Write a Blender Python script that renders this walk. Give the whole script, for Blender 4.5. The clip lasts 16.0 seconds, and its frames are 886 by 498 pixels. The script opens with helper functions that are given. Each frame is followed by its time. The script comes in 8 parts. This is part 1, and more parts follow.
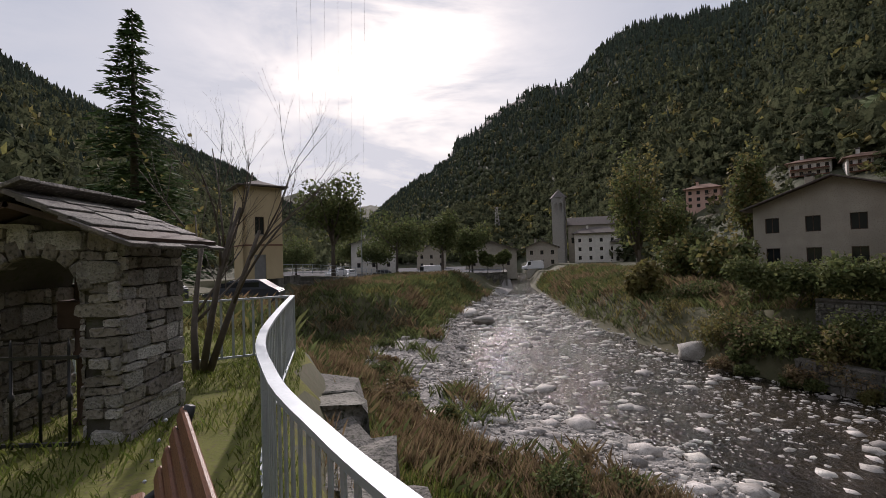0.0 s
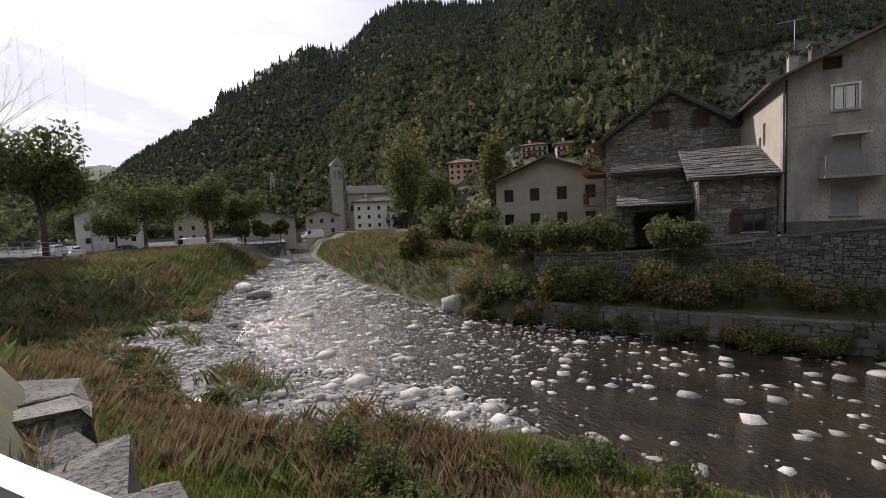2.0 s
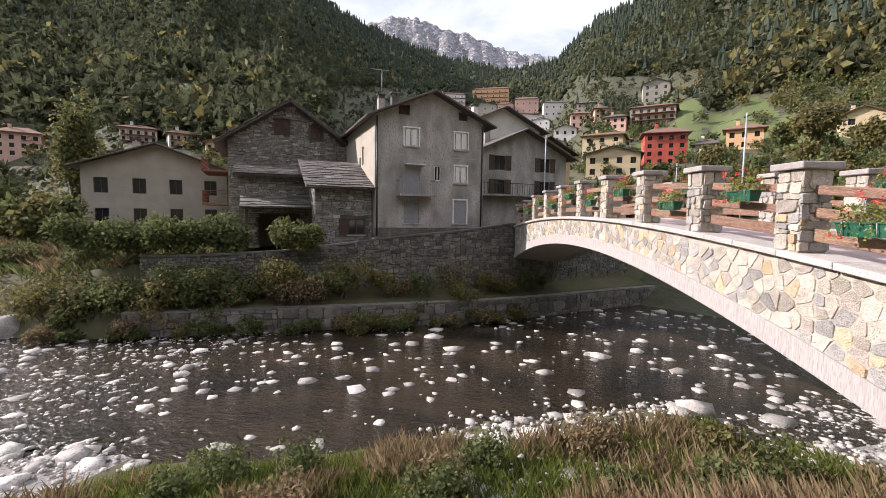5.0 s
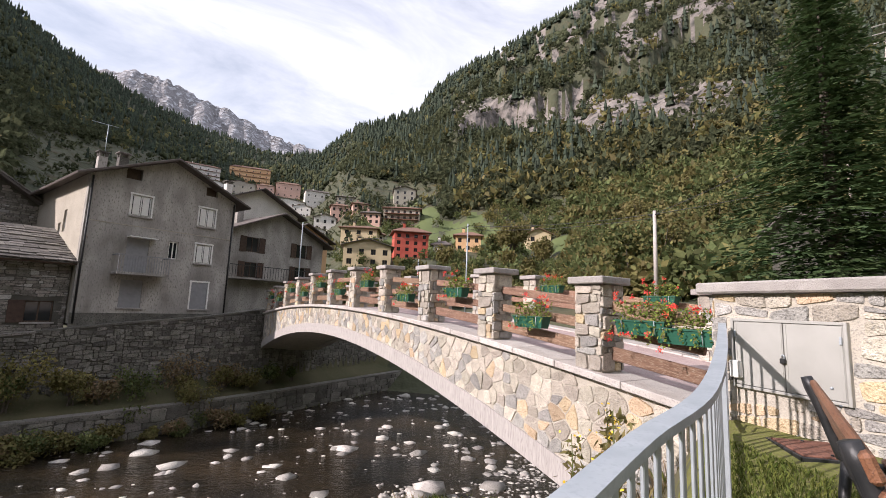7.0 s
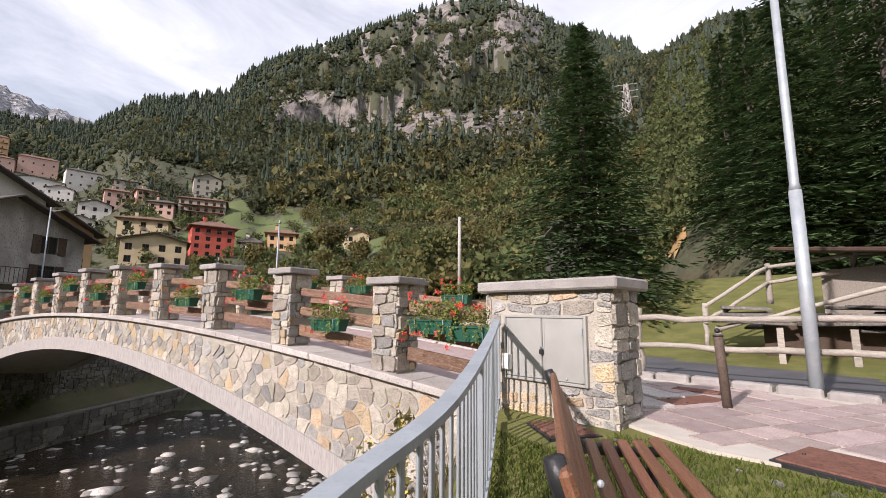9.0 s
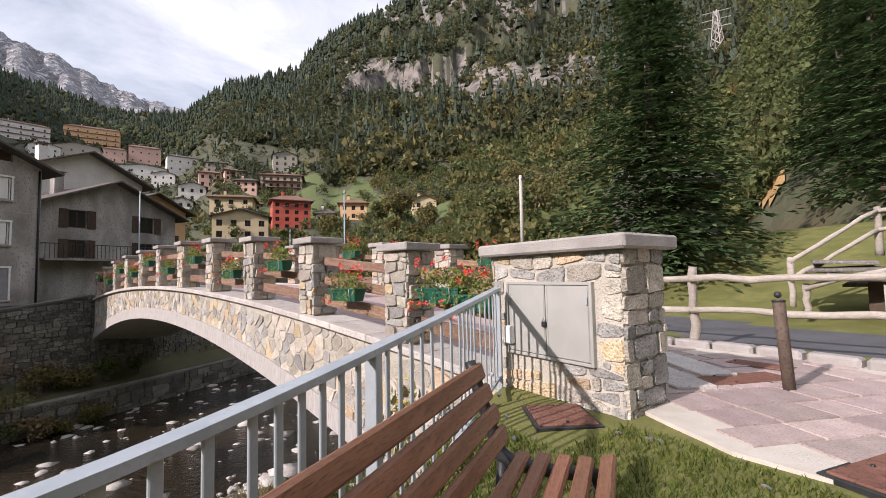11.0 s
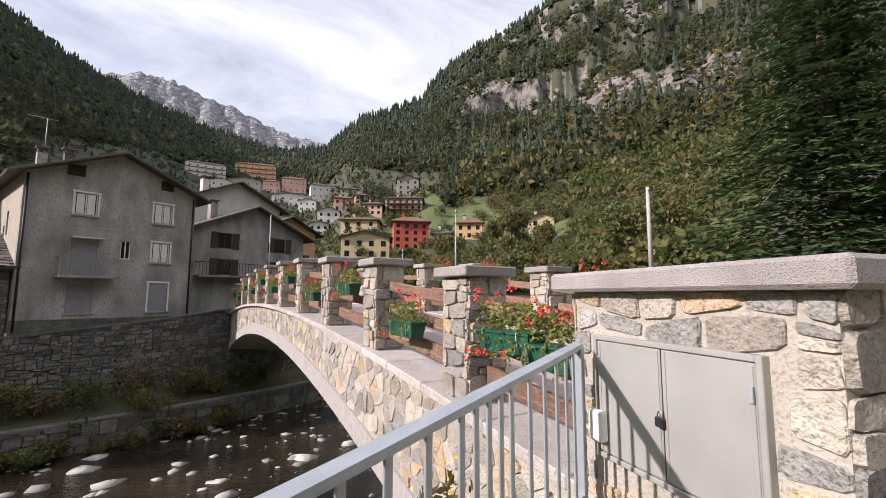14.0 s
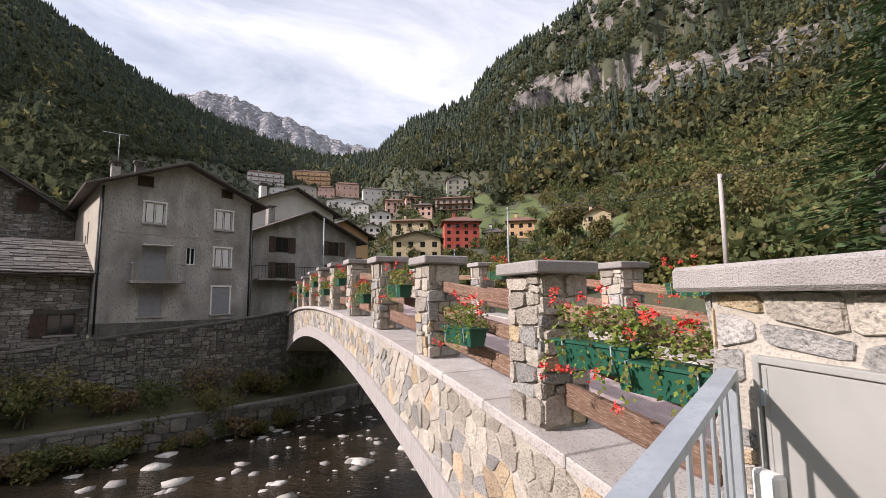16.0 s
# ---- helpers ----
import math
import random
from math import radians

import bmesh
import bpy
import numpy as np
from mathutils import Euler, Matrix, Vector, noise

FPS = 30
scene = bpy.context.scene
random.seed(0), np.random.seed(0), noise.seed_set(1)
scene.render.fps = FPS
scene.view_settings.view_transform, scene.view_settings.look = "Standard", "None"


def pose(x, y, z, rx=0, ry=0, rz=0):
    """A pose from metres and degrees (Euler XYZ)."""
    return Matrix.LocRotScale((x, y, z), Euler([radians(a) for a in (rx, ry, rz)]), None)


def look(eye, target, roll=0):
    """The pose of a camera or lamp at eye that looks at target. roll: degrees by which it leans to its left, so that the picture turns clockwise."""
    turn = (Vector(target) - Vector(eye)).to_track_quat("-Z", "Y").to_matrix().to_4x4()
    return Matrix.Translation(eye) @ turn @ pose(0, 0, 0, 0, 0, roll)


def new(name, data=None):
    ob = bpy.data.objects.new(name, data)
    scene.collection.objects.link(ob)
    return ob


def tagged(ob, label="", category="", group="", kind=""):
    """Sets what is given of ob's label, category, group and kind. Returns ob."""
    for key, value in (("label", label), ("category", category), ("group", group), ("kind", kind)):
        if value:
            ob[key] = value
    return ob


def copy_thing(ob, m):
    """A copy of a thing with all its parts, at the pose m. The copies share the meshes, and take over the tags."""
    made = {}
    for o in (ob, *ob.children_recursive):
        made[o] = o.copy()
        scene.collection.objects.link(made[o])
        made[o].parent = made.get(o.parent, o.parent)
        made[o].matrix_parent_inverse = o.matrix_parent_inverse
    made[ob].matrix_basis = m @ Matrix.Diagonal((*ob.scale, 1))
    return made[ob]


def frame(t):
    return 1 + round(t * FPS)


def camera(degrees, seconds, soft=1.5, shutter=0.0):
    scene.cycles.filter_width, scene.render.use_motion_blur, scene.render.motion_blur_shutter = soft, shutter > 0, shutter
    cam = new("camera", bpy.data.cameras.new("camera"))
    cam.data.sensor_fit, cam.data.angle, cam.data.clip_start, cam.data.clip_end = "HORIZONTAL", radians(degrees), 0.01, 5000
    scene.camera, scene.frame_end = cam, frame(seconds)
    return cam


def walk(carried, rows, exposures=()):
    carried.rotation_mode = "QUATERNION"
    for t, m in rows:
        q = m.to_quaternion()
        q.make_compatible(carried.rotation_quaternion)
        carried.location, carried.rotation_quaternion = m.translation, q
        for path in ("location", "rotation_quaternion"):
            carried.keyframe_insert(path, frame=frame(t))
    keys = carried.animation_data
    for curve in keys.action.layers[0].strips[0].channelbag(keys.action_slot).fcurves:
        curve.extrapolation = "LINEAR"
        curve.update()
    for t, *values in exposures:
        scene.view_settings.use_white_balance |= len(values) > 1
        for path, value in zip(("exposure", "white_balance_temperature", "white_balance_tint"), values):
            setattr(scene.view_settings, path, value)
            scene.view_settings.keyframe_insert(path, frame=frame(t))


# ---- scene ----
cam = camera(90.9, 16.0, soft=0.9)
PATH = [
    (0, (0.486, -0.46, 1.70), (0.494, 1.54, 1.737), -1.7),
    (0.5, (0.530, -0.43, 1.675), (0.774, 1.555, 1.680), -1.9),
    (1, (0.592, -0.377, 1.655), (1.077, 1.563, 1.616), -2.3),
    (1.5, (0.615, -0.467, 1.639), (1.336, 1.397, 1.549), -2.5),
    (2, (0.719, -0.582, 1.66), (1.661, 1.176, 1.514), -2.7),
    (2.5, (0.829, -0.637, 1.648), (1.982, 0.987, 1.46), -2.8),
    (3, (0.903, -0.689, 1.589), (2.256, 0.768, 1.37), -2.6),
    (3.2, (0.901, -0.704, 1.582), (2.329, 0.678, 1.354), -2.5),
    (5.3, (0.594, -0.613, 1.516), (2.56, -0.263, 1.408), 1.2),
    (5.5, (0.564, -0.627, 1.527), (2.548, -0.387, 1.461), 1.3),
    (6, (0.586, -0.711, 1.543), (2.586, -0.738, 1.591), 1.6),
    (6.5, (0.584, -0.782, 1.572), (2.557, -1.068, 1.734), 1.9),
    (7, (0.581, -0.896, 1.595), (2.49, -1.429, 1.858), 2.3),
    (7.5, (0.585, -0.977, 1.627), (2.398, -1.755, 1.957), 2.2),
    (8, (0.66, -1.112, 1.636), (2.353, -2.118, 1.989), 1.8),
    (8.5, (0.744, -1.22, 1.636), (2.316, -2.412, 1.965), 1.1),
    (8.7, (0.763, -1.27, 1.624), (2.297, -2.516, 1.933), 0.8),
    (10.8, (0.735, -2.32, 1.685), (2.432, -3.371, 1.8), -1.4),
    (11, (0.737, -2.452, 1.687), (2.471, -3.441, 1.805), -1.2),
    (11.5, (0.753, -2.712, 1.759), (2.561, -3.557, 1.898), -0.8),
    (12, (0.974, -2.864, 1.785), (2.828, -3.596, 1.949), -0.3),
    (12.5, (1.222, -2.985, 1.862), (3.104, -3.637, 2.046), 0.1),
    (13, (1.427, -3.208, 1.854), (3.326, -3.804, 2.053), 0.2),
    (13.5, (1.659, -3.446, 1.835), (3.572, -3.991, 2.042), 0.1),
    (14, (1.911, -3.678, 1.844), (3.839, -4.166, 2.055), 0.2),
    (14.5, (2.12, -3.922, 1.825), (4.062, -4.351, 2.036), 0.0),
    (15, (2.288, -4.013, 1.83), (4.241, -4.387, 2.043), -0.3),
    (15.5, (2.584, -3.944, 1.823), (4.547, -4.264, 2.037), -0.5),
    (16, (2.699, -3.75, 1.864), (4.67, -4.009, 2.076), -0.5),
]

EXPO = [(t, stops, 6420, 14) for t, stops in ((0.0, -0.40), (1.5, -0.28), (2.3, 0.22), (3.2, 0.74), (5.3, 0.70), (6.5, 0.60), (8.0, 0.30), (11.0, 0.36), (16.0, 0.36))]
walk(cam, [(t, look(eye, target, roll)) for t, eye, target, roll in PATH], EXPO)

# ---- world and sun ----
SUN_AZ, SUN_EL = radians(-7.0), radians(29.0)
world = bpy.data.worlds.new("sky")
scene.world = world
world.use_nodes = True
wn, wl = world.node_tree.nodes, world.node_tree.links
wn.clear()
w_out = wn.new("ShaderNodeOutputWorld")
w_bg = wn.new("ShaderNodeBackground")
w_sky = wn.new("ShaderNodeTexSky")
w_sky.sky_type = "NISHITA"
w_sky.sun_disc = False
w_sky.sun_elevation = SUN_EL
w_sky.sun_rotation = SUN_AZ
w_sky.dust_density = 2.0
w_co = wn.new("ShaderNodeTexCoord")
w_map = wn.new("ShaderNodeMapping")
w_map.inputs["Scale"].default_value = (1.0, 1.0, 3.2)
w_noise = wn.new("ShaderNodeTexNoise")
w_noise.inputs["Scale"].default_value = 1.7
w_noise.inputs["Detail"].default_value = 7.0
w_noise.inputs["Roughness"].default_value = 0.62
w_noise.inputs["Distortion"].default_value = 0.6
w_ramp = wn.new("ShaderNodeValToRGB")
w_ramp.color_ramp.elements[0].position = 0.30
w_ramp.color_ramp.elements[0].color = (0.35, 0.35, 0.35, 1)
w_ramp.color_ramp.elements[1].position = 0.60
w_ramp.color_ramp.elements[1].color = (0.97, 0.97, 0.97, 1)
w_mix = wn.new("ShaderNodeMixRGB")
w_mix.inputs[2].default_value = (7.5, 7.6, 8.3, 1)
wl.new(w_co.outputs["Generated"], w_map.inputs["Vector"])
wl.new(w_map.outputs["Vector"], w_noise.inputs["Vector"])
wl.new(w_noise.outputs[0], w_ramp.inputs[0])
wl.new(w_ramp.outputs[0], w_mix.inputs[0])
wl.new(w_sky.outputs[0], w_mix.inputs[1])
wl.new(w_mix.outputs[0], w_bg.inputs[0])
w_bg.inputs[1].default_value = 0.112
wl.new(w_bg.outputs[0], w_out.inputs[0])

sun_data = bpy.data.lights.new("sun", "SUN")
sun_data.energy = 4.6
sun_data.angle = radians(1.2)
sun_data.color = (1.000, 0.897, 0.857)
sun = new("sun", sun_data)
sun_from = Vector((math.sin(SUN_AZ) * math.cos(SUN_EL), math.cos(SUN_AZ) * math.cos(SUN_EL), math.sin(SUN_EL)))
sun.matrix_world = look(sun_from * 100, (0, 0, 0))


# ---- materials ----
def mat(name, c1, c2, scale=4.0, rough=0.8, bump=0.3, metal=0.0, fine=30.0, c3=None, spread=0.0, distort=0.4, contrast=0.5, object_space=True, bump_dist=0.02, spec=0.4):
    """Two-scale mottled surface: c1 to c2 by a coarse noise, c3 in fine specks, spread by object or island."""
    m = bpy.data.materials.new(name)
    m.use_nodes = True
    n, l = m.node_tree.nodes, m.node_tree.links
    bs = n["Principled BSDF"]
    co = n.new("ShaderNodeTexCoord")
    no = n.new("ShaderNodeTexNoise")
    no.inputs["Scale"].default_value = scale
    no.inputs["Detail"].default_value = 6
    no.inputs["Distortion"].default_value = distort
    geo_out = co.outputs["Object"]
    l.new(geo_out, no.inputs["Vector"])
    ramp = n.new("ShaderNodeValToRGB")
    ramp.color_ramp.elements[0].position = 0.5 - contrast / 2
    ramp.color_ramp.elements[1].position = 0.5 + contrast / 2
    ramp.color_ramp.elements[0].color = (*c1, 1)
    ramp.color_ramp.elements[1].color = (*c2, 1)
    l.new(no.outputs[0], ramp.inputs[0])
    col = ramp.outputs[0]
    f = n.new("ShaderNodeTexNoise")
    f.inputs["Scale"].default_value = fine
    f.inputs["Detail"].default_value = 5
    l.new(geo_out, f.inputs["Vector"])
    if c3 is not None:
        mx = n.new("ShaderNodeMixRGB")
        fr = n.new("ShaderNodeValToRGB")
        fr.color_ramp.elements[0].position = 0.52
        fr.color_ramp.elements[1].position = 0.68
        l.new(f.outputs[0], fr.inputs[0])
        l.new(fr.outputs[0], mx.inputs[0])
        l.new(col, mx.inputs[1])
        mx.inputs[2].default_value = (*c3, 1)
        col = mx.outputs[0]
    if spread > 0:
        oi = n.new("ShaderNodeObjectInfo")
        ge = n.new("ShaderNodeNewGeometry")
        ad = n.new("ShaderNodeMath")
        ad.operation = "ADD"
        l.new(oi.outputs["Random"], ad.inputs[0])
        l.new(ge.outputs["Random Per Island"], ad.inputs[1])
        fx = n.new("ShaderNodeMath")
        fx.operation = "FRACT"
        l.new(ad.outputs[0], fx.inputs[0])
        vr = n.new("ShaderNodeMapRange")
        vr.inputs["To Min"].default_value = 1 - spread
        vr.inputs["To Max"].default_value = 1 + spread
        l.new(fx.outputs[0], vr.inputs["Value"])
        hs = n.new("ShaderNodeHueSaturation")
        l.new(vr.outputs[0], hs.inputs["Value"])
        hr = n.new("ShaderNodeMapRange")
        hr.inputs["To Min"].default_value = 0.5 - spread * 0.05
        hr.inputs["To Max"].default_value = 0.5 + spread * 0.05
        f2 = n.new("ShaderNodeMath")
        f2.operation = "MULTIPLY"
        f2.inputs[1].default_value = 7.31
        f3 = n.new("ShaderNodeMath")
        f3.operation = "FRACT"
        l.new(fx.outputs[0], f2.inputs[0])
        l.new(f2.outputs[0], f3.inputs[0])
        l.new(f3.outputs[0], hr.inputs["Value"])
        l.new(hr.outputs[0], hs.inputs["Hue"])
        l.new(col, hs.inputs["Color"])
        col = hs.outputs[0]
    l.new(col, bs.inputs["Base Color"])
    bs.inputs["Roughness"].default_value = rough
    bs.inputs["Metallic"].default_value = metal
    bs.inputs["Specular IOR Level"].default_value = spec
    if bump > 0:
        b = n.new("ShaderNodeBump")
        b.inputs["Strength"].default_value = bump
        b.inputs["Distance"].default_value = bump_dist
        sm = n.new("ShaderNodeMath")
        sm.operation = "ADD"
        l.new(f.outputs[0], sm.inputs[0])
        l.new(no.outputs[0], sm.inputs[1])
        l.new(sm.outputs[0], b.inputs["Height"])
        l.new(b.outputs[0], bs.inputs["Normal"])
    return m


def stretch(m, sx, sy, sz):
    """Stretch a material's noise along the axes, for grain and streaks."""
    n, l = m.node_tree.nodes, m.node_tree.links
    co = [x for x in n if x.type == "TEX_COORD"][0]
    mp = n.new("ShaderNodeMapping")
    mp.inputs["Scale"].default_value = (sx, sy, sz)
    for x in n:
        if x.type == "TEX_NOISE":
            l.new(mp.outputs[0], x.inputs["Vector"])
    l.new(co.outputs["Object"], mp.inputs["Vector"])
    return m


M = {}
M["mortar"] = mat("mortar", (0.38, 0.345, 0.29), (0.53, 0.49, 0.42), 3, 0.95, 0.5, fine=60, c3=(0.30, 0.28, 0.25))
M["stone"] = mat("rubble_stone", (0.37, 0.33, 0.27), (0.58, 0.53, 0.45), 9, 0.9, 0.9, fine=45, c3=(0.29, 0.27, 0.24), spread=0.3, bump_dist=0.035)
M["stone_warm"] = mat("ochre_stone", (0.44, 0.34, 0.22), (0.60, 0.48, 0.33), 9, 0.9, 0.9, bump_dist=0.035, fine=45, c3=(0.34, 0.24, 0.14), spread=0.25)
M["stone_grey"] = mat("grey_stone", (0.28, 0.27, 0.25), (0.46, 0.445, 0.415), 9, 0.9, 0.9, fine=45, c3=(0.20, 0.195, 0.185), spread=0.3, bump_dist=0.035)
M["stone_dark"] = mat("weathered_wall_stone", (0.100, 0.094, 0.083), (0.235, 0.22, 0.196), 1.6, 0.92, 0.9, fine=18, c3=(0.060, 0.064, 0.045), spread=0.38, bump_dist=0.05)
M["wall_core"] = mat("wall_joint", (0.060, 0.056, 0.048), (0.115, 0.108, 0.094), 2, 0.95, 0.6, fine=20, c3=(0.07, 0.075, 0.05))
M["stone_house"] = mat("grey_house_rubble", (0.165, 0.15, 0.13), (0.32, 0.295, 0.26), 3, 0.92, 0.9, fine=24, c3=(0.09, 0.085, 0.075), spread=0.32, bump_dist=0.04)
M["cap"] = mat("weathered_capstone", (0.27, 0.25, 0.235), (0.47, 0.44, 0.415), 3, 0.9, 0.7, fine=130, c3=(0.20, 0.185, 0.18), spread=0.12, contrast=0.6)
M["coping"] = mat("stone_coping", (0.40, 0.365, 0.34), (0.56, 0.525, 0.49), 4, 0.85, 0.35, fine=50, c3=(0.30, 0.275, 0.26), spread=0.1)
M["concrete"] = stretch(mat("board_marked_concrete", (0.33, 0.305, 0.29), (0.47, 0.44, 0.42), 3, 0.85, 0.5, fine=9, c3=(0.27, 0.25, 0.24)), 6, 6, 0.7)
M["galv"] = mat("galvanised_steel", (0.33, 0.37, 0.40), (0.46, 0.50, 0.53), 7, 0.58, 0.05, metal=0.35, fine=60, c3=(0.36, 0.40, 0.43))
M["panel"] = mat("brushed_sheet_metal", (0.37, 0.368, 0.343), (0.46, 0.457, 0.43), 2.5, 0.5, 0.03, metal=0.3, fine=18)
M["benchwood"] = stretch(mat("varnished_brown_slat", (0.16, 0.070, 0.038), (0.26, 0.125, 0.070), 4, 0.45, 0.2, fine=26, c3=(0.11, 0.05, 0.03), spread=0.14), 1, 8, 8)
M["darkiron"] = mat("dark_painted_iron", (0.020, 0.022, 0.024), (0.045, 0.045, 0.046), 8, 0.45, 0.1, metal=0.3, fine=60)
M["oldwood"] = stretch(mat("weathered_brown_rail", (0.13, 0.072, 0.046), (0.27, 0.165, 0.11), 3, 0.85, 0.7, fine=16, c3=(0.36, 0.27, 0.20), spread=0.2), 1, 7, 7)
M["greywood"] = stretch(mat("grey_weathered_wood", (0.30, 0.265, 0.225), (0.46, 0.42, 0.36), 4, 0.85, 0.5, fine=24, c3=(0.28, 0.24, 0.20), spread=0.15), 1, 7, 7)
M["darkwood"] = mat("dark_stained_wood", (0.045, 0.028, 0.020), (0.095, 0.060, 0.042), 5, 0.75, 0.4, fine=25, spread=0.15)
M["redwood"] = mat("red_brown_balcony_wood", (0.16, 0.065, 0.040), (0.25, 0.11, 0.07), 5, 0.7, 0.3, fine=25, spread=0.1)
M["render_grey"] = stretch(mat("grey_cement_render", (0.215, 0.20, 0.182), (0.45, 0.425, 0.392), 0.9, 0.92, 0.7, fine=14, c3=(0.20, 0.188, 0.172), contrast=0.34), 1, 1, 0.45)
M["render_white"] = mat("white_lime_render", (0.60, 0.57, 0.52), (0.78, 0.75, 0.70), 0.8, 0.9, 0.3, fine=12, c3=(0.50, 0.47, 0.43))
M["render_cream"] = mat("cream_render", (0.33, 0.30, 0.245), (0.44, 0.40, 0.335), 0.8, 0.9, 0.3, fine=12, c3=(0.29, 0.265, 0.22))
M["render_yellow"] = mat("yellow_render", (0.50, 0.40, 0.25), (0.62, 0.51, 0.33), 0.6, 0.9, 0.25, fine=12)
M["render_red"] = mat("red_render", (0.44, 0.085, 0.06), (0.55, 0.13, 0.09), 0.8, 0.9, 0.2, fine=12)
M["render_pink"] = mat("pink_render", (0.56, 0.36, 0.29), (0.66, 0.44, 0.36), 0.8, 0.9, 0.2, fine=12)
M["render_orange"] = mat("orange_render", (0.62, 0.38, 0.20), (0.70, 0.46, 0.26), 0.8, 0.9, 0.2, fine=12)
M["trim_white"] = mat("white_painted_trim", (0.68, 0.67, 0.64), (0.80, 0.79, 0.76), 5, 0.6, 0.1, fine=40)
M["shutter_grey"] = mat("grey_roller_shutter", (0.22, 0.22, 0.23), (0.29, 0.29, 0.30), 4, 0.7, 0.1, fine=30)
M["slate"] = mat("stone_roof_slab", (0.072, 0.066, 0.060), (0.160, 0.147, 0.132), 3, 0.8, 0.6, fine=25, c3=(0.24, 0.22, 0.195), spread=0.45)
M["roof_dark"] = mat("dark_roof_tile", (0.075, 0.062, 0.055), (0.13, 0.11, 0.10), 3, 0.8, 0.4, fine=25, spread=0.15)
M["roof_brown"] = mat("brown_roof_tile", (0.15, 0.085, 0.06), (0.22, 0.13, 0.095), 2, 0.85, 0.4, fine=15, spread=0.15)
M["asphalt"] = mat("pale_asphalt_path", (0.085, 0.085, 0.09), (0.14, 0.14, 0.148), 1.2, 0.95, 0.4, fine=60, c3=(0.07, 0.07, 0.07), spec=0.05)
M["paver"] = mat("porphyry_paver", (0.32, 0.245, 0.228), (0.46, 0.375, 0.35), 5, 0.8, 0.3, fine=50, c3=(0.26, 0.20, 0.19), spread=0.24)
M["grout"] = mat("sandy_joint", (0.46, 0.42, 0.36), (0.56, 0.52, 0.46), 6, 0.95, 0.3, fine=60)
M["rust"] = mat("rusted_plate", (0.15, 0.065, 0.045), (0.24, 0.115, 0.08), 6, 0.8, 0.35, fine=40, c3=(0.10, 0.05, 0.04), metal=0.2)
M["soil"] = mat("grassy_soil", (0.050, 0.058, 0.024), (0.105, 0.095, 0.052), 0.5, 0.95, 0.6, fine=9, c3=(0.10, 0.085, 0.05))
M["lawn"] = mat("lawn_soil", (0.098, 0.112, 0.034), (0.200, 0.195, 0.070), 1.6, 0.98, 0.6, fine=24, c3=(0.14, 0.12, 0.07), spec=0.05)
M["gravel"] = mat("river_gravel", (0.20, 0.19, 0.175), (0.36, 0.34, 0.32), 1.6, 0.9, 0.9, fine=12, c3=(0.10, 0.095, 0.085), bump_dist=0.08)
M["rock"] = mat("river_rock", (0.28, 0.262, 0.24), (0.58, 0.55, 0.51), 3, 0.85, 0.7, fine=22, c3=(0.21, 0.195, 0.175), spread=0.45)
M["cliff"] = mat("cliff_rock", (0.10, 0.09, 0.082), (0.30, 0.265, 0.238), 0.035, 0.9, 1.0, fine=0.16, c3=(0.06, 0.06, 0.05), bump_dist=6.0)
M["alp"] = mat("snow_dusted_rock", (0.115, 0.108, 0.105), (0.30, 0.295, 0.31), 0.012, 0.9, 1.0, fine=0.05, c3=(0.52, 0.53, 0.56), bump_dist=30.0)
M["wood_floor"] = mat("forest_slope", (0.040, 0.047, 0.026), (0.085, 0.088, 0.050), 0.02, 0.95, 0.8, fine=0.15, c3=(0.075, 0.065, 0.035), bump_dist=3.0)
M["meadow"] = mat("meadow_slope", (0.070, 0.095, 0.030), (0.115, 0.14, 0.05), 0.04, 0.95, 0.3, fine=0.6)
# crown and conifer: far-woods colours lightened to carry the distance haze
M["crown"] = mat("hazed_broadleaf_crown", (0.068, 0.080, 0.046), (0.135, 0.145, 0.080), 0.25, 0.95, 1.0, fine=1.6, c3=(0.050, 0.060, 0.032), spread=0.24, bump_dist=0.8, spec=0.03)
M["conifer"] = mat("hazed_conifer_crown", (0.042, 0.056, 0.042), (0.078, 0.094, 0.066), 0.4, 0.95, 0.8, fine=2.0, c3=(0.030, 0.042, 0.030), spread=0.3, bump_dist=0.5, spec=0.03)
M["needle"] = mat("spruce_needle", (0.044, 0.078, 0.032), (0.095, 0.140, 0.056), 1.5, 0.8, 0.0, fine=10, spread=0.4, spec=0.2)
M["leaf"] = mat("shrub_leaf", (0.072, 0.096, 0.036), (0.165, 0.182, 0.074), 1.2, 0.75, 0.0, fine=10, spread=0.45, spec=0.15)
M["leaf_gold"] = mat("yellowing_leaf", (0.13, 0.125, 0.045), (0.22, 0.19, 0.075), 1.2, 0.7, 0.0, fine=10, spread=0.4, spec=0.25)
M["leaf_brown"] = mat("brown_dry_weed", (0.16, 0.118, 0.065), (0.27, 0.21, 0.125), 1.2, 0.85, 0.0, fine=10, spread=0.4, spec=0.1)
M["grass"] = mat("grass_blade", (0.085, 0.122, 0.026), (0.180, 0.200, 0.056), 0.8, 0.9, 0.0, fine=10, spread=0.4, spec=0.05)
M["geranium"] = mat("geranium_leaf", (0.13, 0.19, 0.035), (0.26, 0.31, 0.075), 5, 0.7, 0.0, fine=20, spread=0.35, spec=0.1)
M["petal"] = mat("red_geranium", (0.72, 0.035, 0.03), (0.86, 0.10, 0.07), 5, 0.6, 0.0, fine=20, spread=0.2)


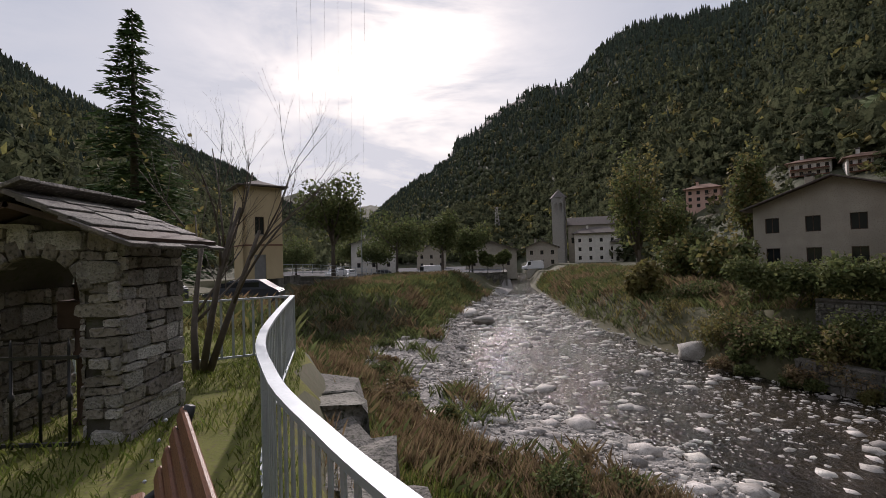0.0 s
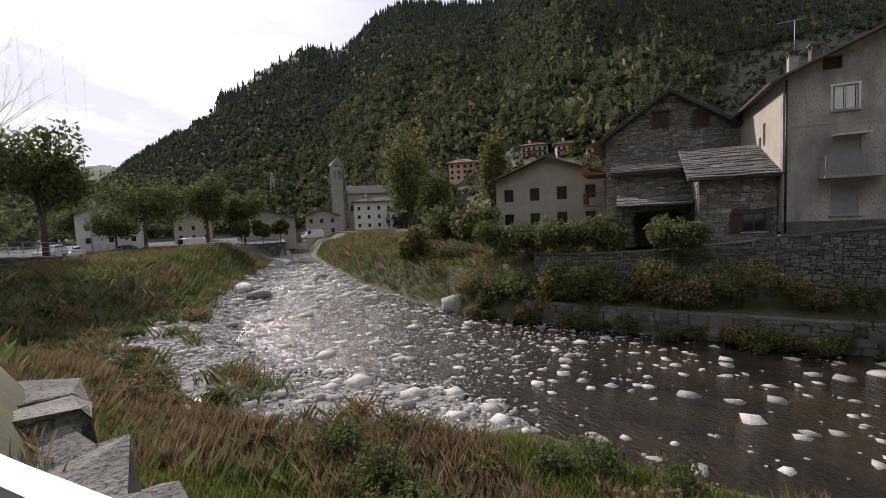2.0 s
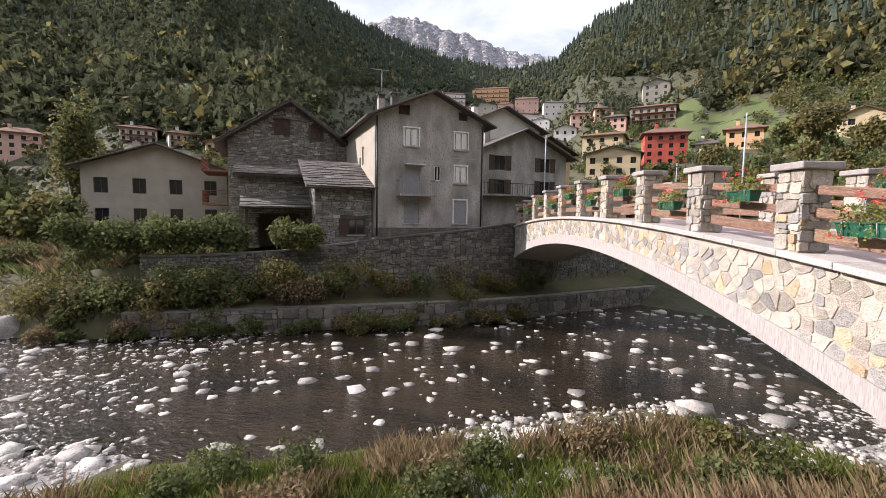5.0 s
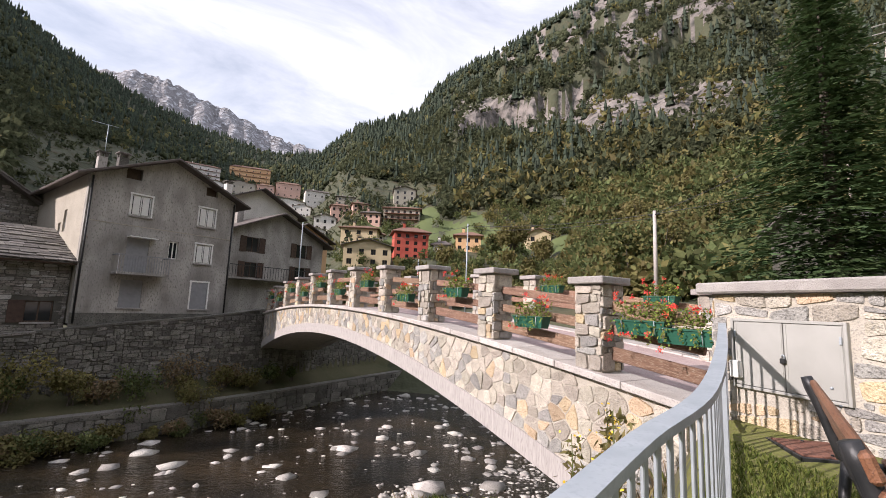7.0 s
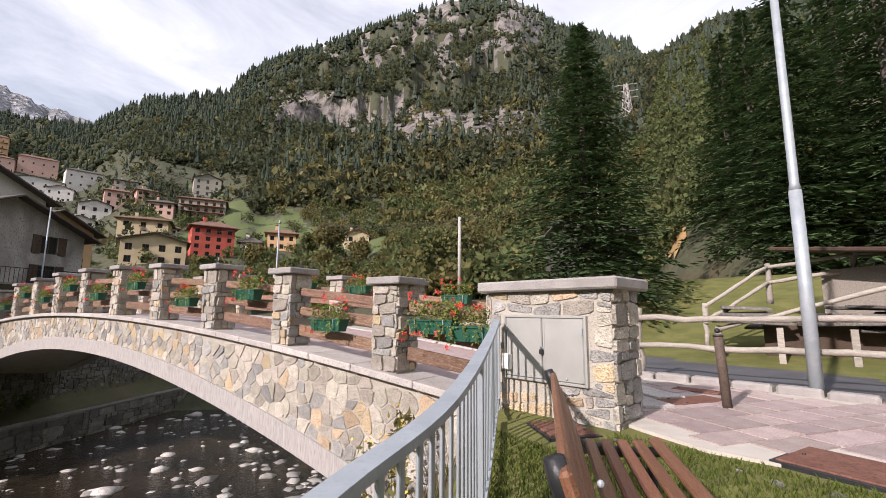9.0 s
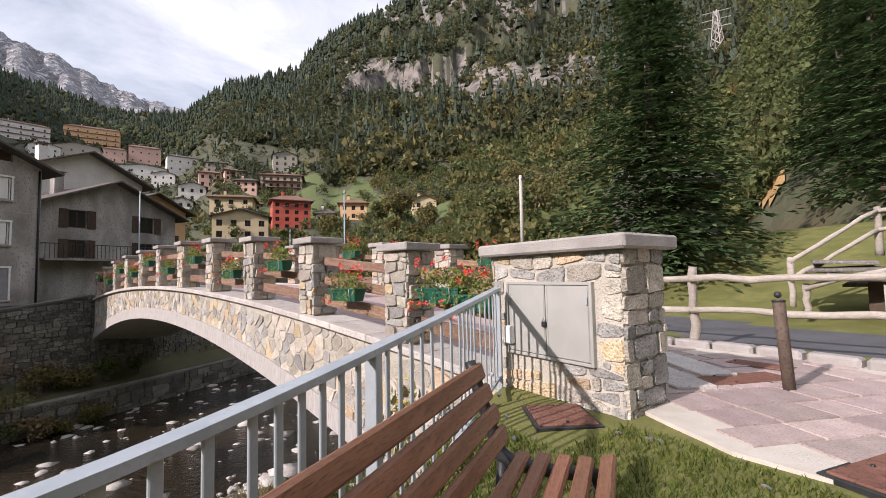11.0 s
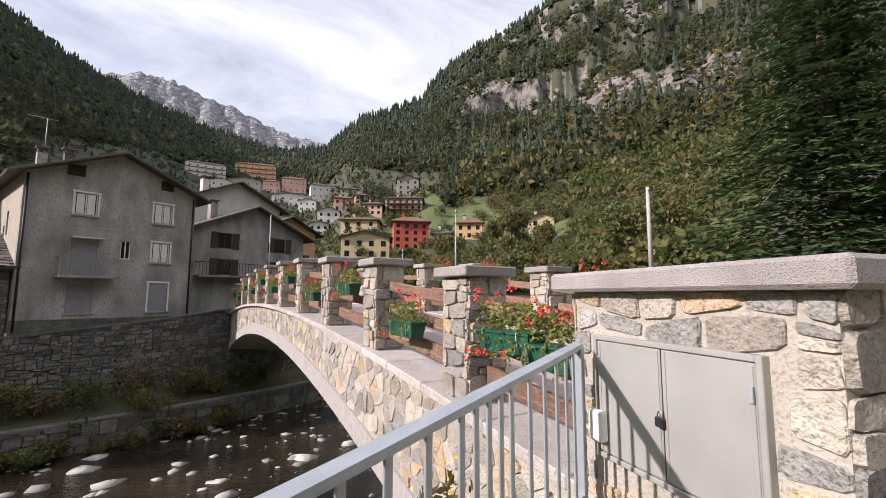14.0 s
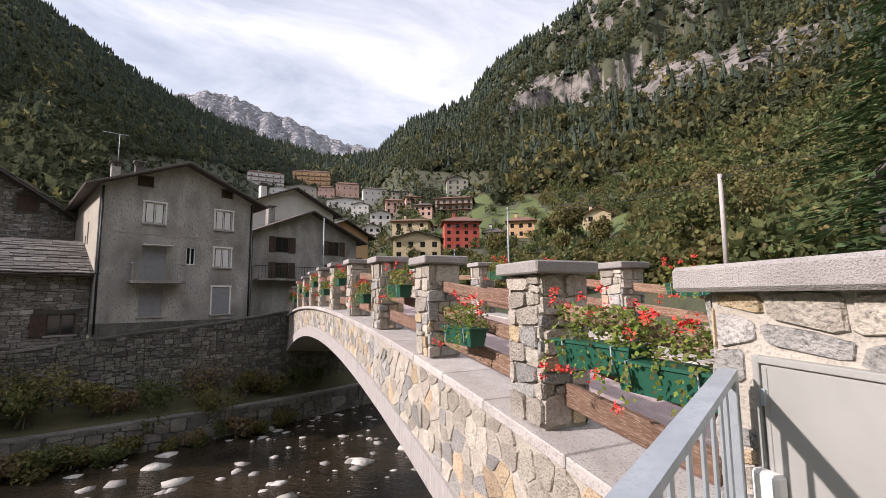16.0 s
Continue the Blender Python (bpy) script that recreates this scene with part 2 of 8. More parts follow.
def thin_leaf(m, share):
    """Let part of the light pass through a leaf."""
    n, l = m.node_tree.nodes, m.node_tree.links
    bs, out = n["Principled BSDF"], n["Material Output"]
    tr = n.new("ShaderNodeBsdfTranslucent")
    l.new(bs.inputs["Base Color"].links[0].from_socket, tr.inputs["Color"])
    mx = n.new("ShaderNodeMixShader")
    mx.inputs[0].default_value = share
    l.new(bs.outputs[0], mx.inputs[1])
    l.new(tr.outputs[0], mx.inputs[2])
    l.new(mx.outputs[0], out.inputs["Surface"])


for key, share in (("leaf", 0.42), ("leaf_gold", 0.42), ("leaf_brown", 0.35), ("grass", 0.4), ("needle", 0.25), ("geranium", 0.35), ("crown", 0.35)):
    thin_leaf(M[key], share)
M["bark"] = mat("grey_bark", (0.075, 0.062, 0.050), (0.14, 0.12, 0.10), 5, 0.9, 0.6, fine=30)
M["planter"] = mat("dark_green_planter", (0.012, 0.075, 0.045), (0.022, 0.11, 0.07), 5, 0.5, 0.05, fine=30)
M["vehicle_white"] = mat("white_car_paint", (0.70, 0.71, 0.73), (0.80, 0.80, 0.82), 1, 0.3, 0.0)
M["vehicle_dark"] = mat("dark_car_paint", (0.03, 0.035, 0.05), (0.05, 0.055, 0.07), 1, 0.3, 0.0)
M["rubber"] = mat("black_rubber", (0.02, 0.02, 0.02), (0.035, 0.035, 0.035), 8, 0.8, 0.1)
M["bollard"] = mat("brown_weathered_steel", (0.105, 0.078, 0.060), (0.18, 0.135, 0.105), 6, 0.75, 0.35, fine=40, c3=(0.08, 0.06, 0.05), metal=0.2)
M["clay"] = mat("bare_orange_earth", (0.36, 0.22, 0.09), (0.46, 0.30, 0.14), 0.8, 0.95, 0.5, fine=6)
M["cable"] = mat("cable_sheath", (0.05, 0.05, 0.05), (0.08, 0.08, 0.08), 5, 0.6, 0.0)


def glass_mat(name, col, rough):
    m = bpy.data.materials.new(name)
    m.use_nodes = True
    b = m.node_tree.nodes["Principled BSDF"]
    b.inputs["Base Color"].default_value = (*col, 1)
    b.inputs["Roughness"].default_value = rough
    b.inputs["Specular IOR Level"].default_value = 0.6
    return m


M["glass"] = glass_mat("dark_window_glass", (0.02, 0.023, 0.026), 0.08)


def water_mat():
    m = bpy.data.materials.new("stream_water")
    m.use_nodes = True
    n, l = m.node_tree.nodes, m.node_tree.links
    b = n["Principled BSDF"]
    co = n.new("ShaderNodeTexCoord")
    mp = n.new("ShaderNodeMapping")
    mp.inputs["Scale"].default_value = (1.0, 0.55, 1.0)
    mp.inputs["Rotation"].default_value = (0, 0, radians(-32))
    l.new(co.outputs["Object"], mp.inputs["Vector"])
    big = n.new("ShaderNodeTexNoise")
    big.inputs["Scale"].default_value = 1.1
    big.inputs["Detail"].default_value = 7
    big.inputs["Roughness"].default_value = 0.6
    big.inputs["Distortion"].default_value = 1.0
    l.new(mp.outputs[0], big.inputs["Vector"])
    sm = n.new("ShaderNodeTexNoise")
    sm.inputs["Scale"].default_value = 6.0
    sm.inputs["Detail"].default_value = 4
    l.new(mp.outputs[0], sm.inputs["Vector"])
    ad = n.new("ShaderNodeMath")
    ad.operation = "ADD"
    l.new(big.outputs[0], ad.inputs[0])
    l.new(sm.outputs[0], ad.inputs[1])
    bu = n.new("ShaderNodeBump")
    bu.inputs["Strength"].default_value = 0.85
    bu.inputs["Distance"].default_value = 0.15
    l.new(ad.outputs[0], bu.inputs["Height"])
    l.new(bu.outputs[0], b.inputs["Normal"])
    patch = n.new("ShaderNodeTexNoise")
    patch.inputs["Scale"].default_value = 0.35
    patch.inputs["Detail"].default_value = 5
    l.new(mp.outputs[0], patch.inputs["Vector"])
    r = n.new("ShaderNodeValToRGB")
    r.color_ramp.elements[0].position = 0.35
    r.color_ramp.elements[1].position = 0.65
    r.color_ramp.elements[0].color = (0.012, 0.011, 0.008, 1)
    r.color_ramp.elements[1].color = (0.040, 0.029, 0.017, 1)
    l.new(patch.outputs[0], r.inputs[0])
    l.new(r.outputs[0], b.inputs["Base Color"])
    b.inputs["Roughness"].default_value = 0.15
    b.inputs["IOR"].default_value = 1.33
    return m


M["water"] = water_mat()


# ---- mesh helpers ----
def mesh_of(name, verts, faces, material, smooth=False):
    me = bpy.data.meshes.new(name)
    me.from_pydata([tuple(v) for v in verts], [], faces)
    mats = material if isinstance(material, (list, tuple)) else [material]
    for k in mats:
        me.materials.append(k)
    if smooth:
        me.polygons.foreach_set("use_smooth", [True] * len(me.polygons))
    me.update()
    return me


def bm_mesh(bm, name, material, smooth=False):
    me = bpy.data.meshes.new(name)
    bmesh.ops.recalc_face_normals(bm, faces=bm.faces)
    bm.to_mesh(me)
    bm.free()
    me.materials.append(material)
    if smooth:
        me.polygons.foreach_set("use_smooth", [True] * len(me.polygons))
    return me


def part(name, bm, material, parent=None, label="", smooth=False):
    ob = new(name, bm_mesh(bm, name, material, smooth))
    if parent is not None:
        ob.parent = parent
    if label:
        tagged(ob, label)
    return ob


def part_me(name, me, parent=None, label="", m=None):
    ob = new(name, me)
    if parent is not None:
        ob.parent = parent
    if m is not None:
        ob.matrix_local = m
    if label:
        tagged(ob, label)
    return ob


def thing(name, m, label, category, group="", kind=""):
    ob = new(name)
    ob.matrix_world = m
    ob.empty_display_size = 0.1
    return tagged(ob, label, category, group, kind)


def box(bm, x0, x1, y0, y1, z0, z1, bevel=0.0, m=None):
    vs = [bm.verts.new(p) for p in [(x0, y0, z0), (x1, y0, z0), (x1, y1, z0), (x0, y1, z0), (x0, y0, z1), (x1, y0, z1), (x1, y1, z1), (x0, y1, z1)]]
    fs = [bm.faces.new([vs[i] for i in q]) for q in [(0, 3, 2, 1), (4, 5, 6, 7), (0, 1, 5, 4), (1, 2, 6, 5), (2, 3, 7, 6), (3, 0, 4, 7)]]
    if bevel > 0:
        es = list({e for f in fs for e in f.edges})
        r = bmesh.ops.bevel(bm, geom=es, offset=bevel, segments=1, affect="EDGES")
        vs = list({v for f in r["faces"] for v in f.verts} | {v for v in vs if v.is_valid})
    if m is not None:
        bmesh.ops.transform(bm, matrix=m, verts=[v for v in vs if v.is_valid])
    return bm


def boxed(*a, **k):
    return box(bmesh.new(), *a, **k)


def tube_mesh(pts, radii, sides=8, cap=True):
    """Verts and faces of a tapered tube along pts."""
    verts, faces = [], []
    pts = [Vector(p) for p in pts]
    for i, p in enumerate(pts):
        d = (pts[min(i + 1, len(pts) - 1)] - pts[max(i - 1, 0)]).normalized()
        a = d.orthogonal().normalized() if abs(d.z) > 0.95 else d.cross(Vector((0, 0, 1))).normalized()
        b = d.cross(a)
        for k in range(sides):
            t = 2 * math.pi * k / sides
            verts.append(p + (a * math.cos(t) + b * math.sin(t)) * radii[i])
    for i in range(len(pts) - 1):
        for k in range(sides):
            q = (k + 1) % sides
            faces.append((i * sides + k, i * sides + q, (i + 1) * sides + q, (i + 1) * sides + k))
    if cap:
        faces.append(tuple(range(sides))[::-1])
        faces.append(tuple(range((len(pts) - 1) * sides, len(pts) * sides)))
    return verts, faces


def tube(name, pts, radii, material, parent=None, sides=8, label=""):
    v, f = tube_mesh(pts, radii if isinstance(radii, (list, tuple)) else [radii] * len(pts), sides)
    return part_me(name, mesh_of(name, v, f, material, True), parent, label)


def merge(lists):
    verts, faces = [], []
    for v, f in lists:
        o = len(verts)
        verts.extend(v)
        faces.extend([tuple(i + o for i in q) for q in f])
    return verts, faces


def clip(poly, n, d):
    """The part of a convex polygon where p.n <= d."""
    out = []
    for i, p in enumerate(poly):
        q = poly[(i + 1) % len(poly)]
        a, b = p[0] * n[0] + p[1] * n[1] - d, q[0] * n[0] + q[1] * n[1] - d
        if a <= 0:
            out.append(p)
        if a * b < 0:
            t = a / (a - b)
            out.append((p[0] + t * (q[0] - p[0]), p[1] + t * (q[1] - p[1])))
    return out


def coursed(w, h, cell, rng, gap, squash, inside):
    """Flat stones in wandering courses of uneven height, with broken joints."""
    wave = [(rng.uniform(0, 6.28), rng.uniform(0.7, 1.6)) for _ in range(3)]
    rise = cell * squash

    def lift(x, j):
        return rise * 0.22 * sum(math.sin(x * k / cell * 0.8 + p + 1.7 * j) for p, k in wave) / 1.5
    z, j, out = 0.0, 0, []
    while z < h - rise * 0.3:
        top = z + rise * rng.choice([0.55, 0.8, 1.0, 1.15, 1.5])
        if h - top < rise * 0.5:
            top = h
        x = -rng.random() * cell * 0.8
        while x < w:
            ln = cell * rng.uniform(0.4, 1.75)
            a, b = max(0.0, x), min(w, x + ln)
            split = ln < cell * 0.9 and top - z > rise and rng.random() < 0.7
            for lo, hi in ([(0, 0.45), (0.45, 1)] if split else [(0, 1)]):
                if b - a < 0.3 * rise:
                    continue
                p = []
                for px, t in ((a + gap, lo), (b - gap, lo), (b - gap, hi), (a + gap, hi)):
                    zl = z + (lift(px, j) if j else 0)
                    zh = top + (lift(px, j + 1) if top < h else 0)
                    zz = zl + (zh - zl) * t + (gap if t == lo else -gap)
                    p.append((min(w, max(0, px + rng.uniform(-0.05, 0.05) * cell)), min(h, max(0, zz + rng.uniform(-0.06, 0.06) * rise))))
                c = (sum(q[0] for q in p) / 4, sum(q[1] for q in p) / 4)
                if p[3][1] > p[0][1] + 0.01 and p[2][1] > p[1][1] + 0.01 and (inside is None or inside(*c)):
                    k = rng.uniform(0.3, 0.7)
                    up = (p[3][0] + (p[2][0] - p[3][0]) * k, p[3][1] + (p[2][1] - p[3][1]) * k + 0.07 * rise)
                    out.append([p[0], p[1], p[2], up, p[3]])
            x += ln
        z, j = top, j + 1
    return out


def rubble(w, h, cell, rng, gap=0.018, squash=0.75, inside=None):
    """Convex stone outlines that fill a w x h field, in courses that wander, parted by joints."""
    if squash < 0.7:
        return coursed(w, h, cell, rng, gap, squash, inside)
    pts = []
    ny = max(1, round(h / (cell * squash)))
    for j in range(ny):
        nx = max(1, round(w / cell))
        for i in range(nx):
            x = (i + 0.5 + 0.5 * (j % 2) + rng.uniform(-0.46, 0.46)) * w / nx
            y = (j + 0.5 + rng.uniform(-0.42, 0.42)) * h / ny
            if 0 <= x <= w:
                pts.append((x, y))
    pts = np.array(pts)
    out = []
    for i, p in enumerate(pts):
        if inside and not inside(*p):
            continue
        poly = [(0, 0), (w, 0), (w, h), (0, h)]
        dd = ((pts - p) ** 2).sum(1)
        for k in np.argsort(dd)[1:14]:
            q = pts[k]
            n = q - p
            ln = math.hypot(*n)
            n = n / ln
            poly = clip(poly, n, float(n @ ((p + q) / 2)) - gap)
            if len(poly) < 3:
                break
        if len(poly) >= 3:
            out.append(poly)
    return out


def chipped(poly):
    """Cut a convex outline's corners, so that stones look worn round."""
    out = []
    for i, p in enumerate(poly):
        a, b = poly[i - 1], poly[(i + 1) % len(poly)]
        out.append((p[0] + (a[0] - p[0]) * 0.13, p[1] + (a[1] - p[1]) * 0.13))
        out.append((p[0] + (b[0] - p[0]) * 0.13, p[1] + (b[1] - p[1]) * 0.13))
    return out


def stone_piece(poly, depth, rng, worn=0.92):
    """Verts and faces of a stone: outline in x, z; proud along -y with a worn, smaller front."""
    poly = chipped(poly)
    n = len(poly)
    cx, cz = sum(p[0] for p in poly) / n, sum(p[1] for p in poly) / n
    poly = [(cx + (x - cx) * k, cz + (z - cz) * k) for (x, z), k in zip(poly, [rng.uniform(0.95, 1.05) for _ in poly])]
    d1 = depth * rng.uniform(0.35, 0.7)
    d2 = depth * rng.uniform(0.7, 1.25)
    tilt_x, tilt_z = rng.uniform(-0.06, 0.06), rng.uniform(-0.06, 0.06)
    v = [(x, 0.01, z) for x, z in poly]
    v += [(cx + (x - cx) * 0.97, -d1, cz + (z - cz) * 0.97) for x, z in poly]
    v += [(cx + (x - cx) * worn, -d2 + tilt_x * (x - cx) + tilt_z * (z - cz), cz + (z - cz) * worn) for x, z in poly]
    f = []
    for k in range(2):
        for i in range(n):
            j = (i + 1) % n
            f.append((k * n + i, k * n + j, (k + 1) * n + j, (k + 1) * n + i))
    f.append(tuple(range(2 * n, 3 * n)))
    return v, f


STONES = ["stone"] * 8 + ["stone_grey"] * 3 + ["stone_warm"] * 2


def stone_field(parent, w, h, cell, m, rng, depth=0.05, gap=0.018, squash=0.75, inside=None, singles=True, choice=STONES, name="stone", only=None):
    """Clad a field with stones, each an object under parent, or all joined."""
    rest = []
    for poly in rubble(w, h, cell, rng, gap, squash, inside):
        v, f = stone_piece(poly, depth, rng)
        cx = sum(p[0] for p in poly) / len(poly)
        if singles and (only is None or only(cx)):
            part_me(name, mesh_of(name, v, f, M[rng.choice(choice)]), parent, "", m)
        else:
            rest.append((v, f, rng.choice(choice)))
    for key in sorted({r[2] for r in rest}):
        v, f = merge([(r[0], r[1]) for r in rest if r[2] == key])
        ob = part_me("stonework", mesh_of("stonework", v, f, M[key]), parent, "", m)
        tagged(ob, kind="stuff")


def smoothstep(a, b, x):
    t = np.clip((np.asarray(x, float) - a) / (b - a), 0, 1)
    return t * t * (3 - 2 * t)


_perm = np.random.RandomState(5).rand(256, 256)


def vnoise(x, y):
    """Value noise of arrays, 0 to 1."""
    x, y = np.asarray(x, float), np.asarray(y, float)
    xi, yi = np.floor(x).astype(int), np.floor(y).astype(int)
    fx, fy = x - xi, y - yi
    fx, fy = fx * fx * (3 - 2 * fx), fy * fy * (3 - 2 * fy)
    g = lambda a, b: _perm[a % 256, b % 256]
    return (g(xi, yi) * (1 - fx) + g(xi + 1, yi) * fx) * (1 - fy) + (g(xi, yi + 1) * (1 - fx) + g(xi + 1, yi + 1) * fx) * fy


def fbm(x, y, o=4):
    s, a, t = 0, 0.5, 0
    for k in range(o):
        s = s + a * vnoise(x * 2 ** k + 17 * k, y * 2 ** k + 9 * k)
        t += a
        a *= 0.5
    return s / t


# ---- the plan: river, banks, slopes ----
WATER = -5.45
RIGHT_BANK = [(52, -26), (44, -14), (37, -6), (30.6, 1.2), (28.0, 4.7), (24.4, 10.9), (20.0, 19), (17.4, 24.6), (15.6, 33.8), (15.2, 47.7), (20, 95), (34, 170)]
LEFT_BANK = [(30, -34), (22, -20), (17, -8), (14.2, -1), (12.2, 4.5), (9.9, 9.5), (7.2, 14.5), (4.8, 19), (3.0, 24), (2.2, 28), (2.6, 34), (3.6, 43), (6.5, 57), (12, 76), (16, 92), (27, 170)]
QUAY = [(-15.5, 40), (-8.6, 74), (-5.5, 78), (15, 97), (24, 165)]


EDGE = [(9.0, -9.6), (4.46, -5.2), (3.0, -3.55), (2.05, -2.41), (1.63, -1.74), (1.34, -1.30), (1.17, -1.0), (1.05, -0.6), (0.92, -0.17), (0.70, 0.24), (0.44, 0.62), (0.08, 1.14), (-0.45, 2.0), (-1.10, 3.55), (-2.0, 6.95), (-4.2, 11), (-7.5, 17), (-11.5, 26), (-16, 40)]


def signed(x, y, line):
    """Distance to a polyline, positive to its right hand side."""
    best, sign = np.full(np.shape(x), 1e9), np.ones(np.shape(x))
    for (ax, ay), (bx, by) in zip(line, line[1:]):
        dx, dy = bx - ax, by - ay
        t = np.clip(((x - ax) * dx + (y - ay) * dy) / (dx * dx + dy * dy), 0, 1)
        ex, ey = x - ax - t * dx, y - ay - t * dy
        d = np.hypot(ex, ey)
        s = np.sign(dx * (y - ay) - dy * (x - ax))
        closer = d < best - 1e-9
        best = np.where(closer, d, best)
        sign = np.where(closer, s, sign)
    return -best * sign


def bar_width(y):
    """How far the gravel bar reaches from the water's left edge."""
    return 3.2 + 4.6 * smoothstep(9, 16, y) * smoothstep(40, 30, y)


def near_height(x, y):
    x, y = np.asarray(x, float), np.asarray(y, float)
    dl = -signed(x, y, LEFT_BANK)
    dr = signed(x, y, RIGHT_BANK)
    # left bank: park level, falling away downstream
    park = 0.16 + 0.35 * smoothstep(-1.2, -5.4, y)
    fall = smoothstep(9, 34, y) * smoothstep(-26, -9, x)
    park = park - 1.6 * fall
    park = park + 2.9 * smoothstep(-12, -26, y) + 0.07 * np.clip(-y - 26, 0, 60) + 1.3 * smoothstep(14, 34, x) * smoothstep(-12, -24, y)
    bar = bar_width(y)
    bank = smoothstep(bar, bar + 6.0, dl)
    gravel = -5.6 + 0.28 * np.clip(dl, -1.5, 3.2)
    left = gravel + (park - gravel) * bank
    # beside the railing the bank drops at once to a weedy shelf
    out = signed(x, y, EDGE)
    wide = out / (1 + 0.7 * smoothstep(9, 22, y))
    shelf = np.interp(wide, [0.22, 0.5, 1.6, 4.0, 8.0, 10.5, 13.0], [0, -0.6, -2.6, -4.35, -5.1, -5.45, -5.7])
    shelf = np.maximum(np.where(out < 0.22, park, np.minimum(park, 0.25) + shelf), gravel)
    cone = -0.7 - 0.85 * np.hypot(x - 5.2, y + 4.9)
    shelf = np.where(out > 0.22, np.maximum(shelf, np.minimum(cone, 0.2)), shelf)
    up = smoothstep(40.0, 32.0, y)
    left = left * (1 - up) + shelf * up
    behind = (y < -5.3) & (x > 3.6)
    left = np.where(behind, np.minimum(park, 0.5 + np.interp(x - 0.55 * (-5.3 - y), [4.6, 6.4, 9, 15], [0, -2.4, -4.6, -6.2])), left)
    left = np.where(y < -12, np.maximum(left, gravel + (park - gravel) * bank), left)
    quay_in = -signed(x, y, QUAY)
    road = 0.2 - 2.4 * smoothstep(40, 90, y)
    left = np.where((quay_in > 0.3) & (y > 38), road, left)
    # right bank: low ledge, then the terrace of the houses
    top = -1.35 + 1.6 * smoothstep(20, 4, y)
    soft = smoothstep(20, 30, y)
    hard = -5.5 + 1.5 * smoothstep(0.15, 0.5, dr) + 0.5 * smoothstep(0.8, 2.2, dr) + (top + 3.5) * smoothstep(2.35, 2.75, dr)
    slope = -5.5 + 3.0 * smoothstep(-0.3, 2.8, dr) + (top + 2.5) * smoothstep(4.5, 7.5, dr)
    right = hard * (1 - soft) + slope * soft
    bed = -5.75 + 0.25 * fbm(x * 0.5, y * 0.5, 3)
    z = np.where(dl > -1.5, left, np.where(dr > -0.3, right, bed))
    mid = (dl > -1.5) & (dr > -0.3)
    z = np.where(mid, np.maximum(left, right), z)
    rough = 0.06 + 0.5 * bank * (1 - bank) * (dl < 12)
    return z + rough * (fbm(x * 0.9, y * 0.9, 4) - 0.5)


def ground_sheet():
    xs = np.concatenate([np.arange(-95, -8, 1.5), np.arange(-8, 40, 0.4), np.arange(40, 100, 1.5)])
    ys = np.concatenate([np.arange(-90, -16, 1.5), np.arange(-16, 40, 0.4), np.arange(40, 171, 1.5)])
    X, Y = np.meshgrid(xs, ys)
    Z = near_height(X, Y)
    nx, ny = len(xs), len(ys)
    verts = np.stack([X.ravel(), Y.ravel(), Z.ravel()], 1)
    idx = np.arange(nx * ny).reshape(ny, nx)
    faces = np.stack([idx[:-1, :-1].ravel(), idx[:-1, 1:].ravel(), idx[1:, 1:].ravel(), idx[1:, :-1].ravel()], 1)
    me = mesh_of("ground", verts.tolist(), faces.tolist(), [M["soil"], M["gravel"], M["lawn"], M["asphalt"]], True)
    cx, cy = verts[faces, 0].mean(1), verts[faces, 1].mean(1)
    cz = verts[faces, 2].mean(1)
    dl, dr = -signed(cx, cy, LEFT_BANK), signed(cx, cy, RIGHT_BANK)
    k = np.zeros(len(faces), int)
    wob = 2.2 * (fbm(cx * 0.5, cy * 0.5, 3) - 0.5)
    k[(dl + wob < np.where((cy > -9) & (cy < 11), -1.6, bar_width(cy) + 0.2)) & (dr < -0.8)] = 1
    k[(signed(cx, cy, EDGE) < 0.25) & (cy < 24 + wob)] = 2
    k[(-signed(cx, cy, QUAY) > 1.0) & (cy > 46)] = 3
    # the path beyond the rustic fence
    k[(cy < -9.9 - 0.12 * (cx - 3)) & (cy > -12.3 - 0.12 * (cx - 3)) & (cx < 9) & (cx > -30)] = 3
    k[(dr > 2.7)] = 0
    me.polygons.foreach_set("material_index", k.tolist())
    ob = new("ground", me)
    return tagged(ob, "grassy river banks with gravel bars and a park lawn", "ground", kind="structure")


ground_sheet()


def water_sheet():
    bm = bmesh.new()
    xs, ys = np.linspace(-12, 62, 30), np.linspace(-45, 170, 70)
    grid = [[bm.verts.new((x, y, WATER)) for x in xs] for y in ys]
    for j in range(len(ys) - 1):
        for i in range(len(xs) - 1):
            x, y = xs[i] + 1.2, ys[j] + 1.5
            if float(-signed(np.array(x), np.array(y), LEFT_BANK)) < 6 and float(signed(np.array(x), np.array(y), RIGHT_BANK)) < 5:
                bm.faces.new((grid[j][i], grid[j][i + 1], grid[j + 1][i + 1], grid[j + 1][i]))
    me = bm_mesh(bm, "water", M["water"], True)
    return tagged(new("water", me), "shallow rippling mountain stream over brown gravel", "water", kind="structure")


water_sheet()

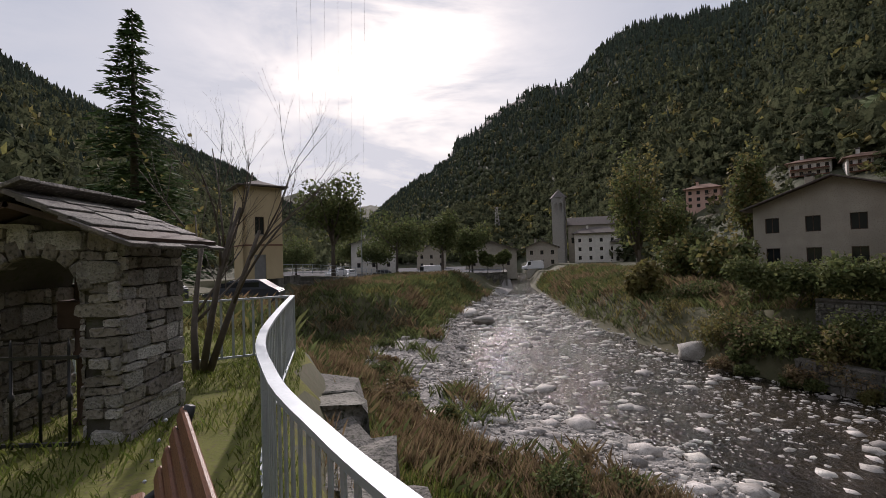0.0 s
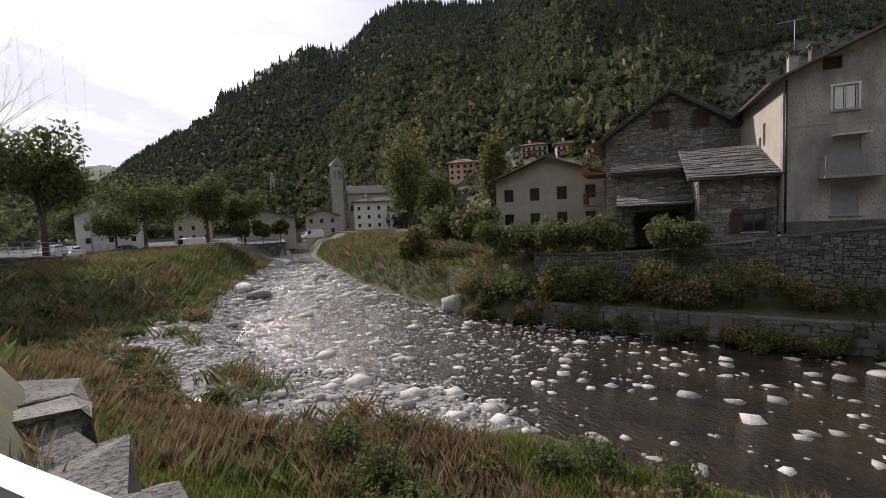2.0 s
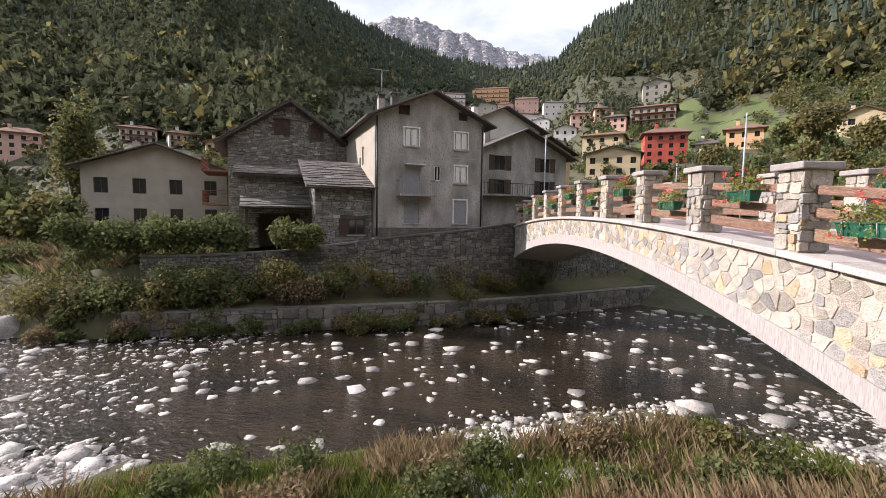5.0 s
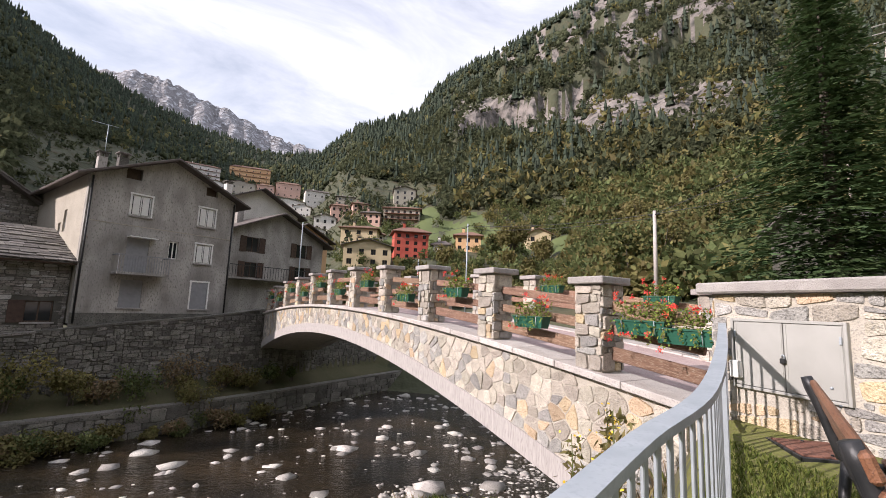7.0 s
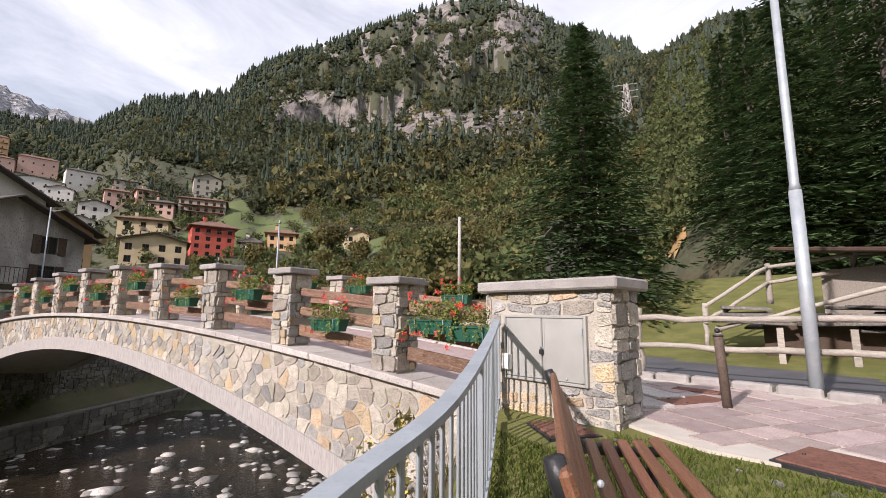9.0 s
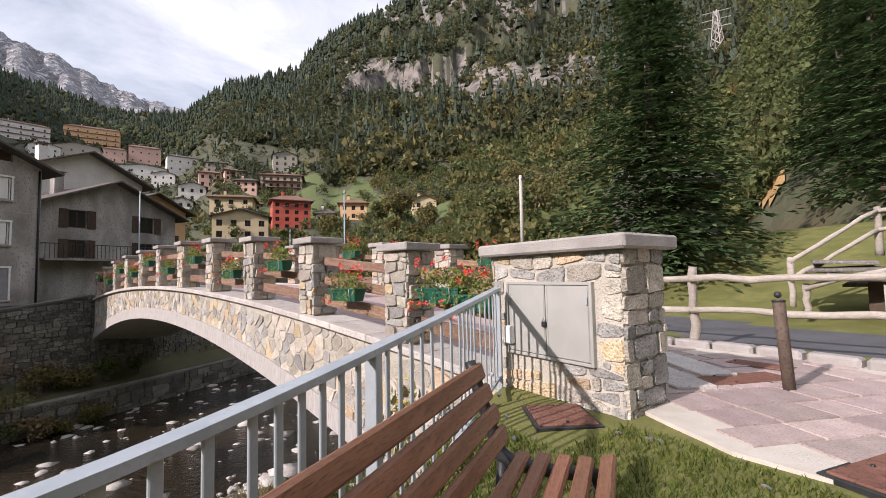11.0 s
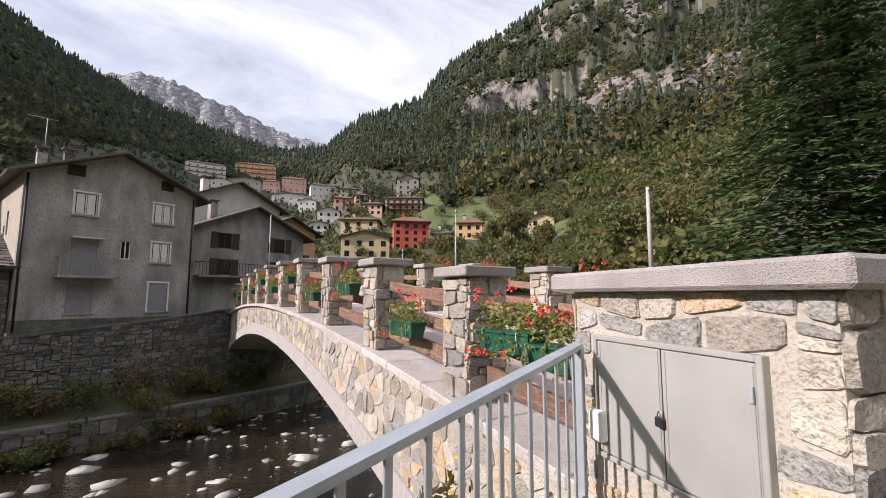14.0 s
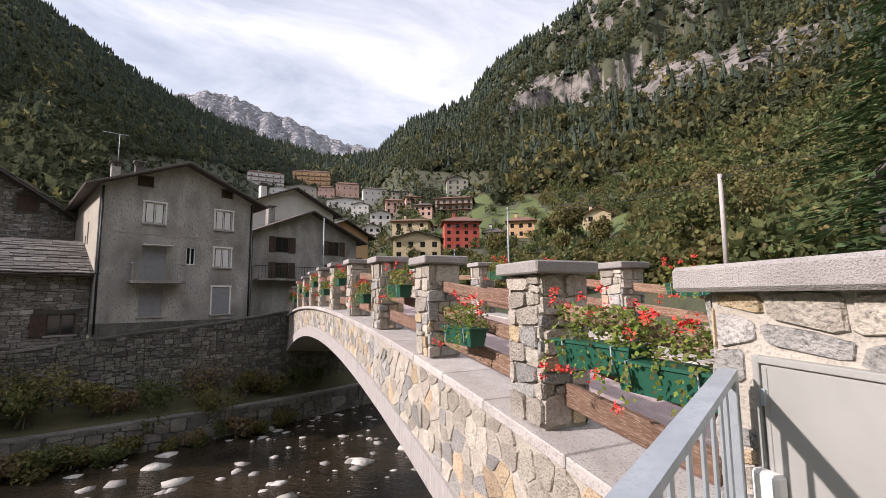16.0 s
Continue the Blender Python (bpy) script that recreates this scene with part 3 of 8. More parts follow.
# ---- mountains ----
CREST = [(-180, 26), (-120, 28), (-60, 23), (-45, 20), (-40, 17.4), (-30.6, 13.8), (-23.6, 11), (-19.5, 7.6), (-9.5, 5.2), (-5.8, 8.3), (-0.5, 11.5), (1.8, 13.2), (2.6, 14.9), (5.6, 16.3), (7.1, 17.8),
         (12.4, 20.4), (17, 20.5), (20.8, 23.6), (24, 25.3), (36, 24.8), (46, 28.5), (52, 28), (56.6, 25.8), (64.7, 22.2), (70, 20.6), (76, 18.9), (83, 17.6), (89, 18.4), (93, 22.3), (101.3, 24.4),
         (103.5, 27), (112, 31.4), (120, 34.3), (130, 37), (140, 36.6), (144.5, 33.7), (152, 31.4), (156, 29.4), (163, 32), (180, 30)]
CREST_UP = [(-12, 0), (0, 0.7), (40, 0.7), (80, 0.5), (95, 0.4), (105, 1.2), (145, 1.5), (156, 0.8), (180, 0)]
CREST_R = [(-180, 380), (-60, 350), (-40, 420), (-24, 900), (-8, 1300), (0, 900), (20, 680), (60, 700), (76, 950), (87, 900), (95, 520), (110, 560), (150, 620), (155, 480), (158, 190), (180, 190)]
FOOT_R = [(-180, 70), (-60, 75), (-30, 90), (-12, 250), (10, 260), (20, 150), (40, 62), (60, 52), (80, 50), (95, 48), (120, 46), (140, 42), (155, 40), (165, 30), (180, 40)]


def lerp(table, a):
    return np.interp(a, [t[0] for t in table], [t[1] for t in table])


def slope_height(az, r):
    """Height of the valley sides at a bearing (degrees) and distance."""
    el, rc, r0 = lerp(CREST, az) + lerp(CREST_UP, az), lerp(CREST_R, az), lerp(FOOT_R, az)
    x, y = r * np.sin(np.radians(az)), r * np.cos(np.radians(az))
    top = rc * np.tan(np.radians(el)) + 1.5 - 10
    t = np.clip((r - r0) / (rc - r0), 0, None)
    base = np.interp(az, [-180, -40, 0, 30, 45, 90, 140, 165, 180], [0, 0, -3.4, -3.2, -1.6, 0, 2.8, 2.5, 1.0])
    power = np.interp(az, [-10, 20, 60, 85, 95, 110, 130, 150, 158], [1.1, 1.15, 1.25, 1.35, 1.4, 1.5, 1.45, 1.4, 1.0])
    up = base + (top - base) * np.minimum(t, 1) ** power
    back = np.clip(t - 1, 0, None)
    z = up - back * (top - base) * 0.55
    rug = (fbm(x * 0.012 + 5, y * 0.012, 5) - 0.5) * 0.13 * (top - base) * np.clip(t, 0, 1) * np.clip(1.15 - t, 0.12, 1)
    ribs = (fbm(az * 0.22 + 3, r * 0.003, 3) - 0.5) * 0.2 * (top - base) * np.clip(t * (1 - t), 0, 1)
    crag = (fbm(az * 1.7, r * 0.004, 4) - 0.5) * 0.035 * top * smoothstep(0.75, 1.0, t)
    # the bare cliff bands on the sunny side
    cl = smoothstep(103, 108, az) * smoothstep(146, 138, az)
    for lo, hi, amt in ((0.50, 0.555, 0.055), (0.66, 0.70, 0.05), (0.80, 0.84, 0.045)):
        w = (fbm(az * 0.35 + 40 * lo, 3.1 + 0 * az, 3) - 0.5) * 0.16
        z = z + cl * amt * top * (smoothstep(lo + w, lo + w + 0.02, t) - smoothstep(hi + w + 0.02, hi + w + 0.16, t))
    z = z + rug + ribs + crag
    return np.where(t <= 0, base - 7 * smoothstep(0, 12, r0 - r), z)


def rock_mask(az, r):
    rc, r0 = lerp(CREST_R, az), lerp(FOOT_R, az)
    t = (r - r0) / (rc - r0)
    el = np.degrees(np.arctan2(slope_height(az, r) - 1.6, r))
    n = fbm(az * 0.5 + 11, el * 0.9, 4)
    sunny = smoothstep(102, 108, az) * smoothstep(147, 139, az)
    band = smoothstep(21.0, 22.6, el + 0.06 * (az - 118)) * smoothstep(27.6, 25.6, el + 0.04 * (az - 118))
    upper = smoothstep(28.5, 31, el) * 0.7
    a = sunny * (np.maximum(band * 1.05, upper) - 0.0) * (n + 0.32) > 0.62
    b = (smoothstep(150, 140, az) * smoothstep(134, 138, az) * smoothstep(31, 33, el) * (n + 0.35)) > 0.6
    c = (smoothstep(-6, 0, az) * smoothstep(26, 16, az) * smoothstep(0.7, 0.95, t) * n) > 0.5
    return a | b | c


def mountain_sheet():
    az = np.concatenate([np.arange(-180, -50, 3.0), np.arange(-50, 172, 0.45), np.arange(172, 180.1, 2.0)])
    u = np.linspace(0, 1, 110)
    A, U = np.meshgrid(az, u)
    r0, rc = lerp(FOOT_R, A), lerp(CREST_R, A)
    R = (r0 - 14) + (rc * 1.35 - (r0 - 14)) * U ** 1.5
    Z = slope_height(A, R)
    X, Y = R * np.sin(np.radians(A)), R * np.cos(np.radians(A))
    verts = np.stack([X.ravel(), Y.ravel(), Z.ravel()], 1)
    nu, na = A.shape
    idx = np.arange(nu * na).reshape(nu, na)
    faces = np.stack([idx[:-1, :-1].ravel(), idx[1:, :-1].ravel(), idx[1:, 1:].ravel(), idx[:-1, 1:].ravel()], 1)
    me = mesh_of("ground_slopes", verts.tolist(), faces.tolist(), [M["wood_floor"], M["cliff"], M["meadow"]], True)
    fa, fr = A.ravel()[faces].mean(1), R.ravel()[faces].mean(1)
    k = np.zeros(len(faces), int)
    fel = np.degrees(np.arctan2(Z.ravel()[faces].mean(1) - 1.6, fr))
    k[meadow_mask(fa, fr, fel)] = 2
    k[rock_mask(fa, fr)] = 1
    me.polygons.foreach_set("material_index", k.tolist())
    return tagged(new("ground_slopes", me), "steep wooded valley sides with bare rock faces", "mountain", kind="structure")


def meadow_mask(az, r, el):
    n = fbm(az * 0.3 + 70, el * 0.5, 3)
    a = (az > 96) & (az < 123) & (el > 6.5) & (el < 14.5 - 0.16 * (az - 96)) & (n > 0.54)
    b = (az > 40) & (az < 47.5) & (el > 11.2) & (el < 13.6)
    return a | b


mountain_sheet()


def far_peaks():
    for name, a0, a1, prof, rc, m, lab in (
        ("backdrop_alp", 58, 96, [(58, 20), (64, 21.8), (67.8, 22.6), (72, 22.3), (76.6, 21.5), (80, 20.6), (83, 19.4), (86, 18.9), (88, 18.5), (92, 17.5), (96, 16)], 2400, "alp", "distant alpine ridge dusted with fresh snow"),
        ("backdrop_hills", -32, 4, [(-32, 7), (-20, 7.6), (-17.8, 8.0), (-15, 7.2), (-12, 6.2), (-9, 6.6), (-4, 5), (4, 4)], 2600, "wood_floor", "distant blue wooded hills closing the valley"),
    ):
        az = np.arange(a0, a1, 0.3)
        u = np.linspace(0, 1, 40)
        A, U = np.meshgrid(az, u)
        R = rc * (0.62 + 0.5 * U)
        top = rc * np.tan(np.radians(lerp(prof, A) + 0.5)) + 2
        t = U / 0.76
        Z = np.where(t <= 1, top * (0.15 + 0.85 * np.minimum(t, 1) ** 0.9), top * (1 - 1.3 * (t - 1)))
        Z = Z + (fbm(A * 0.8, R * 0.006, 5) - 0.5) * 0.10 * top * (t < 1) * t + (fbm(A * 2.6, R * 0.01, 4) - 0.5) * 0.035 * top
        verts = np.stack([(R * np.sin(np.radians(A))).ravel(), (R * np.cos(np.radians(A))).ravel(), Z.ravel()], 1)
        nu, na = A.shape
        idx = np.arange(nu * na).reshape(nu, na)
        faces = np.stack([idx[:-1, :-1].ravel(), idx[1:, :-1].ravel(), idx[1:, 1:].ravel(), idx[:-1, 1:].ravel()], 1)
        tagged(new(name, mesh_of(name, verts.tolist(), faces.tolist(), M[m], True)), lab, "mountain", kind="structure")


far_peaks()


# ---- foliage helpers ----
def leaf_cloud(rng, n, size, shape, long=1.6):
    """Quads scattered by shape(rng), which gives a place and an outward direction."""
    verts, faces = [], []
    for _ in range(n):
        p, d = shape(rng)
        p = Vector(p)
        d = (Vector(d) + Vector((rng.uniform(-1, 1), rng.uniform(-1, 1), rng.uniform(-0.6, 1))) * 0.9).normalized()
        a = d.orthogonal().normalized()
        a = (a * math.cos(t := rng.random() * 6.28) + d.cross(a) * math.sin(t)).normalized()
        s = size * rng.uniform(0.6, 1.3)
        b = (d * 0.5 + a.cross(d)).normalized()
        o = len(verts)
        verts += [p - b * s * 0.15, p + a * s * 0.42 + b * s * 0.45 * long * 0.6, p + b * s * long, p - a * s * 0.42 + b * s * 0.45 * long * 0.6]
        faces.append((o, o + 1, o + 2, o + 3))
    return verts, faces


def ellipsoid(cx, cy, cz, rx, ry, rz, core=0.55, lumps=7, seed=0):
    """Places in a lumpy ellipsoid, thicker near its skin."""
    lr = random.Random(seed)
    cs = []
    for _ in range(lumps):
        a, b = lr.random() * 6.28, lr.uniform(-0.5, 1.0)
        q = lr.uniform(0.3, 0.7)
        cs.append((math.cos(a) * q, math.sin(a) * q, b * q, lr.uniform(0.4, 0.62)))

    def f(rng):
        c = rng.choice(cs)
        v = Vector((rng.gauss(0, 1), rng.gauss(0, 1), rng.gauss(0, 1))).normalized()
        k = c[3] * rng.uniform(core, 1.0)
        p = Vector((c[0], c[1], c[2])) + v * k
        return (cx + p.x * rx, cy + p.y * ry, cz + p.z * rz), v
    return f


def blades(rng, n, place, h, w, lean=0.35):
    verts, faces = [], []
    for _ in range(n):
        x, y, z = place(rng)
        a = rng.random() * 6.28
        c, s = math.cos(a), math.sin(a)
        hh = h * rng.uniform(0.5, 1.25)
        ww = w * rng.uniform(0.7, 1.2)
        lx, ly = rng.uniform(-lean, lean) * hh, rng.uniform(-lean, lean) * hh
        o = len(verts)
        verts += [(x - c * ww, y - s * ww, z - 0.02), (x + c * ww, y + s * ww, z - 0.02), (x + lx * 0.4 + c * ww * 0.6, y + ly * 0.4 + s * ww * 0.6, z + hh * 0.6), (x + lx, y + ly, z + hh)]
        faces += [(o, o + 1, o + 2), (o, o + 2, o + 3)]
    return verts, faces


def height_at(x, y):
    return float(near_height(np.array(float(x)), np.array(float(y))))


# ---- forest on the slopes ----
def blob(rng, n=1):
    bm = bmesh.new()
    bmesh.ops.create_icosphere(bm, subdivisions=n, radius=1)
    for v in bm.verts:
        v.co *= 0.72 + 0.5 * noise.noise(v.co * 1.9 + Vector((rng.random() * 50, 0, 0))) + rng.uniform(-0.1, 0.12)
    v = np.array([tuple(x.co) for x in bm.verts])
    f = np.array([[x.index for x in q.verts] for q in bm.faces])
    bm.free()
    return v, f


def cone_tree(rng, sides=7, tiers=4):
    verts, faces = [], []
    for k in range(tiers):
        z0 = k / tiers * 0.9
        z1 = min(1.0, z0 + 1.5 / tiers)
        rad = 0.26 * (1 - z0) + 0.02
        o = len(verts)
        for i in range(sides):
            a = 2 * math.pi * (i + rng.random() * 0.5) / sides
            q = rad * rng.uniform(0.7, 1.15)
            verts.append((q * math.cos(a), q * math.sin(a), z0 - 0.03 * rng.random()))
        verts.append((0, 0, z1))
        for i in range(sides):
            faces.append((o + i, o + (i + 1) % sides, o + sides))
    return np.array(verts), np.array(faces)


def scatter(name, kinds, places, material, label, category="trees"):
    """Join many copies of a few shapes into one mesh. places: x, y, z, size across, height, turn, kind."""
    vs, fs, o = [], [], 0
    for x, y, z, w, h, a, k in places:
        v, f = kinds[k % len(kinds)]
        c, s = math.cos(a), math.sin(a)
        p = np.empty_like(v)
        p[:, 0] = (v[:, 0] * c - v[:, 1] * s) * w + x
        p[:, 1] = (v[:, 0] * s + v[:, 1] * c) * w + y
        p[:, 2] = v[:, 2] * h + z
        vs.append(p)
        fs.append(f + o)
        o += len(v)
    V, F = np.concatenate(vs), np.concatenate(fs)
    me = bpy.data.meshes.new(name)
    me.vertices.add(len(V))
    me.vertices.foreach_set("co", V.astype(np.float32).ravel())
    n = F.shape[1]
    me.loops.add(F.size)
    me.loops.foreach_set("vertex_index", F.astype(np.int32).ravel())
    me.polygons.add(len(F))
    me.polygons.foreach_set("loop_start", np.arange(0, F.size, n, dtype=np.int32))
    me.update(calc_edges=True)
    me.materials.append(material)
    me.polygons.foreach_set("use_smooth", [F.shape[1] == 3 and len(F) % 80 == 0] * len(F))
    return tagged(new(name, me), label, category, kind="stuff")


def forest():
    rng = random.Random(3)
    blobs = [blob(rng) for _ in range(7)]
    cones = [cone_tree(rng, 6, 3) for _ in range(6)]
    leafy, fir, gold = [], [], []

    def clump(seed, n, size):
        v, f = leaf_cloud(random.Random(seed), n, size, ellipsoid(0, 0, 0, 1.0, 1.0, 1.0, 0.45, 11, seed), 1.2)
        return np.array([tuple(p) for p in v]), np.array(f)
    puffs = [clump(40 + k, 130, 0.27) for k in range(6)]
    tufts = [clump(60 + k, 24, 0.56) for k in range(7)]
    near_leafy, near_gold, mid_leafy, mid_gold = [], [], [], []
    N = 52000
    az = np.array([rng.uniform(-47, 173) for _ in range(N)])
    uu = np.array([rng.random() for _ in range(N)])
    r0, rc = lerp(FOOT_R, az), lerp(CREST_R, az)
    r = r0 + 4 + (rc * 1.02 - r0 - 4) * uu ** 0.95
    z = slope_height(az, r)
    el = np.degrees(np.arctan2(z - 1.6, r))
    skip = rock_mask(az, r)
    meadow = meadow_mask(az, r, el)
    town = ((az > 60) & (az < 106) & (r < 430) & (el > 3) & (el < 16.6 - 0.06 * np.abs(az - 88))) | ((az > 106) & (az < 123) & (el < 9.2) & (el > 6)) | ((az > 30) & (az < 62) & (r < 190) & (el < 7.5))
    n1 = fbm(az * 0.25, r * 0.01, 3)
    x, y = r * np.sin(np.radians(az)), r * np.cos(np.radians(az))
    for i in range(N):
        if (skip[i] and rng.random() < 0.84) or (meadow[i] and rng.random() < 0.94) or (town[i] and rng.random() < 0.72):
            continue
        if az[i] > 150 and r[i] < 46:
            continue
        low = (84 < az[i] < 123 and r[i] < 150) or town[i]
        if low and not town[i] and rng.random() < 0.35:
            continue
        big = (0.9 + 0.0003 * r[i]) * (0.55 if low else 1.0) * (0.75 if r[i] < 110 else 1)
        p = (x[i], y[i], z[i])
        t = (r[i] - r0[i]) / (rc[i] - r0[i])
        high = 0.16 + 0.42 * (t > 0.78) + 0.22 * (az[i] < 80) * (t > 0.45)
        if az[i] > 155:
            high = 0.12
            big *= 0.62
        if rng.random() < high * (0.6 + 0.8 * n1[i]) and t > 0.25:
            h = rng.uniform(8, 14) * big * (0.8 if az[i] < 86 else 1.0)
            fir.append((*p, h * 0.78, h, rng.random() * 6.3, rng.randrange(6)))
        else:
            w = rng.uniform(2.2, 4.4) * big
            q = (p[0], p[1], p[2] + w * 0.75, w, w * rng.uniform(0.85, 1.3), rng.random() * 6.3, rng.randrange(7))
            turning = rng.random() < (0.36 if 108 < az[i] < 152 and t < 0.4 else 0.07)
            if r[i] < (110 if az[i] < 95 else 150):
                (near_gold if turning else near_leafy).append(q)
            elif r[i] < 420:
                (mid_gold if turning else mid_leafy).append(q)
            else:
                (gold if turning else leafy).append(q)
    scatter("near_woods", puffs, near_leafy, M["leaf"], "leafy broadleaf trees on the lower slopes")
    scatter("near_autumn_woods", puffs, near_gold, M["leaf_gold"], "yellowing leafy trees on the lower slopes")
    scatter("slope_woods", tufts, mid_leafy, M["crown"], "green broadleaf woods on the middle slopes")
    scatter("slope_autumn_woods", tufts, mid_gold, M["leaf_gold"], "yellowing trees on the middle slopes")
    scatter("broadleaf_woods", blobs, leafy, M["crown"], "green broadleaf woods on the valley sides")
    scatter("conifer_woods", cones, fir, M["conifer"], "dark conifers among the wooded slopes")
    scatter("autumn_woods", blobs, gold, M["leaf_gold"], "yellowing broadleaf trees on the lower slope")


forest()


# ---- the bridge ----
U = Vector((0.960, 0.281, 0)).normalized()
BR0 = Vector((6.14, -5.16, 0))
BR_YAW = math.degrees(math.atan2(U.y, U.x)) + 180
BRM = pose(BR0.x, BR0.y, 0, 0, 0, BR_YAW)
BR_W = 4.3


def deck(s):
    return 1.50 - 0.0043 * (s - 14.0) ** 2


def intrados(s):
    return 0.30 - 0.0098 * (s - 13.4) ** 2


def bridge():
    br = thing("stone_bridge", BRM, "arched stone footbridge with a pale concrete ring over the stream", "bridge")
    ss = np.linspace(-3.2, 28.6, 80)
    verts, faces = [], []
    for s in ss:
        lo, hi = intrados(s) + 0.05, deck(s) - 0.10
        verts += [(-s, 0.05, lo), (-s, 0.05, hi), (-s, BR_W, hi), (-s, BR_W, lo)]
    for i in range(len(ss) - 1):
        a, b = 4 * i, 4 * i + 4
        for k in range(4):
            faces.append((a + k, a + (k + 1) % 4, b + (k + 1) % 4, b + k))
    faces += [(0, 1, 2, 3), tuple(4 * (len(ss) - 1) + k for k in (3, 2, 1, 0))]
    part_me("body", mesh_of("body", verts, faces, M["mortar"]), br)
    # ring of the arch
    for y0, y1 in ((0.0, 0.55), (BR_W - 0.5, BR_W + 0.05)):
        verts, faces = [], []
        sa = np.linspace(-1.5, 27.4, 90)
        for s in sa:
            k = -2 * 0.0098 * (s - 13.4)
            nl = math.hypot(1, k)
            z0 = intrados(s)
            th = 0.40
            verts += [(-s, y0, z0), (-s + k / nl * th, y0, z0 + th / nl), (-s + k / nl * th, y1, z0 + th / nl), (-s, y1, z0)]
        for i in range(len(sa) - 1):
            a, b = 4 * i, 4 * i + 4
            for q in range(4):
                faces.append((a + q, a + (q + 1) % 4, b + (q + 1) % 4, b + q))
        part_me("arch_ring", mesh_of("arch_ring", verts, faces, M["concrete"]), br, "pale board-marked concrete ring")
    # deck slabs
    verts, faces = [], []
    for s in ss:
        verts += [(-s, 0.35, deck(s) - 0.11), (-s, 0.35, deck(s) - 0.03), (-s, BR_W - 0.35, deck(s) - 0.03), (-s, BR_W - 0.35, deck(s) - 0.11)]
    fs = []
    for i in range(len(ss) - 1):
        a, b = 4 * i, 4 * i + 4
        for q in range(4):
            fs.append((a + q, a + (q + 1) % 4, b + (q + 1) % 4, b + q))
    part_me("deck", mesh_of("deck", verts, fs, M["paver"]), br, "reddish porphyry walkway")
    # coping stones, both edges
    rng = random.Random(11)
    s = -2.2
    while s < 28.0:
        ln = rng.uniform(0.8, 1.3)
        for ya, yb in ((-0.09, 0.62), (BR_W - 0.55, BR_W + 0.1)):
            bm = bmesh.new()
            s1 = s + ln - 0.012
            za, zb = deck(s), deck(s1)
            vs = [bm.verts.new(p) for p in [(-s, ya, za - 0.11), (-s1, ya, zb - 0.11), (-s1, yb, zb - 0.11), (-s, yb, za - 0.11), (-s, ya, za), (-s1, ya, zb), (-s1, yb, zb), (-s, yb, za)]]
            for q in [(0, 3, 2, 1), (4, 5, 6, 7), (0, 1, 5, 4), (1, 2, 6, 5), (2, 3, 7, 6), (3, 0, 4, 7)]:
                bm.faces.new([vs[i] for i in q])
            bmesh.ops.bevel(bm, geom=list(bm.edges), offset=0.012, segments=1, affect="EDGES")
            part("coping_stone", bm, M["coping"], br)
        s += ln
    # rubble facing
    def inside(x, z):
        q = 27.0 - x
        return intrados(q) + 0.40 < z - 4.0 < deck(q) - 0.16
    rng = random.Random(7)
    for poly in rubble(28.6, 5.6, 0.29, rng, 0.006, 0.8, inside):
        q = [27.0 - p[0] for p in poly]
        fixed = []
        for (x, z), sv in zip(poly, q):
            fixed.append((x, min(max(z, intrados(sv) + 4.40), deck(sv) + 4.0 - 0.125)))
        v, f = stone_piece(fixed, 0.022, rng)
        sc = sum(q) / len(q)
        key = rng.choice(STONES)
        m = Matrix.Translation((-27.0, 0.055, -4.0))
        if sc < 14:
            part_me("stone", mesh_of("stone", v, f, M[key]), br, "", m)
        else:
            FAR_STONES.setdefault(key, []).append(([(a - 27.0, b + 0.055, c - 4.0) for a, b, c in v], f))
    for key, lst in FAR_STONES.items():
        v, f = merge(lst)
        tagged(part_me("stonework", mesh_of("stonework", v, f, M[key]), br), kind="stuff")
    tube("drain_pipe", [(0.95, -0.02, 0.28), (0.95, -0.10, 0.28), (0.95, -0.10, -0.05)], 0.022, M["galv"], br)
    return br


FAR_STONES = {}
bridge()


def post_thing(single, seed):
    """A square stone post with a capstone, base at its origin."""
    ob = thing("bridge_post", Matrix(), "rubble stone parapet post with a flat capstone", "post", "posts of the bridge parapet")
    w, h = 0.26, 1.34
    part("core", boxed(-w + 0.03, w - 0.03, -w + 0.03, w - 0.03, -0.15, h), M["mortar"], ob)
    part("capstone", boxed(-w - 0.09, w + 0.09, -w - 0.09, w + 0.09, h, h + 0.115, 0.014), M["cap"], ob)
    rng = random.Random(seed)
    for k in range(4):
        m = Matrix.Rotation(math.pi / 2 * k, 4, "Z") @ Matrix.Translation((-w, -w + 0.03, 0.0))
        stone_field(ob, 2 * w, h - 0.01, 0.26, m, rng, 0.04, 0.009, 0.66, None, single)
    return ob


POST_S = [0.55 + 2.65 * i for i in range(11)]
POST_S[10] = 26.75
proto_near = post_thing(True, 21)
proto_far = post_thing(False, 22)
first = {True: proto_near, False: proto_far}
used = {True: False, False: False}
for i, s in enumerate(POST_S):
    for row, yy in ((0, 0.28), (1, BR_W - 0.30)):
        near = i < 4
        m = BRM @ pose(-s, yy, deck(s) - 0.01, 0, 0, (90 * (i * 3 + row)) % 360)
        if not used[near]:
            first[near].matrix_world = m
            used[near] = True
        else:
            copy_thing(first[near], m)


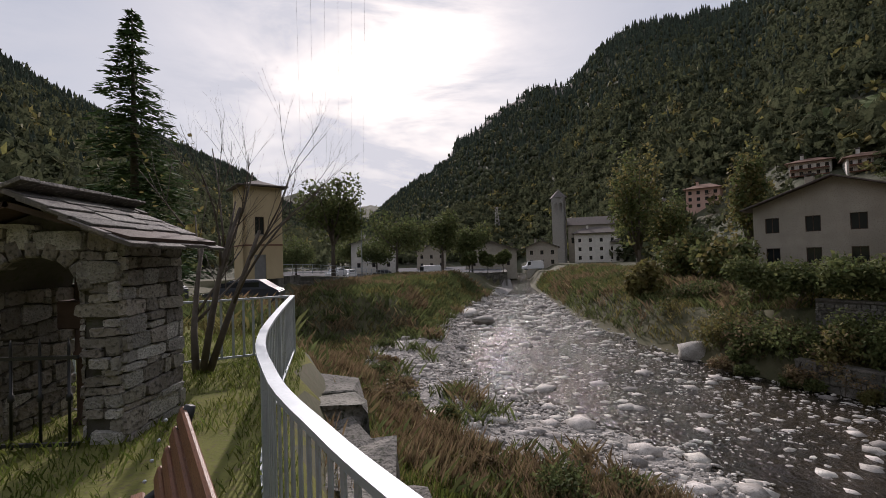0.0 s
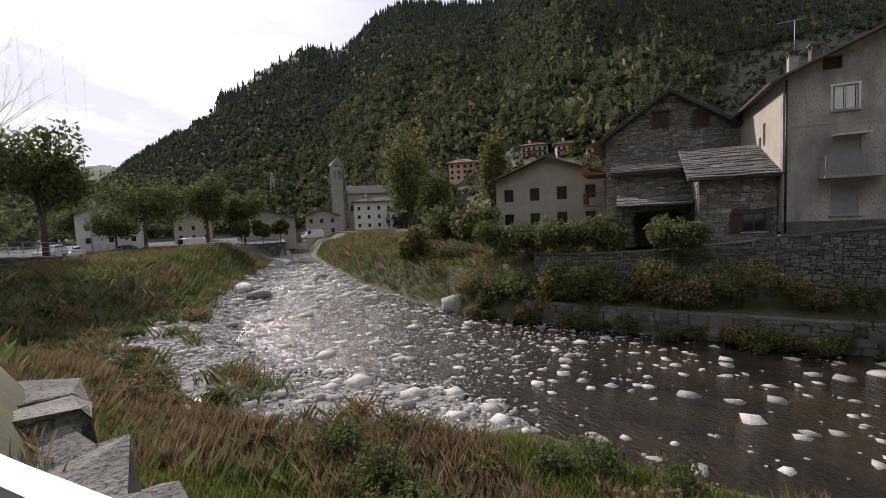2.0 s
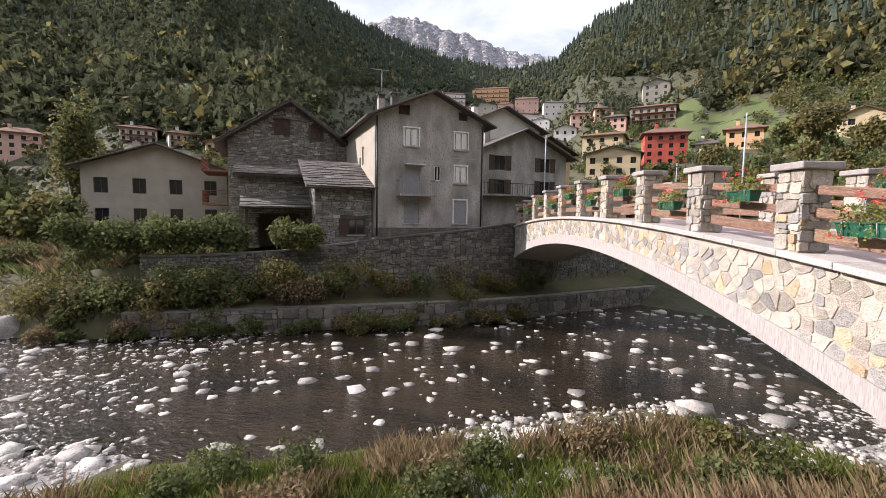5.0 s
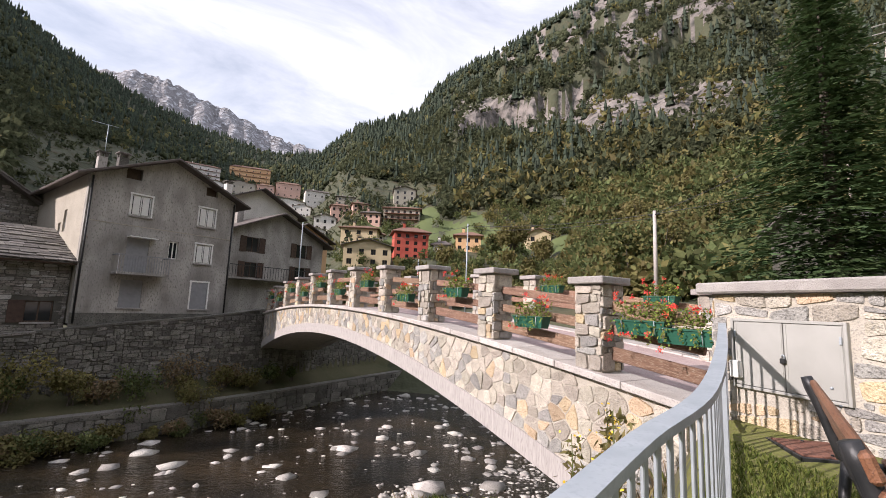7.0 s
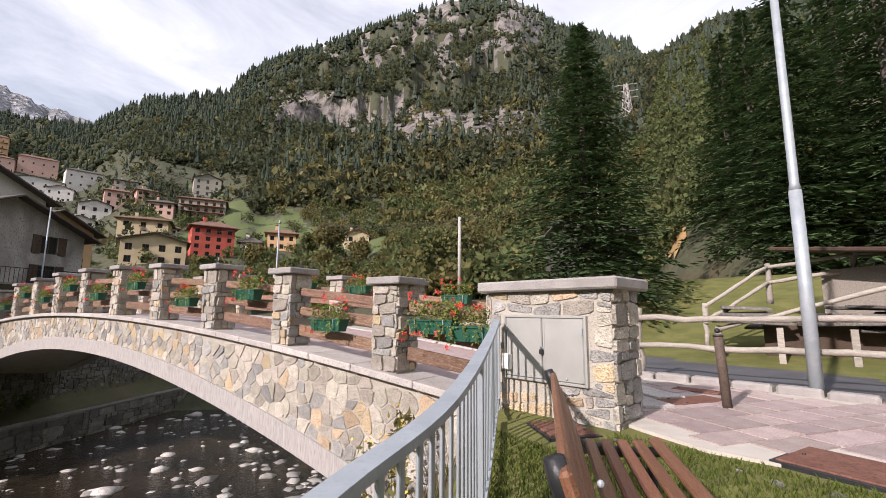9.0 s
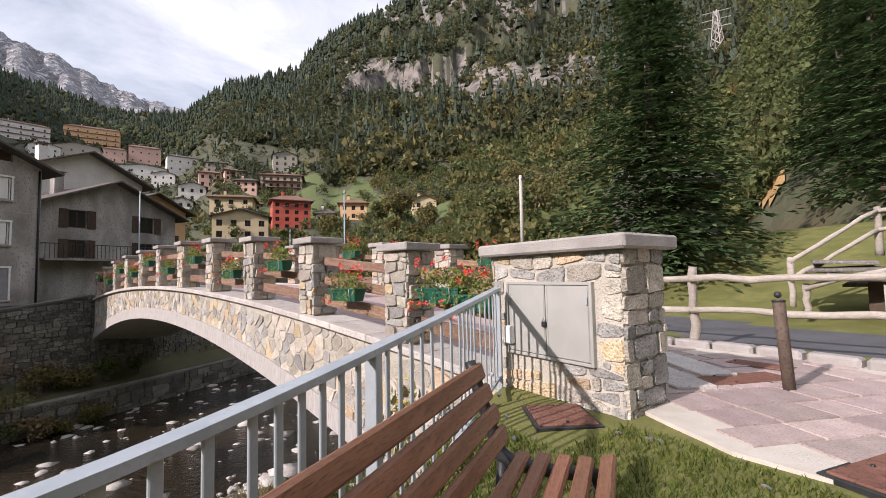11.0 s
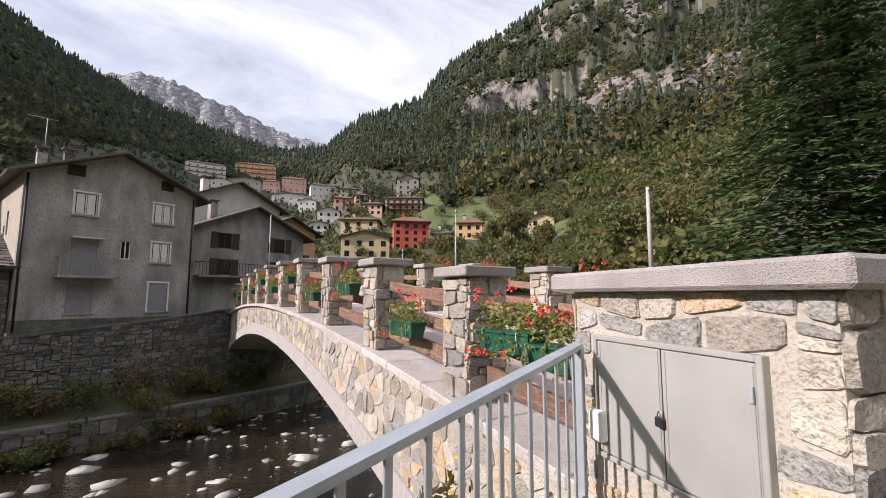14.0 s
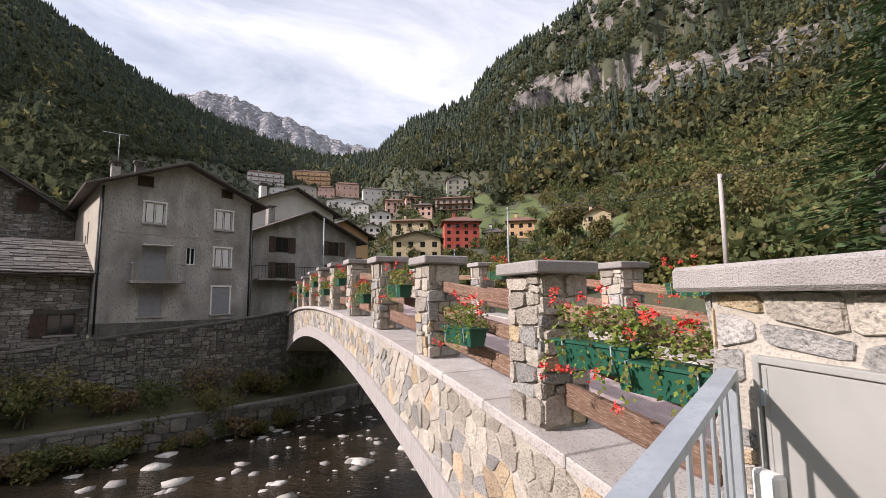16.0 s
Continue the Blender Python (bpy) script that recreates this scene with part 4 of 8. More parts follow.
def plank_rail(p, q, h, t, material):
    """A weathered plank from p to q with worn edges."""
    p, q = Vector(p), Vector(q)
    d = q - p
    bm = boxed(0, d.length, -t / 2, t / 2, -h / 2, h / 2, 0.012)
    x = d.normalized()
    y = Vector((0, 0, 1)).cross(x).normalized()
    z = x.cross(y)
    m = Matrix((x, y, z)).transposed().to_4x4()
    m.translation = p
    return bm, m


ENDS = [-1.35] + POST_S
for i in range(len(ENDS) - 1):
    s0, s1 = ENDS[i] + (0.24 if i else 0.25), ENDS[i + 1] - 0.24
    for row, yy in ((0, 0.28), (1, BR_W - 0.30)):
        fence = thing("bridge_railing", BRM @ pose(-(s0 + s1) / 2, yy, deck((s0 + s1) / 2)), "weathered brown timber rails between two stone posts", "railing", "timber rails of the bridge parapet")
        for zr, hh in ((0.30, 0.20), (0.66, 0.15), (1.02, 0.15)):
            a = BRM @ Vector((-s0, yy, deck(s0) + zr))
            b = BRM @ Vector((-s1, yy, deck(s1) + zr))
            bm, m = plank_rail(a, b, hh, 0.075, M["oldwood"])
            o = part("rail", bm, M["oldwood"], fence)
            o.matrix_local = fence.matrix_world.inverted() @ m


def planter(seed):
    """A green trough of trailing geraniums with a wire rail hook."""
    rng = random.Random(seed)
    ob = thing("flower_box", Matrix(), "dark green flower trough of red geraniums hung on the rail", "flower box", "flower boxes on the bridge")
    bm = bmesh.new()
    for k, (hw, d, z) in enumerate([(0.34, 0.085, 0.0), (0.38, 0.11, 0.19)]):
        for x, y in ((-hw, -d), (hw, -d), (hw, d), (-hw, d)):
            bm.verts.new((x, y, z))
    bm.verts.ensure_lookup_table()
    vs = bm.verts[:]
    for q in [(0, 1, 2, 3), (0, 4, 5, 1), (1, 5, 6, 2), (2, 6, 7, 3), (3, 7, 4, 0)]:
        bm.faces.new([vs[i] for i in q])
    box(bm, -0.395, 0.395, -0.125, 0.125, 0.185, 0.205)
    part("trough", bm, M["planter"], ob)
    tube("hook", [(-0.25, -0.12, 0.02), (-0.25, -0.135, 0.2), (-0.25, 0.12, 0.24), (-0.25, 0.17, 0.1)], 0.006, M["galv"], ob, 5)
    tube("hook", [(0.25, -0.12, 0.02), (0.25, -0.135, 0.2), (0.25, 0.12, 0.24), (0.25, 0.17, 0.1)], 0.006, M["galv"], ob, 5)

    def leafy(r):
        x = r.uniform(-0.42, 0.42)
        t = r.random()
        hang = r.random() < 0.14
        if hang:
            x = round(x * 5) / 5 + r.gauss(0, 0.03)
            return (x, -0.14 - 0.05 * t, 0.22 - 0.26 * t), (0, -1, 0.2)
        return (x, r.uniform(-0.13, 0.13), 0.20 + 0.26 * t), (x, -0.2, 1)
    v, f = leaf_cloud(rng, 520, 0.036, leafy, 1.1)
    part_me("leaves", mesh_of("leaves", v, f, M["geranium"]), ob)
    v, f = leaf_cloud(rng, 170, 0.036, leafy, 1.1)
    part_me("yellow_leaves", mesh_of("yellow_leaves", v, f, M["leaf_gold"]), ob)
    for _ in range(12):
        cx, cz, cy = rng.uniform(-0.42, 0.42), rng.uniform(0.36, 0.62), rng.uniform(-0.16, 0.1)
        if rng.random() < 0.25:
            cz, cy = rng.uniform(-0.1, 0.2), -0.25
        v, f = (leaf_cloud(rng, 20, 0.024, lambda r: ((cx + r.gauss(0, 0.022), cy + r.gauss(0, 0.022), cz + r.gauss(0, 0.018)), (r.gauss(0, 1), r.gauss(0, 1), r.random())), 1.0))
        part_me("blossom", mesh_of("blossom", v, f, M["petal"]), ob)
    return ob


pl = [planter(31), planter(32), planter(33)]
spots = [(-0.05 - 0.33, 0), (-0.05 - 0.95, 0), (1.85, 0), (4.35, 0), (6.9, 0), (9.8, 0), (12.5, 0), (15.1, 0), (17.8, 0), (20.4, 0), (23.2, 0), (25.5, 0), (1.6, 1), (4.9, 1), (7.2, 1), (12.4, 1)]
for i, (s, row) in enumerate(spots):
    yy = 0.20 if row == 0 else BR_W - 0.4
    zz = 0.70 if i in (0, 1) else (0.42 if i % 2 == 0 else 0.74)
    if row:
        zz = 0.98
    m = BRM @ pose(-s, yy - 0.16, deck(s) + zz, 0, 0, 0)
    if i < 3:
        pl[i].matrix_world = m
    else:
        copy_thing(pl[i % 3], m)

# ---- the meter housing at the bridge head ----
HBM = pose(4.388, -5.334, 0, 0, 0, -174.8)


def housing():
    ob = thing("meter_housing", HBM @ pose(0, 0, 0.40), "rubble stone pier with grey metal meter doors and a thick capstone", "housing")
    z0 = 0.40
    x0, x1, dp, top = -0.28, 1.30, 0.62, 1.87
    part("core", boxed(x0 + 0.012, x1 - 0.012, 0.012, dp - 0.012, -0.3, top - z0), M["mortar"], ob)
    part("capstone", boxed(x0 - 0.12, x1 + 0.10, -0.10, dp + 0.10, top - z0, top - z0 + 0.125, 0.02), M["cap"], ob, "thick weathered granite slab")
    rng = random.Random(5)
    def keep(x, z):
        return not (0.27 < x < 1.33 and 0.56 < z < 1.31)
    stone_field(ob, x1 - x0, top - z0 + 0.1, 0.23, Matrix.Translation((x0, 0.012, -0.1)), rng, 0.016, 0.012, 0.55, keep, True, ["stone", "stone", "stone_grey", "stone_grey", "stone_warm"])
    mr = Matrix.Translation((x1 - 0.012, 0, -0.1)) @ Matrix.Rotation(math.pi / 2, 4, "Z")
    stone_field(ob, dp, top - z0 + 0.1, 0.27, mr, rng, 0.03, 0.008, 0.6, None, True, ["stone", "stone", "stone_grey"])
    ml = Matrix.Translation((x0 + 0.012, dp, -0.1)) @ Matrix.Rotation(-math.pi / 2, 4, "Z")
    stone_field(ob, dp, top - z0 + 0.1, 0.27, ml, rng, 0.03, 0.008, 0.6, None, True, ["stone", "stone", "stone_grey"])
    fr = bmesh.new()
    for a, b, c, d in ((-0.03, 0.0, 0.47, 1.20), (1.0, 1.03, 0.47, 1.20), (0.0, 1.0, 1.17, 1.20), (0.0, 1.0, 0.47, 0.50)):
        box(fr, a, b, -0.035, 0.03, c, d, 0.004)
    part("door_frame", fr, M["panel"], ob)
    for a, b in ((0.004, 0.494), (0.502, 0.996)):
        d = part("door", boxed(a, b, -0.028, 0.02, 0.505, 1.165, 0.005), M["panel"], ob, "pale grey sheet metal door")
        for q in ((a + 0.008, a + 0.03, 0.515, 1.155), (b - 0.03, b - 0.008, 0.515, 1.155)):
            part("fold", boxed(q[0], q[1], -0.033, -0.027, q[2], q[3], 0.002), M["panel"], d)
    pad = part("padlock", boxed(0.475, 0.525, -0.065, -0.035, 0.775, 0.825, 0.006), M["darkiron"], ob)
    tube("shackle", [(0.485, -0.05, 0.82), (0.488, -0.05, 0.85), (0.50, -0.05, 0.862), (0.512, -0.05, 0.85), (0.515, -0.05, 0.82)], 0.006, M["galv"], pad, 6)
    for xx in (0.06, 0.94):
        part("hinge", boxed(xx - 0.05 if xx < 0.5 else xx + 0.03, xx - 0.03 if xx < 0.5 else xx + 0.05, -0.045, -0.03, 1.0, 1.07, 0.003), M["galv"], ob)
    part("junction_box", boxed(-0.03, 0.09, -0.09, -0.03, 0.57, 0.75, 0.012), M["trim_white"], ob, "scuffed white plastic junction box")
    return ob


housing()

# ---- the steel railing along the park edge ----
RAIL = [(4.43, -5.20, 1.545), (3.0, -3.59, 1.405), (2.05, -2.45, 1.31), (1.63, -1.78, 1.27), (1.32, -1.32, 1.24), (1.15, -1.02, 1.22), (1.03, -0.62, 1.19), (0.90, -0.20, 1.16), (0.68, 0.20, 1.13), (0.42, 0.58, 1.105),
        (0.06, 1.10, 1.09), (-0.48, 1.97, 1.09), (-1.13, 3.5, 1.10), (-2.02, 6.85, 1.14)]
RAIL2 = [(-2.02, 6.85, 1.14), (-3.5, 6.15, 1.14), (-6.6, 4.9, 1.16)]


def resample(pts, step):
    pts = [Vector(p) for p in pts]
    # a rounded run through the points
    dense = []
    for i in range(len(pts) - 1):
        p0, p1, p2, p3 = pts[max(i - 1, 0)], pts[i], pts[i + 1], pts[min(i + 2, len(pts) - 1)]
        for k in range(24):
            t = k / 24
            dense.append(0.5 * ((2 * p1) + (p2 - p0) * t + (2 * p0 - 5 * p1 + 4 * p2 - p3) * t * t + (3 * p1 - p0 - 3 * p2 + p3) * t ** 3))
    dense.append(pts[-1])
    out, acc = [dense[0]], 0.0
    for a, b in zip(dense, dense[1:]):
        acc += (b - a).length
        if acc >= step:
            out.append(b)
            acc = 0.0
    return out, dense


def strip(bm_pts, half_w, h0, h1):
    """A flat bar swept along points, upright, from h0 to h1 above them."""
    verts, faces = [], []
    n = len(bm_pts)
    for i, p in enumerate(bm_pts):
        d = (bm_pts[min(i + 1, n - 1)] - bm_pts[max(i - 1, 0)])
        s = Vector((-d.y, d.x, 0)).normalized() * half_w
        for q, hh in ((-s, h0), (s, h0), (s, h1), (-s, h1)):
            verts.append(p + q + Vector((0, 0, hh)))
    for i in range(n - 1):
        for k in range(4):
            faces.append((4 * i + k, 4 * i + (k + 1) % 4, 4 * i + 4 + (k + 1) % 4, 4 * i + 4 + k))
    faces += [(3, 2, 1, 0), tuple(4 * (n - 1) + k for k in range(4))]
    return verts, faces


def steel_rail(pts, label):
    o = thing("steel_railing", Matrix.Translation((pts[0][0], pts[0][1], pts[0][2] - 1.0)), label, "railing", "steel railing along the park edge")
    inv = o.matrix_world.inverted()
    bars, dense = resample(pts, 0.105)
    dd = dense[::4] + [dense[-1]]
    for nm, hw, a, b in (("handrail", 0.035, -0.03, 0.0), ("bottom_rail", 0.02, -0.93, -0.90)):
        v, f = strip(dd, hw, a, b)
        part_me(nm, mesh_of(nm, v, f, M["galv"]), o, "", inv)
    bar = bm_mesh(boxed(-0.018, 0.018, -0.006, 0.006, -0.90, -0.028, 0.003), "bar", M["galv"])
    post = bm_mesh(boxed(-0.03, 0.03, -0.03, 0.03, -1.12, -0.029, 0.004), "post", M["galv"])
    for i, p in enumerate(bars):
        d = bars[min(i + 1, len(bars) - 1)] - bars[max(i - 1, 0)]
        m = Matrix.Translation(p) @ Matrix.Rotation(math.atan2(d.y, d.x), 4, "Z")
        big = i % 18 == 0 or i == len(bars) - 1
        q = part_me("post" if big else "bar", post if big else bar, o)
        q.matrix_local = inv @ m
    return o


steel_rail(RAIL, "curved galvanised steel railing with flat upright bars")
steel_rail(RAIL2, "straight galvanised railing run closing the lawn")


# ---- benches ----
def bench(m):
    """A park bench; x along it, sitter looks to -y; origin on the ground under the back's end."""
    ob = thing("park_bench", m, "brown slatted park bench with dark cast iron ends", "bench", "park benches")
    L = 1.75
    for k in range(4):
        t = k / 3
        y, z = 0.02 + 0.10 * t, 0.53 + 0.27 * t
        b = boxed(0, L, -0.016, 0.016, -0.038, 0.038, 0.010)
        o = part("back_slat", b, M["benchwood"], ob)
        o.matrix_local = pose(0, y + 0.02, z, -18, 0, 0)
    for k in range(5):
        b = boxed(0, L, -0.032, 0.032, -0.016, 0.016, 0.010)
        o = part("seat_slat", b, M["benchwood"], ob)
        o.matrix_local = pose(0, -0.05 - 0.088 * k, 0.455 + (0.014 if k == 4 else 0.0) - 0.004 * (2 - k), 3 if k < 4 else -14, 0, 0)
    for x in (0.06, L - 0.06):
        v, f = tube_mesh([(x, 0.175, 0.85), (x, 0.16, 0.80), (x, 0.08, 0.56), (x, 0.045, 0.46), (x, -0.02, 0.425), (x, -0.20, 0.415), (x, -0.42, 0.43)], [0.026, 0.03, 0.03, 0.036, 0.034, 0.03, 0.026], 8)
        e = part_me("end_frame", mesh_of("end_frame", v, f, M["darkiron"], True), ob)
        v, f = merge([tube_mesh([(x, 0.03, 0.43), (x, 0.06, 0.2), (x, 0.12, 0.0)], [0.028, 0.024, 0.03], 8), tube_mesh([(x, -0.36, 0.42), (x, -0.38, 0.2), (x, -0.42, 0.0)], [0.026, 0.022, 0.028], 8)])
        part_me("leg", mesh_of("leg", v, f, M["darkiron"], True), ob)
        bo = bmesh.new()
        for k in range(4):
            bmesh.ops.create_uvsphere(bo, u_segments=8, v_segments=5, radius=0.009, matrix=Matrix.Translation((x, -0.02 + 0.09 * k / 3, 0.53 + 0.27 * k / 3)))
        part("bolt", bo, M["galv"], e)
    return ob


bench(pose(1.39, -2.22, 0.44, 0, 0, math.degrees(math.atan2(-0.79, 0.61))) @ pose(0, -0.16, 0))
bench(pose(-0.85, 1.80, 0.14, 0, 0, math.degrees(math.atan2(-0.82, 0.57))) @ pose(0, -0.16, 0))


# ---- houses ----
FX, GX = Vector((0.616, -0.788, 0)), Vector((0.788, 0.616, 0))
F_YAW = math.degrees(math.atan2(FX.y, FX.x))


def wall_panel(w, h, t, holes, peak=0.0, peak_x=None):
    """A wall w by h, t thick along +y, with holes (x0, x1, z0, z1) cut through, and a gable of that rise on top."""
    px = w / 2 if peak_x is None else peak_x
    xs = sorted({0, w, *[v for q in holes for v in q[:2]]})
    zs = sorted({0, h, h + peak, *[v for q in holes for v in q[2:]]})
    bm = bmesh.new()
    for x0, x1 in zip(xs, xs[1:]):
        for z0, z1 in zip(zs, zs[1:]):
            if x1 - x0 < 1e-6 or z1 - z0 < 1e-6:
                continue
            cx, cz = (x0 + x1) / 2, (z0 + z1) / 2
            if any(q[0] < cx < q[1] and q[2] < cz < q[3] for q in holes):
                continue
            poly = [(x0, z0), (x1, z0), (x1, z1), (x0, z1)]
            if peak > 0:
                n = Vector((-peak, px)).normalized()
                poly = clip(poly, n, n.x * 0 + n.y * h)
                n = Vector((peak, w - px)).normalized()
                if len(poly) > 2:
                    poly = clip(poly, n, n.x * w + n.y * h)
            elif z1 > h + 1e-6:
                continue
            if len(poly) < 3:
                continue
            a = [bm.verts.new((x, 0, z)) for x, z in poly]
            b = [bm.verts.new((x, t, z)) for x, z in poly]
            bm.faces.new(a)
            bm.faces.new(b[::-1])
            for i in range(len(poly)):
                j = (i + 1) % len(poly)
                bm.faces.new((a[j], a[i], b[i], b[j]))
    bmesh.ops.remove_doubles(bm, verts=bm.verts[:], dist=1e-4)
    bm.verts.index_update()
    seen = {}
    for f in bm.faces[:]:
        seen.setdefault(tuple(sorted(v.index for v in f.verts)), []).append(f)
    bmesh.ops.delete(bm, geom=[f for fs in seen.values() if len(fs) > 1 for f in fs], context="FACES_ONLY")
    return bm


def window(parent, x0, x1, z0, z1, style="", t=0.3, m=None, frame_mat="trim_white", shutter_mat="darkwood"):
    """Frame, panes, sill and shutters in a hole of a wall whose face is y = 0."""
    f = bmesh.new()
    k = 0.06
    y0, y1 = 0.09, 0.16
    for a, b, c, d in ((x0, x0 + k, z0, z1), (x1 - k, x1, z0, z1), (x0 + k, x1 - k, z1 - k, z1), (x0 + k, x1 - k, z0, z0 + k), ((x0 + x1) / 2 - 0.03, (x0 + x1) / 2 + 0.03, z0 + k, z1 - k)):
        box(f, a, b, y0, y1, c, d)
    m = m or Matrix()
    w = part("window", f, M[frame_mat], parent)
    w.matrix_local = m
    part("pane", boxed(x0 + k, x1 - k, 0.12, 0.13, z0 + k, z1 - k), M["glass"], w)
    if "s" in style:
        part("sill", boxed(x0 - 0.10, x1 + 0.10, -0.09, 0.05, z0 - 0.09, z0, 0.01), M["cap"], w)
    if "w" in style:
        g = bmesh.new()
        for a, b, c, d in ((x0 - 0.09, x0, z0, z1), (x1, x1 + 0.09, z0, z1), (x0 - 0.12, x1 + 0.12, z1, z1 + 0.1)):
            box(g, a, b, -0.025, 0.05, c, d, 0.006)
        part("surround", g, M["trim_white"], w)
    if "o" in style:
        for a in (x0 - (x1 - x0) * 0.5 - 0.02, x1 + 0.02):
            sh = boxed(a, a + (x1 - x0) * 0.5, -0.07, -0.02, z0 - 0.02, z1 + 0.02, 0.006)
            part("shutter", sh, M[shutter_mat], w)
    if "v" in style:
        for a in (x0 + 0.08, (x0 + x1) / 2 + 0.04):
            part("shutter", boxed(a, a + (x1 - x0) / 2 - 0.16, 0.03, 0.06, z0 + 0.06, z1 - 0.06, 0.01), M["trim_white"], w)
    if "c" in style:
        sh = bmesh.new()
        n = max(4, int((z1 - z0) / 0.12))
        for i in range(n):
            za = z0 + (z1 - z0) * i / n
            box(sh, x0 + 0.01, x1 - 0.01, 0.02 + 0.006 * (i % 2), 0.055, za, za + (z1 - z0) / n)
        bmesh.ops.remove_doubles(sh, verts=sh.verts[:], dist=1e-4)
        part("shutter", sh, M[shutter_mat], w)
    return w


def roof_gable(parent, w, d, h, peak, over, thick, material, peak_x=None, slabs=False, over_f=0.5):
    """Two roof planes over a front gable; ridge runs along y."""
    px = w / 2 if peak_x is None else peak_x
    rng = random.Random(int(w * 100 + d * 10))
    for side in (0, 1):
        span = px if side == 0 else w - px
        sl = math.atan2(peak, span)
        ln = math.hypot(peak, span) + over
        bm = boxed(-0.02, ln, -over_f, d + over_f, 0, thick, 0.02)
        o = part("roof", bm, M[material], parent)
        if side == 0:
            o.matrix_local = pose(px, 0, h + peak, 0, 0, 180) @ pose(0, -d, 0, 0, math.degrees(sl), 0)
        else:
            o.matrix_local = pose(px, 0, h + peak) @ pose(0, 0, 0, 0, math.degrees(sl), 0)
        if slabs:
            slab_cover(o, ln, d + 2 * over_f, -over_f, thick, rng)
    return px


def slab_cover(roof, ln, width, y0, z, rng, cell=0.62):
    """Overlapping stone slabs on a roof plane that falls along +x."""
    lists = []
    rows = max(2, int(ln / (cell * 0.62)))
    for r in range(rows):
        x = ln * (rows - r) / rows
        y = y0 - rng.random() * 0.3
        while y < y0 + width:
            wd = rng.uniform(0.35, 0.95)
            a, b = max(y, y0 - 0.04), min(y + wd - 0.02, y0 + width + 0.04)
            if b - a > 0.1:
                t = rng.uniform(0.035, 0.07)
                xa = x - cell - rng.random() * 0.1
                xb = x + rng.uniform(-0.06, 0.07)
                zz = z + 0.012 * r % 0.03
                j = [rng.uniform(-0.04, 0.04) for _ in range(4)]
                v = [(xa, a, zz), (xb + j[0], a + j[2] * 0.5, zz + 0.05), (xb + j[1], b, zz + 0.05), (xa, b, zz), (xa, a, zz + t), (xb + j[0], a + j[2] * 0.5, zz + 0.05 + t), (xb + j[1], b, zz + 0.05 + t), (xa, b, zz + t)]
                lists.append((v, [(0, 3, 2, 1), (4, 5, 6, 7), (0, 1, 5, 4), (1, 2, 6, 5), (2, 3, 7, 6), (3, 0, 4, 7)]))
            y += wd
    v, f = merge(lists)
    tagged(part_me("slab_rest", mesh_of("slab_rest", v, f, M["slate"]), roof), kind="stuff")


def chimney(parent, x, y, z, h, w=0.5, material="render_grey"):
    c = part("chimney", boxed(x - w / 2, x + w / 2, y - w / 2, y + w / 2, z, z + h, 0.01), M[material], parent)
    q = bmesh.new()
    for a in (-1, 1):
        for b in (-1, 1):
            box(q, x + a * w * 0.4 - 0.05, x + a * w * 0.4 + 0.05, y + b * w * 0.4 - 0.05, y + b * w * 0.4 + 0.05, z + h, z + h + 0.22)
    box(q, x - w * 0.68, x + w * 0.68, y - w * 0.68, y + w * 0.68, z + h + 0.22, z + h + 0.3, 0.01)
    part("chimney_cap", q, M["slate"], c)
    return c


def shell(parent, w, d, h, material, holes, left=(), right=(), peak=0.0, peak_x=None, t=0.35, back_peak=True, flank=None):
    """Four walls round w x d; front gable wall holed; side walls holed."""
    part("front_wall", wall_panel(w, h, t, list(holes), peak, peak_x), M[material], parent)
    o = part("back_wall", wall_panel(w, h, t, [], peak if back_peak else 0, peak_x), M[material], parent)
    o.matrix_local = pose(0, d - t, 0)
    o = part("side_wall", wall_panel(d - 2 * t, h, t, list(left)), M[flank or material], parent)
    o.matrix_local = pose(0, d - t, 0, 0, 0, -90)
    o = part("side_wall", wall_panel(d - 2 * t, h, t, list(right)), M[material], parent)
    o.matrix_local = pose(w, t, 0, 0, 0, 90)
    part("floor", boxed(t, w - t, t, d - t, -0.2, 0.0), M["darkwood"], parent)


def balcony(parent, x0, x1, z, depth, material="darkiron", rail_mat="darkiron", m=None, h=1.0, slab="render_grey", step=0.13, y0=0.0):
    b = part("balcony", boxed(x0, x1, y0 - depth, y0 - 0.003, z - 0.14, z, 0.01), M[slab], parent)
    if m is not None:
        b.matrix_local = m
    top = bmesh.new()
    box(top, x0, x1, y0 - depth, y0 - depth + 0.05, z + h - 0.05, z + h)
    for xx in (x0, x1 - 0.05):
        box(top, xx, xx + 0.05, y0 - depth + 0.05, y0, z + h - 0.05, z + h)
    part("rail", top, M[rail_mat], b)
    n = max(2, int((x1 - x0) / step))
    me = bm_mesh(boxed(-0.012, 0.012, -0.012, 0.012, 0, h - 0.06), "baluster", M[rail_mat])
    for i in range(n + 1):
        part_me("baluster", me, b, "", Matrix.Translation((x0 + 0.03 + (x1 - x0 - 0.06) * i / n, y0 - depth + 0.03, z)))
    return b


def at_world(left, yaw, z):
    return pose(left[0], left[1], z, 0, 0, yaw)


